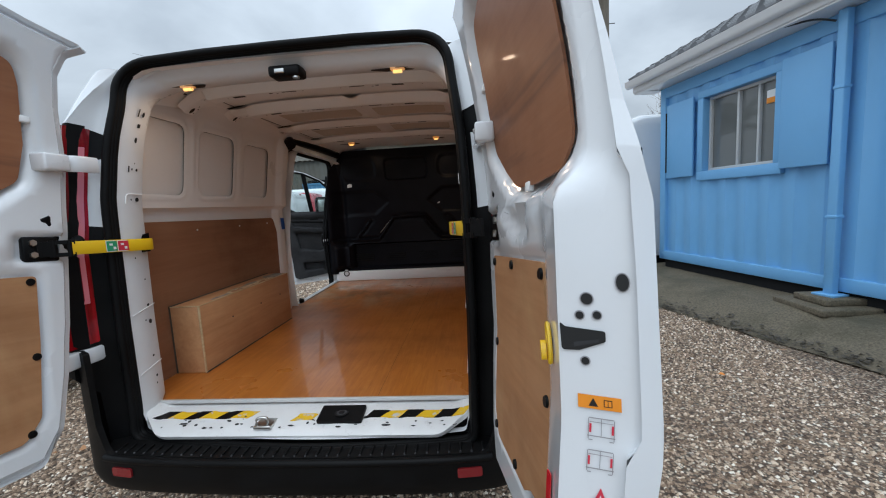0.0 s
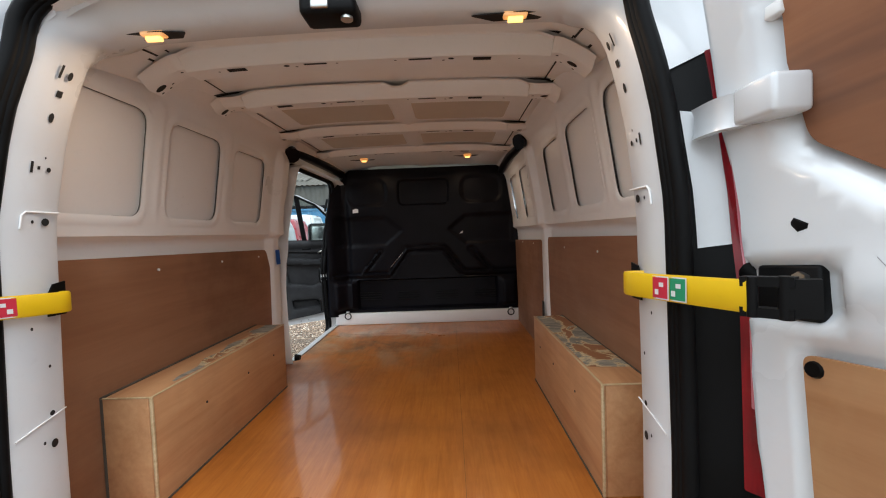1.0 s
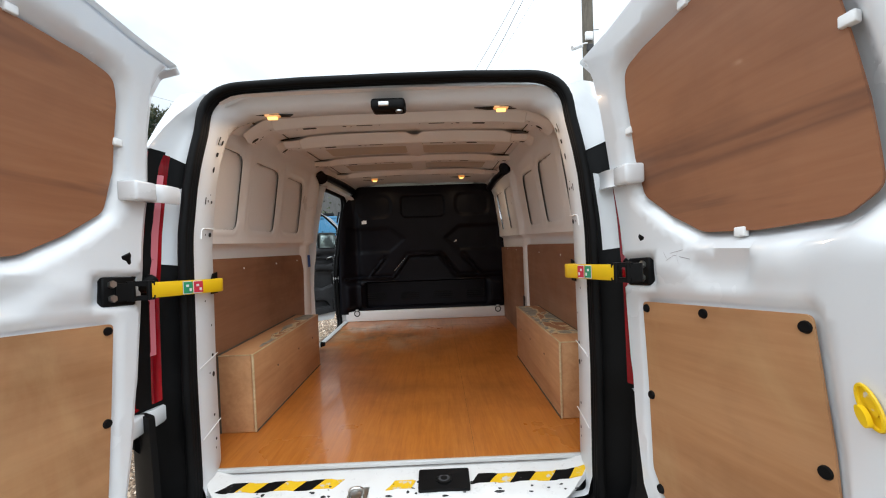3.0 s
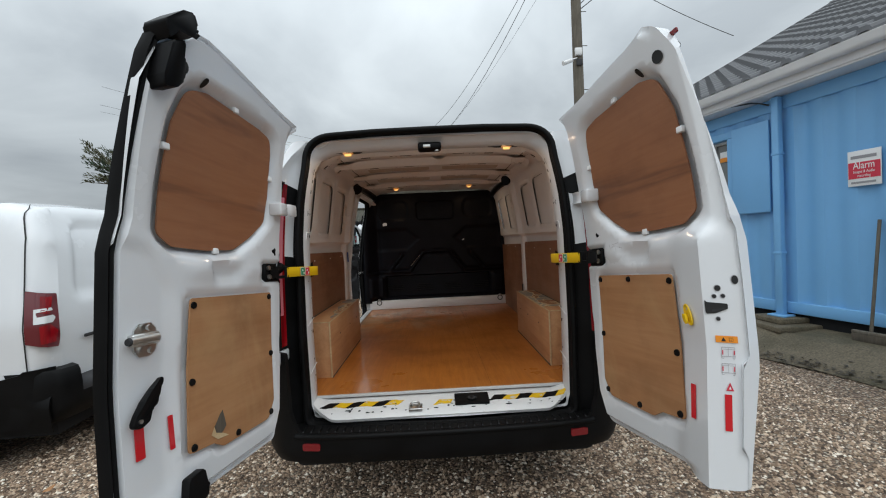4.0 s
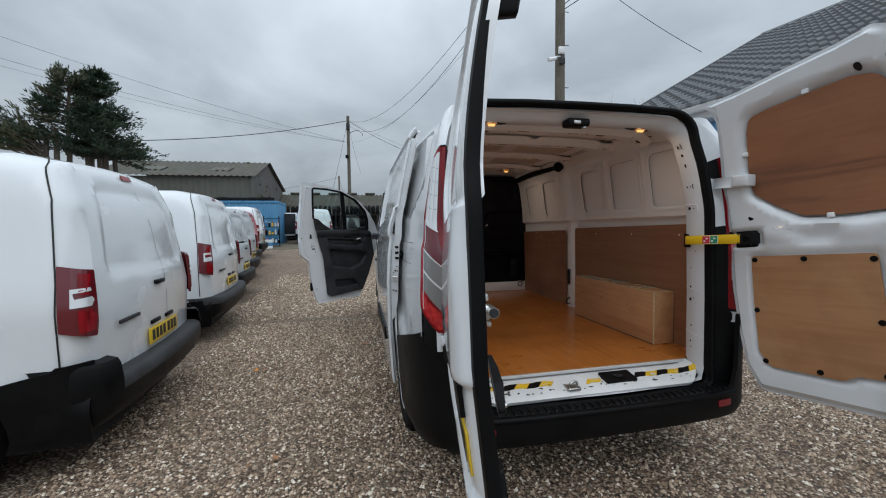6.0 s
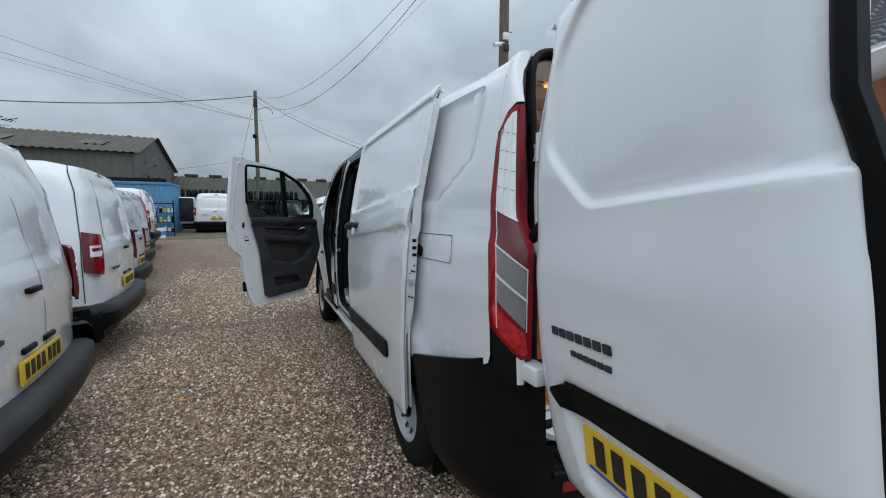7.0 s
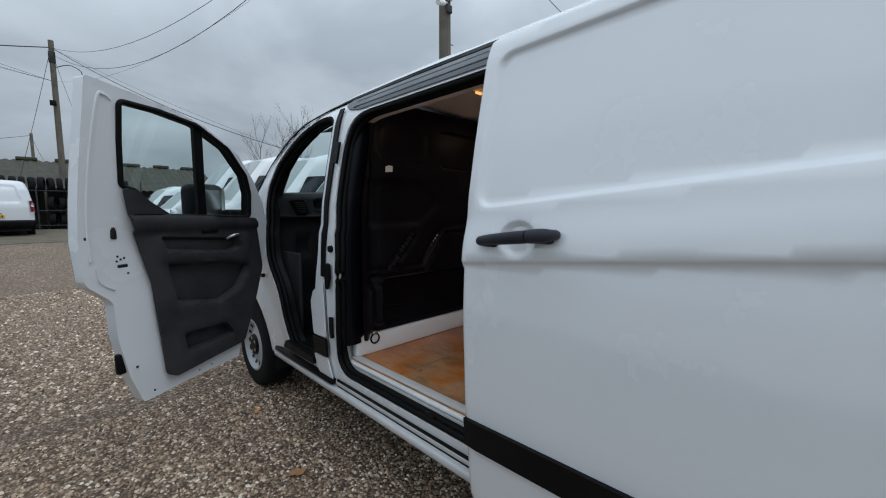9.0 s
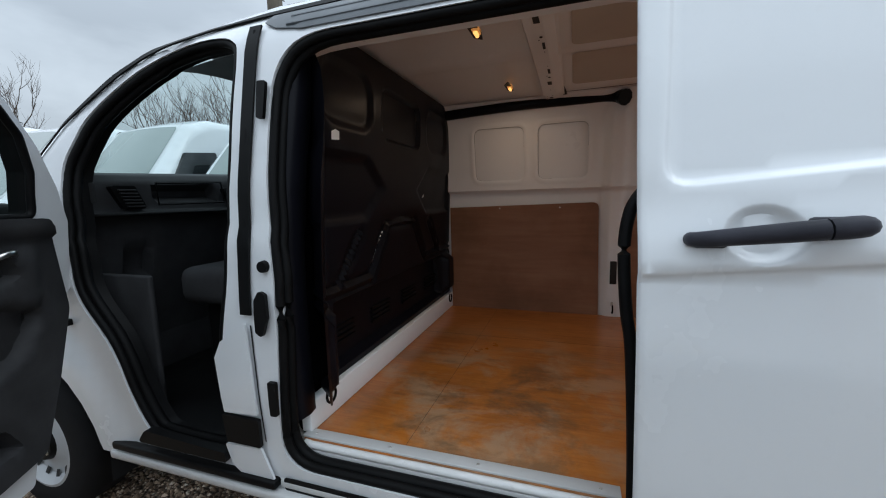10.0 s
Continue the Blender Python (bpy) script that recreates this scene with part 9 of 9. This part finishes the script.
T2 = (-1.75, 28.6, slope(28.6) + 8.8)
LOWER = (-1.78, 28.6, slope(28.6) + 7.2)
for a, b2, s, r in (((3.15, 6.2, 8.3), T2, 1.55, 0.008), ((3.2, 6.2, 8.3), (-1.70, 28.6, 9.15), 2.1, 0.009), ((3.6, 6.2, 8.2), LOWER, 1.3, 0.004),
                    (T2, (-19.45, 21.7, 6.1), 0.7, 0.024), (LOWER, (-19.2, 21.9, 11.4), 0.25, 0.008), (LOWER, (-19.3, 21.8, 10.3), 0.35, 0.008), (LOWER, (-19.3, 21.8, 9.9), 0.35, 0.006),
                    (T2, (5.6, 17.7, 3.95), 0.45, 0.014), (T2, (7.5, 18.5, 3.7), 0.3, 0.006),
                    ((3.2, 6.2, 6.1), (7.5, 2.0, 9.5), 0.15, 0.009), ((3.2, 6.2, 6.0), (8.0, 3.0, 9.2), 0.15, 0.009), ((3.2, 6.2, 7.2), (5.2, 4.6, 4.6), 0.12, 0.006),
                    (T2, (-3.2, 27.6, 3.0), 0.1, 0.010), (T2, (-0.9, 27.0, 5.4), 0.3, 0.008), ((-3.2, 45, 7.4), (-16, 42, 5.0), 0.4, 0.014), ((-3.2, 45, 7.4), (-2.2, 40, 4.2), 0.2, 0.012)):
    cable(a, b2, s, r)
# loose wire on the office wall
tagged(link_mesh("wall_wire", tube(smooth_path([(3.66, 3.3, 3.02), (3.75, 2.95, 2.90), (3.88, 2.7, 2.86), (4.0, 2.6, 2.80)], 6), 0.009, 6), CABLE), "black wire looping under the gutter", "cable")


def corrugated(w, h, pitch, depth, f):
    """A wavy sheet: f(u, v, lift) places it."""
    bm = bmesh.new()
    n = int(w / pitch * 4)
    cols = []
    for i in range(n + 1):
        u = w * i / n
        d = depth * (0.5 + 0.5 * math.cos(2 * math.pi * u / pitch))
        cols.append([bm.verts.new(f(u, h * j / 3, d)) for j in range(4)])
    for a, b2 in zip(cols, cols[1:]):
        for j in range(3):
            bm.faces.new((a[j], b2[j], b2[j + 1], a[j + 1]))
    return bm


# large barn: long side towards the lane, gable end facing it
barn = thing("barn", "large grey barn with mossy corrugated roof", "barn")
GX, GY, EZ, AZ, DY = -7.0, 22.6, 4.45, 5.45, 9.0
LX = 8.0
part("side_wall", corrugated(LX, EZ, 0.30, 0.05, lambda u, v, d: (GX - u, GY - d, v)), CORR, barn)
part("gable_wall", prism([(0, 0), (DY, 0), (DY, EZ), (DY * 0.42, AZ + 0.35), (0, EZ)], lambda u, v: (GX, GY + u, v), lambda u, v: (GX - 0.1, GY + u, v)), SHEDW, barn)
part("roof_slope", corrugated(LX + 0.4, 1.0, 0.32, 0.06, lambda u, v, d: (GX + 0.2 - u, GY - 0.25 + (DY * 0.42 + 0.25) * v, EZ + 0.0 + (AZ + 0.40 - EZ) * v + d)), MOSS, barn, "mossy corrugated roof")
part("roof_slope", corrugated(LX + 0.4, 1.0, 0.32, 0.06, lambda u, v, d: (GX + 0.2 - u, GY + DY * 0.42 + (DY * 0.58 + 0.25) * v, AZ + 0.40 - (AZ + 0.4 - EZ) * v + d)), MOSS, barn)
for x in (-1.5, -5.0):
    part("roof_light", corrugated(1.0, 0.25, 0.32, 0.06, lambda u, v, d: (GX + x - u, GY + 1.0 + v * 4, EZ + 0.45 + (AZ + .4 - EZ) / (DY * .42 + .25) * v * 4 + d + 0.02)), CORR, barn)
part("corner_post", box(GX - 0.1, GX + 0.06, GY - 0.1, GY + 0.1, 0, EZ + 0.1), CORR, barn)
# low mossy shed behind the far van
shed = thing("low_shed", "long low shed with mossy corrugated roof", "shed")
part("shed_roof", corrugated(13.0, 1.0, 0.30, 0.07, lambda u, v, d: (-8.0 + u, 27.2 + 4.0 * v, 2.55 + 1.62 * v + d)), MOSS2, shed, "mossy corrugated roof")
part("shed_wall", box(-8.0, 5.0, 30.8, 31.0, 0.4, 4.0), SHEDW, shed)
for x in (-7.6, -5.0, -2.4, 0.2, 2.8, 4.8):
    part("shed_post", box(x - 0.05, x + 0.05, 27.1, 27.2, 0.6, 2.6, 0.01), POLEWOOD, shed)
part("shed_floor", box(-8.0, 5.0, 27.3, 30.8, 0.5, 0.75), DARK, shed)
for i in range(9):
    part("ridge_cap", box(-7.8 + i * 1.45, -7.0 + i * 1.45, 31.1, 31.5, 4.20, 4.38, 0.05), MOSS2, shed)


def tyre_bm(R=0.31, w=0.19):
    n = 18
    prof = [(R * 0.62, -0.5), (R * 0.9, -0.52), (R, -0.3), (R, 0.3), (R * 0.9, 0.52), (R * 0.62, 0.5)]
    lo2 = [[(r * math.cos(2 * math.pi * i / n), t * w, r * math.sin(2 * math.pi * i / n)) for i in range(n)] for r, t in prof]
    return loft(lo2 + [lo2[0]])


t0 = tagged(link_mesh("tyre", tyre_bm(), TYRE), "used black tyre stacked in a rack", "tyre", "racked tyres")
t0.matrix_world = Matrix.Translation((-6.4, 26.6, 2.75)) @ Matrix.Rotation(radians(88), 4, "Z")
random.seed(4)
for row, z in enumerate((2.75, 1.85, 1.15)):
    for i in range(24 if row == 0 else 20):
        x = -6.4 + i * 0.30
        if row == 0 and i == 0:
            continue
        if row and -5.0 < x < -2.4:
            continue
        copy_thing(t0, Matrix.Translation((x, 26.6 + random.uniform(-.1, .1), z + random.uniform(-.03, .03))) @ Matrix.Rotation(radians(88 + random.uniform(-14, 14)), 4, "Z") @ Matrix.Rotation(radians(random.uniform(-5, 5)), 4, "X"))
rack = thing("tyre_rack", "steel frame rack holding used tyres", "rack")
for z in (2.42, 1.52, 0.85):
    part("rack_shelf", box(-6.7, 1.1, 26.3, 26.95, z, z + 0.04, 0.005), GREYP, rack)
for x in (-6.7, -4.7, -2.7, -0.7, 1.05):
    part("rack_upright", box(x, x + 0.05, 26.28, 26.33, 0.6, 3.0, 0.005), GREYP, rack)

# blue containers by the barn, shelf of bottles and drums
for nm, lb, x0, x1, y0, y1, z0, z1 in (("storage_container", "weathered blue storage container", -8.6, -5.25, 20.0, 22.4, 0.5, 2.9), ("storage_container", "weathered blue storage container", -13.4, -9.8, 17.8, 20.4, 0.45, 2.75)):
    t = thing(nm, lb, "container", group="blue containers")
    part("shell", box(x0, x1, y0, y1, z0, z1, 0.02), DBLUE, t)
    k = x0 + 0.15
    while k < x1 - 0.15:
        part("wall_rib", box(k, k + 0.10, y0 - 0.03, y0 + 0.01, z0 + 0.12, z1 - 0.12, 0.01), DBLUE, t)
        k += 0.28
    part("top_rail", box(x0 - 0.02, x1 + 0.02, y0 - 0.04, y1, z1 - 0.10, z1 + 0.02, 0.01), DBLUE, t)
for i in range(8):
    copy_thing(t0, Matrix.Translation((-8.3 + i * 0.36, 20.5 + random.uniform(-.1, .3), 3.02)) @ Matrix.Rotation(radians(90), 4, "X"))
sh = thing("shelf_unit", "dark metal shelf crowded with bottles and tins", "shelf")
for z in (0.75, 1.15, 1.55, 1.95):
    part("shelf", box(-5.75, -5.0, 19.0, 19.4, z, z + 0.03, 0.004), BLACKP, sh)
for x in (-5.75, -5.04):
    part("upright", box(x, x + 0.04, 19.0, 19.04, 0.5, 2.1, 0.004), BLACKP, sh)
random.seed(9)
for z in (0.78, 1.18, 1.58):
    for i in range(5):
        x = -5.65 + i * 0.14
        b0 = thing("bottle", "plastic workshop bottle standing on the shelf", "bottle", Matrix.Translation((x, 19.2, z)), "bottles on the shelf")
        h = random.uniform(0.16, 0.30)
        part("body", cyl((0, 0, 0), (0, 0, h * 0.75), 0.05, 0.045, 12), random.choice((PAPER, YELLOW, DBLUE, BLACKP, PAPER)), b0)
        part("neck", cyl((0, 0, h * 0.75), (0, 0, h), 0.045, 0.016, 12), random.choice((PAPER, REDINK, BLACKP)), b0)
for i, (x, y) in enumerate(((-5.75, 18.4), (-5.35, 18.2), (-6.1, 18.1))):
    b0 = thing("drum", "white plastic drum with handle", "drum", Matrix.Translation((x, y, slope(18.3))), "drums by the container")
    part("body", cyl((0, 0, 0), (0, 0, 0.42), 0.17, 0.165, 18), PAPER, b0)
    part("cap", cyl((0.05, 0, 0.42), (0.05, 0, 0.47), 0.04, None, 12), BLUEINK if i else BLACKP, b0)
    part("label_band", cyl((0, 0, 0.12), (0, 0, 0.28), 0.1715, 0.170, 18, cap=False), DBLUE, b0)
tagged(link_mesh("concrete_pad", sheet([(-9.5, 17.6), (-6.2, 17.2), (-2.5, 17.9), (2.0, 17.5), (4.5, 17.8), (4.5, 27.0), (-9.5, 27.0)], lambda P: np.c_[P[:, 0], P[:, 1], 0.68 * sstep(P[:, 1], 5.0, 24.0) + 0.014], [], 0.3, 0.03), CONC), "worn concrete pad at the end of the lane", "pad", kind="structure")
# small white house seen through the open door's window
hs = thing("far_house", "small white gabled house in the distance", "house")
part("wall", box(1.5, 6.5, 40.0, 46.0, 0.5, 3.2), PAPER, hs)
part("gable", prism([(1.5, 3.2), (6.5, 3.2), (4.0, 5.1)], lambda u, v: (u, 39.98, v), lambda u, v: (u, 46, v)), PAPER, hs)
for s in (-1, 1):
    part("roof", sweep([(4.0, 39.6, 5.2), (4.0, 46.2, 5.2)], [(0, 0.08), (s * 3.0, -2.2), (s * 3.0, -2.35), (0, -0.08)] if s > 0 else [(0, -0.08), (s * 3.0, -2.35), (s * 3.0, -2.2), (0, 0.08)]), TILE, hs)
part("window", box(3.4, 4.6, 39.93, 39.97, 1.6, 2.6), TINT, hs)


def limb(bm, p, d, length, r, depth, tips, spread, lift):
    q = p.copy()
    pts, sc = [p.copy()], [1.0]
    dd = d.normalized()
    for i in range(4):
        dd = (dd + Vector((random.gauss(0, .12), random.gauss(0, .12), random.gauss(lift, .08)))).normalized()
        q = q + dd * length / 4
        pts.append(q.copy())
        sc.append(1 - 0.12 * (i + 1))
    tube(pts, r, 5, False, bm, sc, up=(0.3, 1, 0.2))
    tips.append((q.copy(), dd.copy()))
    if depth <= 0:
        return
    for k in range(random.choice((2, 3, 3))):
        base = pts[random.choice((2, 3, 4))]
        nd = (dd + Vector((random.gauss(0, spread), random.gauss(0, spread), random.gauss(lift, spread * 0.6)))).normalized()
        limb(bm, base, nd, length * random.uniform(0.55, 0.8), r * 0.55, depth - 1, tips, spread, lift)


def bare_tree(x, y, h, seed, depth=5):
    random.seed(seed)
    t = thing("bare_tree", "leafless winter tree with fine twigs", "tree", Matrix.Translation((x, y, slope(y))), "bare trees")
    bm, tips = bmesh.new(), []
    for i in range(3):
        limb(bm, Vector((0, 0, 0)), Vector((random.gauss(0, .25), random.gauss(0, .25), 1)), h * 0.42, h * 0.012, depth, tips, 0.5, 0.12)
    part("branch_crown", bm, TWIG, t)
    return t


for x, y, h, seed in ((8.0, 24, 6.0, 3), (12.5, 21, 7.0, 5), (11.5, 16.5, 6.4, 8), (13.2, 13.2, 6.6, 12), (15.5, 11.0, 6.8, 21), (14.8, 16.0, 7.2, 27), (18.0, 12.5, 7.4, 33), (10.0, 12.6, 5.0, 41), (11.2, 10.4, 5.2, 44), (12.6, 12.2, 5.4, 47), (10.8, 14.8, 5.2, 52), (12.0, 8.6, 5.0, 55)):
    bare_tree(x, y, h, seed)


def conifer(x, y, h, seed):
    """A ragged cypress: several leaning trunks with flat sprays of foliage."""
    random.seed(seed)
    t = thing("conifer", "ragged dark green conifer with bare lower trunks", "tree", Matrix.Translation((x, y, slope(y))))
    bt, bl, bo2 = bmesh.new(), bmesh.new(), bmesh.new()

    def spray(bm, p, d, size):
        for k in range(16):
            c0 = p + d * random.uniform(-0.1, 0.9) * size + Vector((random.gauss(0, .20), random.gauss(0, .20), random.gauss(0, .09))) * size
            dr = (d + Vector((random.gauss(0, .4), random.gauss(0, .4), random.gauss(0.30, .3)))).normalized()
            sd = dr.cross(Vector((random.gauss(0, 1), random.gauss(0, 1), random.gauss(0, 1)))).normalized()
            L, w = size * random.uniform(0.30, 0.60), size * random.uniform(0.03, 0.065)
            bm.faces.new([bm.verts.new(c0 - sd * w), bm.verts.new(c0 + dr * L * 0.5 - sd * w * 1.3), bm.verts.new(c0 + dr * L), bm.verts.new(c0 + dr * L * 0.45 + sd * w * 1.3)])

    u = Vector((0.84, 0.54, 0))
    side = Vector((-0.54, 0.84, 0))

    def limb(p, e, r, bm, size, n, first=0.3):
        mid = p.lerp(e, .5) + Vector((random.gauss(0, .08), random.gauss(0, .08), random.gauss(0.05, .08)))
        tube([p, mid, e], r, 5, False, bt, [1, .7, .25], up=(0.1, 0.2, 1))
        d = (e - p).normalized()
        for k in range(n):
            f = first + (1.0 - first) * (k + random.random()) / n
            spray(bm, p.lerp(e, f), (d + Vector((random.gauss(0, .3), random.gauss(0, .3), random.gauss(0.1, .25)))).normalized(), size)

    # bare leaning trunks
    for q, top in ((-0.35, 4.6), (0.0, 5.0), (0.35, 4.7), (0.8, 5.0), (1.15, 4.4), (1.5, 4.8), (1.9, 4.2)):
        foot, tp = u * q + side * random.uniform(-.4, .4), u * (q + random.uniform(-.25, .25)) + Vector((0, 0, top))
        tube([foot, foot.lerp(tp, .5) + u * random.gauss(0, .08), tp], 0.14, 7, False, bt, [1, .8, .55], up=(1, 0, 0))
    # dense leading crown
    lead = u * 1.35
    tube([lead, lead + Vector((0, 0, 4)), lead + Vector((0, 0, h + 0.8))], 0.17, 8, False, bt, [1, .7, .12], up=(1, 0, 0))
    for i in range(210):
        tier = random.choice((0, 0, 0, 1, 1, 1, 2, 2, 3, 3, 4, 4, 5, 6, 7, 8))
        f = tier / 8
        z = 4.2 + (h + 0.55 - 4.2) * f + random.gauss(0, 0.04)
        a = random.uniform(0, 6.283)
        d = Vector((math.cos(a), math.sin(a), 0))
        reach = (1.45 * (1 - f) ** 0.8 + 0.10) * random.uniform(0.5, 1.1) * (1.12 if d.dot(u) > 0.3 else 0.95)
        p = lead + Vector((0, 0, z - 0.2))
        limb(p, p + (d + Vector((0, 0, random.uniform(0.10, 0.34)))) * reach, 0.02, bl, 0.34, 6, 0.1)
    # second, thinner top leaning away
    tube([u * 0.4 + Vector((0, 0, 4)), u * 0.5 + Vector((0, 0, 6)), u * 0.55 + Vector((0, 0, h + 0.1))], 0.09, 6, False, bt, [1, .7, .2], up=(1, 0, 0))
    for i in range(120):
        f = random.random()
        p = u * 0.5 + Vector((0, 0, 4.3 + (h - 4.3) * f))
        s2 = random.choice((-1, -1, 1, 1))
        limb(p, p + u * s2 * (1.45 * (1 - f) + 0.18) * random.uniform(.5, 1.1) + side * random.gauss(0, .35) + Vector((0, 0, random.uniform(-0.15, .5))), 0.022, bl if i % 3 else bo2, 0.36, 5)
    # long low limb and skirts
    for i in range(30):
        p = u * -0.2 + Vector((0, 0, random.uniform(3.5, 4.3)))
        e = u * random.uniform(-2.4, -0.8) + side * random.gauss(0, .5) + Vector((0, 0, random.uniform(4.0, 5.6)))
        limb(p, e, 0.04, bo2 if i % 3 else bl, 0.36, 6, 0.45)
    for i in range(20):
        p = u * random.uniform(1.0, 1.8) + Vector((0, 0, random.uniform(4.0, 4.7)))
        e = p + u * random.uniform(0.5, 1.5) + side * random.gauss(0, .7) + Vector((0, 0, random.uniform(-.35, .2)))
        limb(p, e, 0.03, bo2 if i % 2 else bl, 0.36, 5)
    part("trunk", bt, BARK, t)
    part("foliage", bl, LEAF, t)["kind"] = "stuff"
    part("side_foliage", bo2, LEAF2, t)["kind"] = "stuff"
    return t


conifer(-12.6, 16.4, 6.9, 6)


def far_wood(cx, cy, w, d, h, seed, mat, n):
    random.seed(seed)
    bm = bmesh.new()
    for i in range(n):
        x, y = cx + random.uniform(-w, w), cy + random.uniform(-d, d)
        zt = h * (0.55 + 0.45 * noise.noise((x * 0.3, y * 0.3, 1)))
        p = Vector((x, y, slope(y) + abs(random.gauss(0, 0.5)) * zt))
        dr = Vector((random.gauss(0, 1), random.gauss(0, 1), random.gauss(0.5, 1))).normalized()
        sd = dr.cross(Vector((random.gauss(0, 1), random.gauss(0, 1), random.gauss(0, 1)))).normalized()
        L = random.uniform(0.1, 0.35)
        bm.faces.new([bm.verts.new(p), bm.verts.new(p + dr * L * .5 - sd * L * .3), bm.verts.new(p + dr * L), bm.verts.new(p + dr * L * .5 + sd * L * .3)])
    return bm


tagged(link_mesh("bramble", far_wood(-6.6, 23.2, 0.9, 0.4, 4.2, 3, LEAF2, 1800), LEAF2), "overgrown bramble beside the barn", "bush", kind="stuff")
tagged(link_mesh("far_hedge", far_wood(0, 62, 60, 3, 5.0, 5, LEAF2, 9000), LEAF2), "distant hedge line", "hedge", kind="stuff")

# loose stones lying proud of the gravel, where the camera passes nearest
rng = np.random.default_rng(5)


def stones(count, xr, yr, s0, s1):
    """Flattened irregular pebbles of many sizes as one mesh."""
    base = np.array([(1, 0, 0), (0.3, 0.95, 0), (-0.8, 0.6, 0), (-0.8, -0.6, 0), (0.3, -0.95, 0), (0, 0, 1.0)])
    tri0 = np.array([(0, 1, 5), (1, 2, 5), (2, 3, 5), (3, 4, 5), (4, 0, 5)])
    P = np.c_[rng.uniform(*xr, count), rng.uniform(*yr, count)]
    a, s = rng.uniform(0, 6.283, count), rng.uniform(s0, s1, count) * rng.choice([0.7, 1.0, 1.0, 1.35], count)
    V = base[None] * (1 + rng.uniform(-0.3, 0.3, (count, 6, 1)))
    x = (V[..., 0] * np.cos(a)[:, None] - V[..., 1] * np.sin(a)[:, None] * 0.75) * s[:, None] + P[:, :1]
    y = (V[..., 0] * np.sin(a)[:, None] + V[..., 1] * np.cos(a)[:, None] * 0.75) * s[:, None] + P[:, 1:]
    z0 = 0.68 * sstep(P[:, 1], 5.0, 24.0)
    z = V[..., 2] * s[:, None] * 0.8 + z0[:, None] - 0.002 + rng.uniform(0, 0.006, (count, 1))
    W = np.stack([x, y, z], -1).reshape(-1, 3)
    F = (tri0[None] + 6 * np.arange(count)[:, None, None]).reshape(-1, 3)
    me = bpy.data.meshes.new("pebbles")
    me.from_pydata(W.tolist(), [], F.tolist())
    me.materials.append(STONE)
    return tagged(new("pebbles", me), "loose wet brown and grey pebbles on the yard", "gravel", kind="stuff")


stones(130000, (-2.9, 3.2), (-2.6, 4.4), 0.0065, 0.0125)
stones(30000, (-3.3, 3.0), (4.6, 10.0), 0.010, 0.017)
random.seed(2)
for i in range(26):
    x, y = random.choice(((random.uniform(-2.6, -1.0), random.uniform(-0.3, 4.0)), (random.uniform(2.4, 4.0), random.uniform(0.5, 4.5))))
    bm = bmesh.new()
    s = random.uniform(0.02, 0.035)
    a = random.uniform(0, 6.28)
    vs = [bm.verts.new((x + s * (u * math.cos(a) - v * math.sin(a)), y + s * (u * math.sin(a) + v * math.cos(a)), 0.022 + 0.02 * w)) for u, v, w in ((-1, 0, .2), (-.3, .6, 0), (.6, .4, .3), (1.1, 0, .6), (.6, -.4, .3), (-.3, -.6, 0))]
    bm.faces.new(vs)
    tagged(link_mesh("fallen_leaf", bm, ORANGE if i % 3 == 0 else PALEPLY), "curled fallen leaf on the gravel", "leaf", "fallen leaves")


# drift of dead leaves and moss caught along the apron's foot
random.seed(8)
bm = bmesh.new()
for i in range(700):
    f = random.random()
    p0, p1 = ((2.45, 5.2), (2.85, 3.45)) if f < 0.25 else ((2.85, 3.45), (3.58, 1.4)) if f < 0.75 else ((3.58, 1.4), (4.2, -2.0))
    k = random.random()
    x, y = p0[0] + (p1[0] - p0[0]) * k + abs(random.gauss(0, 0.09)) - 0.03, p0[1] + (p1[1] - p0[1]) * k + random.gauss(0, 0.03)
    s, a = random.uniform(0.010, 0.028), random.uniform(0, 6.283)
    z0 = 0.035 + max(0, x - (p0[0] + (p1[0] - p0[0]) * k)) * 0.30
    bm.faces.new([bm.verts.new((x + s * (u * math.cos(a) - v * math.sin(a)), y + s * (u * math.sin(a) + v * math.cos(a)), z0 + 0.02 * w * random.random())) for u, v, w in ((-1, 0, .2), (-.2, .6, .6), (1.0, .1, .3), (.1, -.6, .8))])
tagged(link_mesh("leaf_litter", bm, BARK), "brown dead leaves drifted against the concrete", "leaves", kind="stuff")
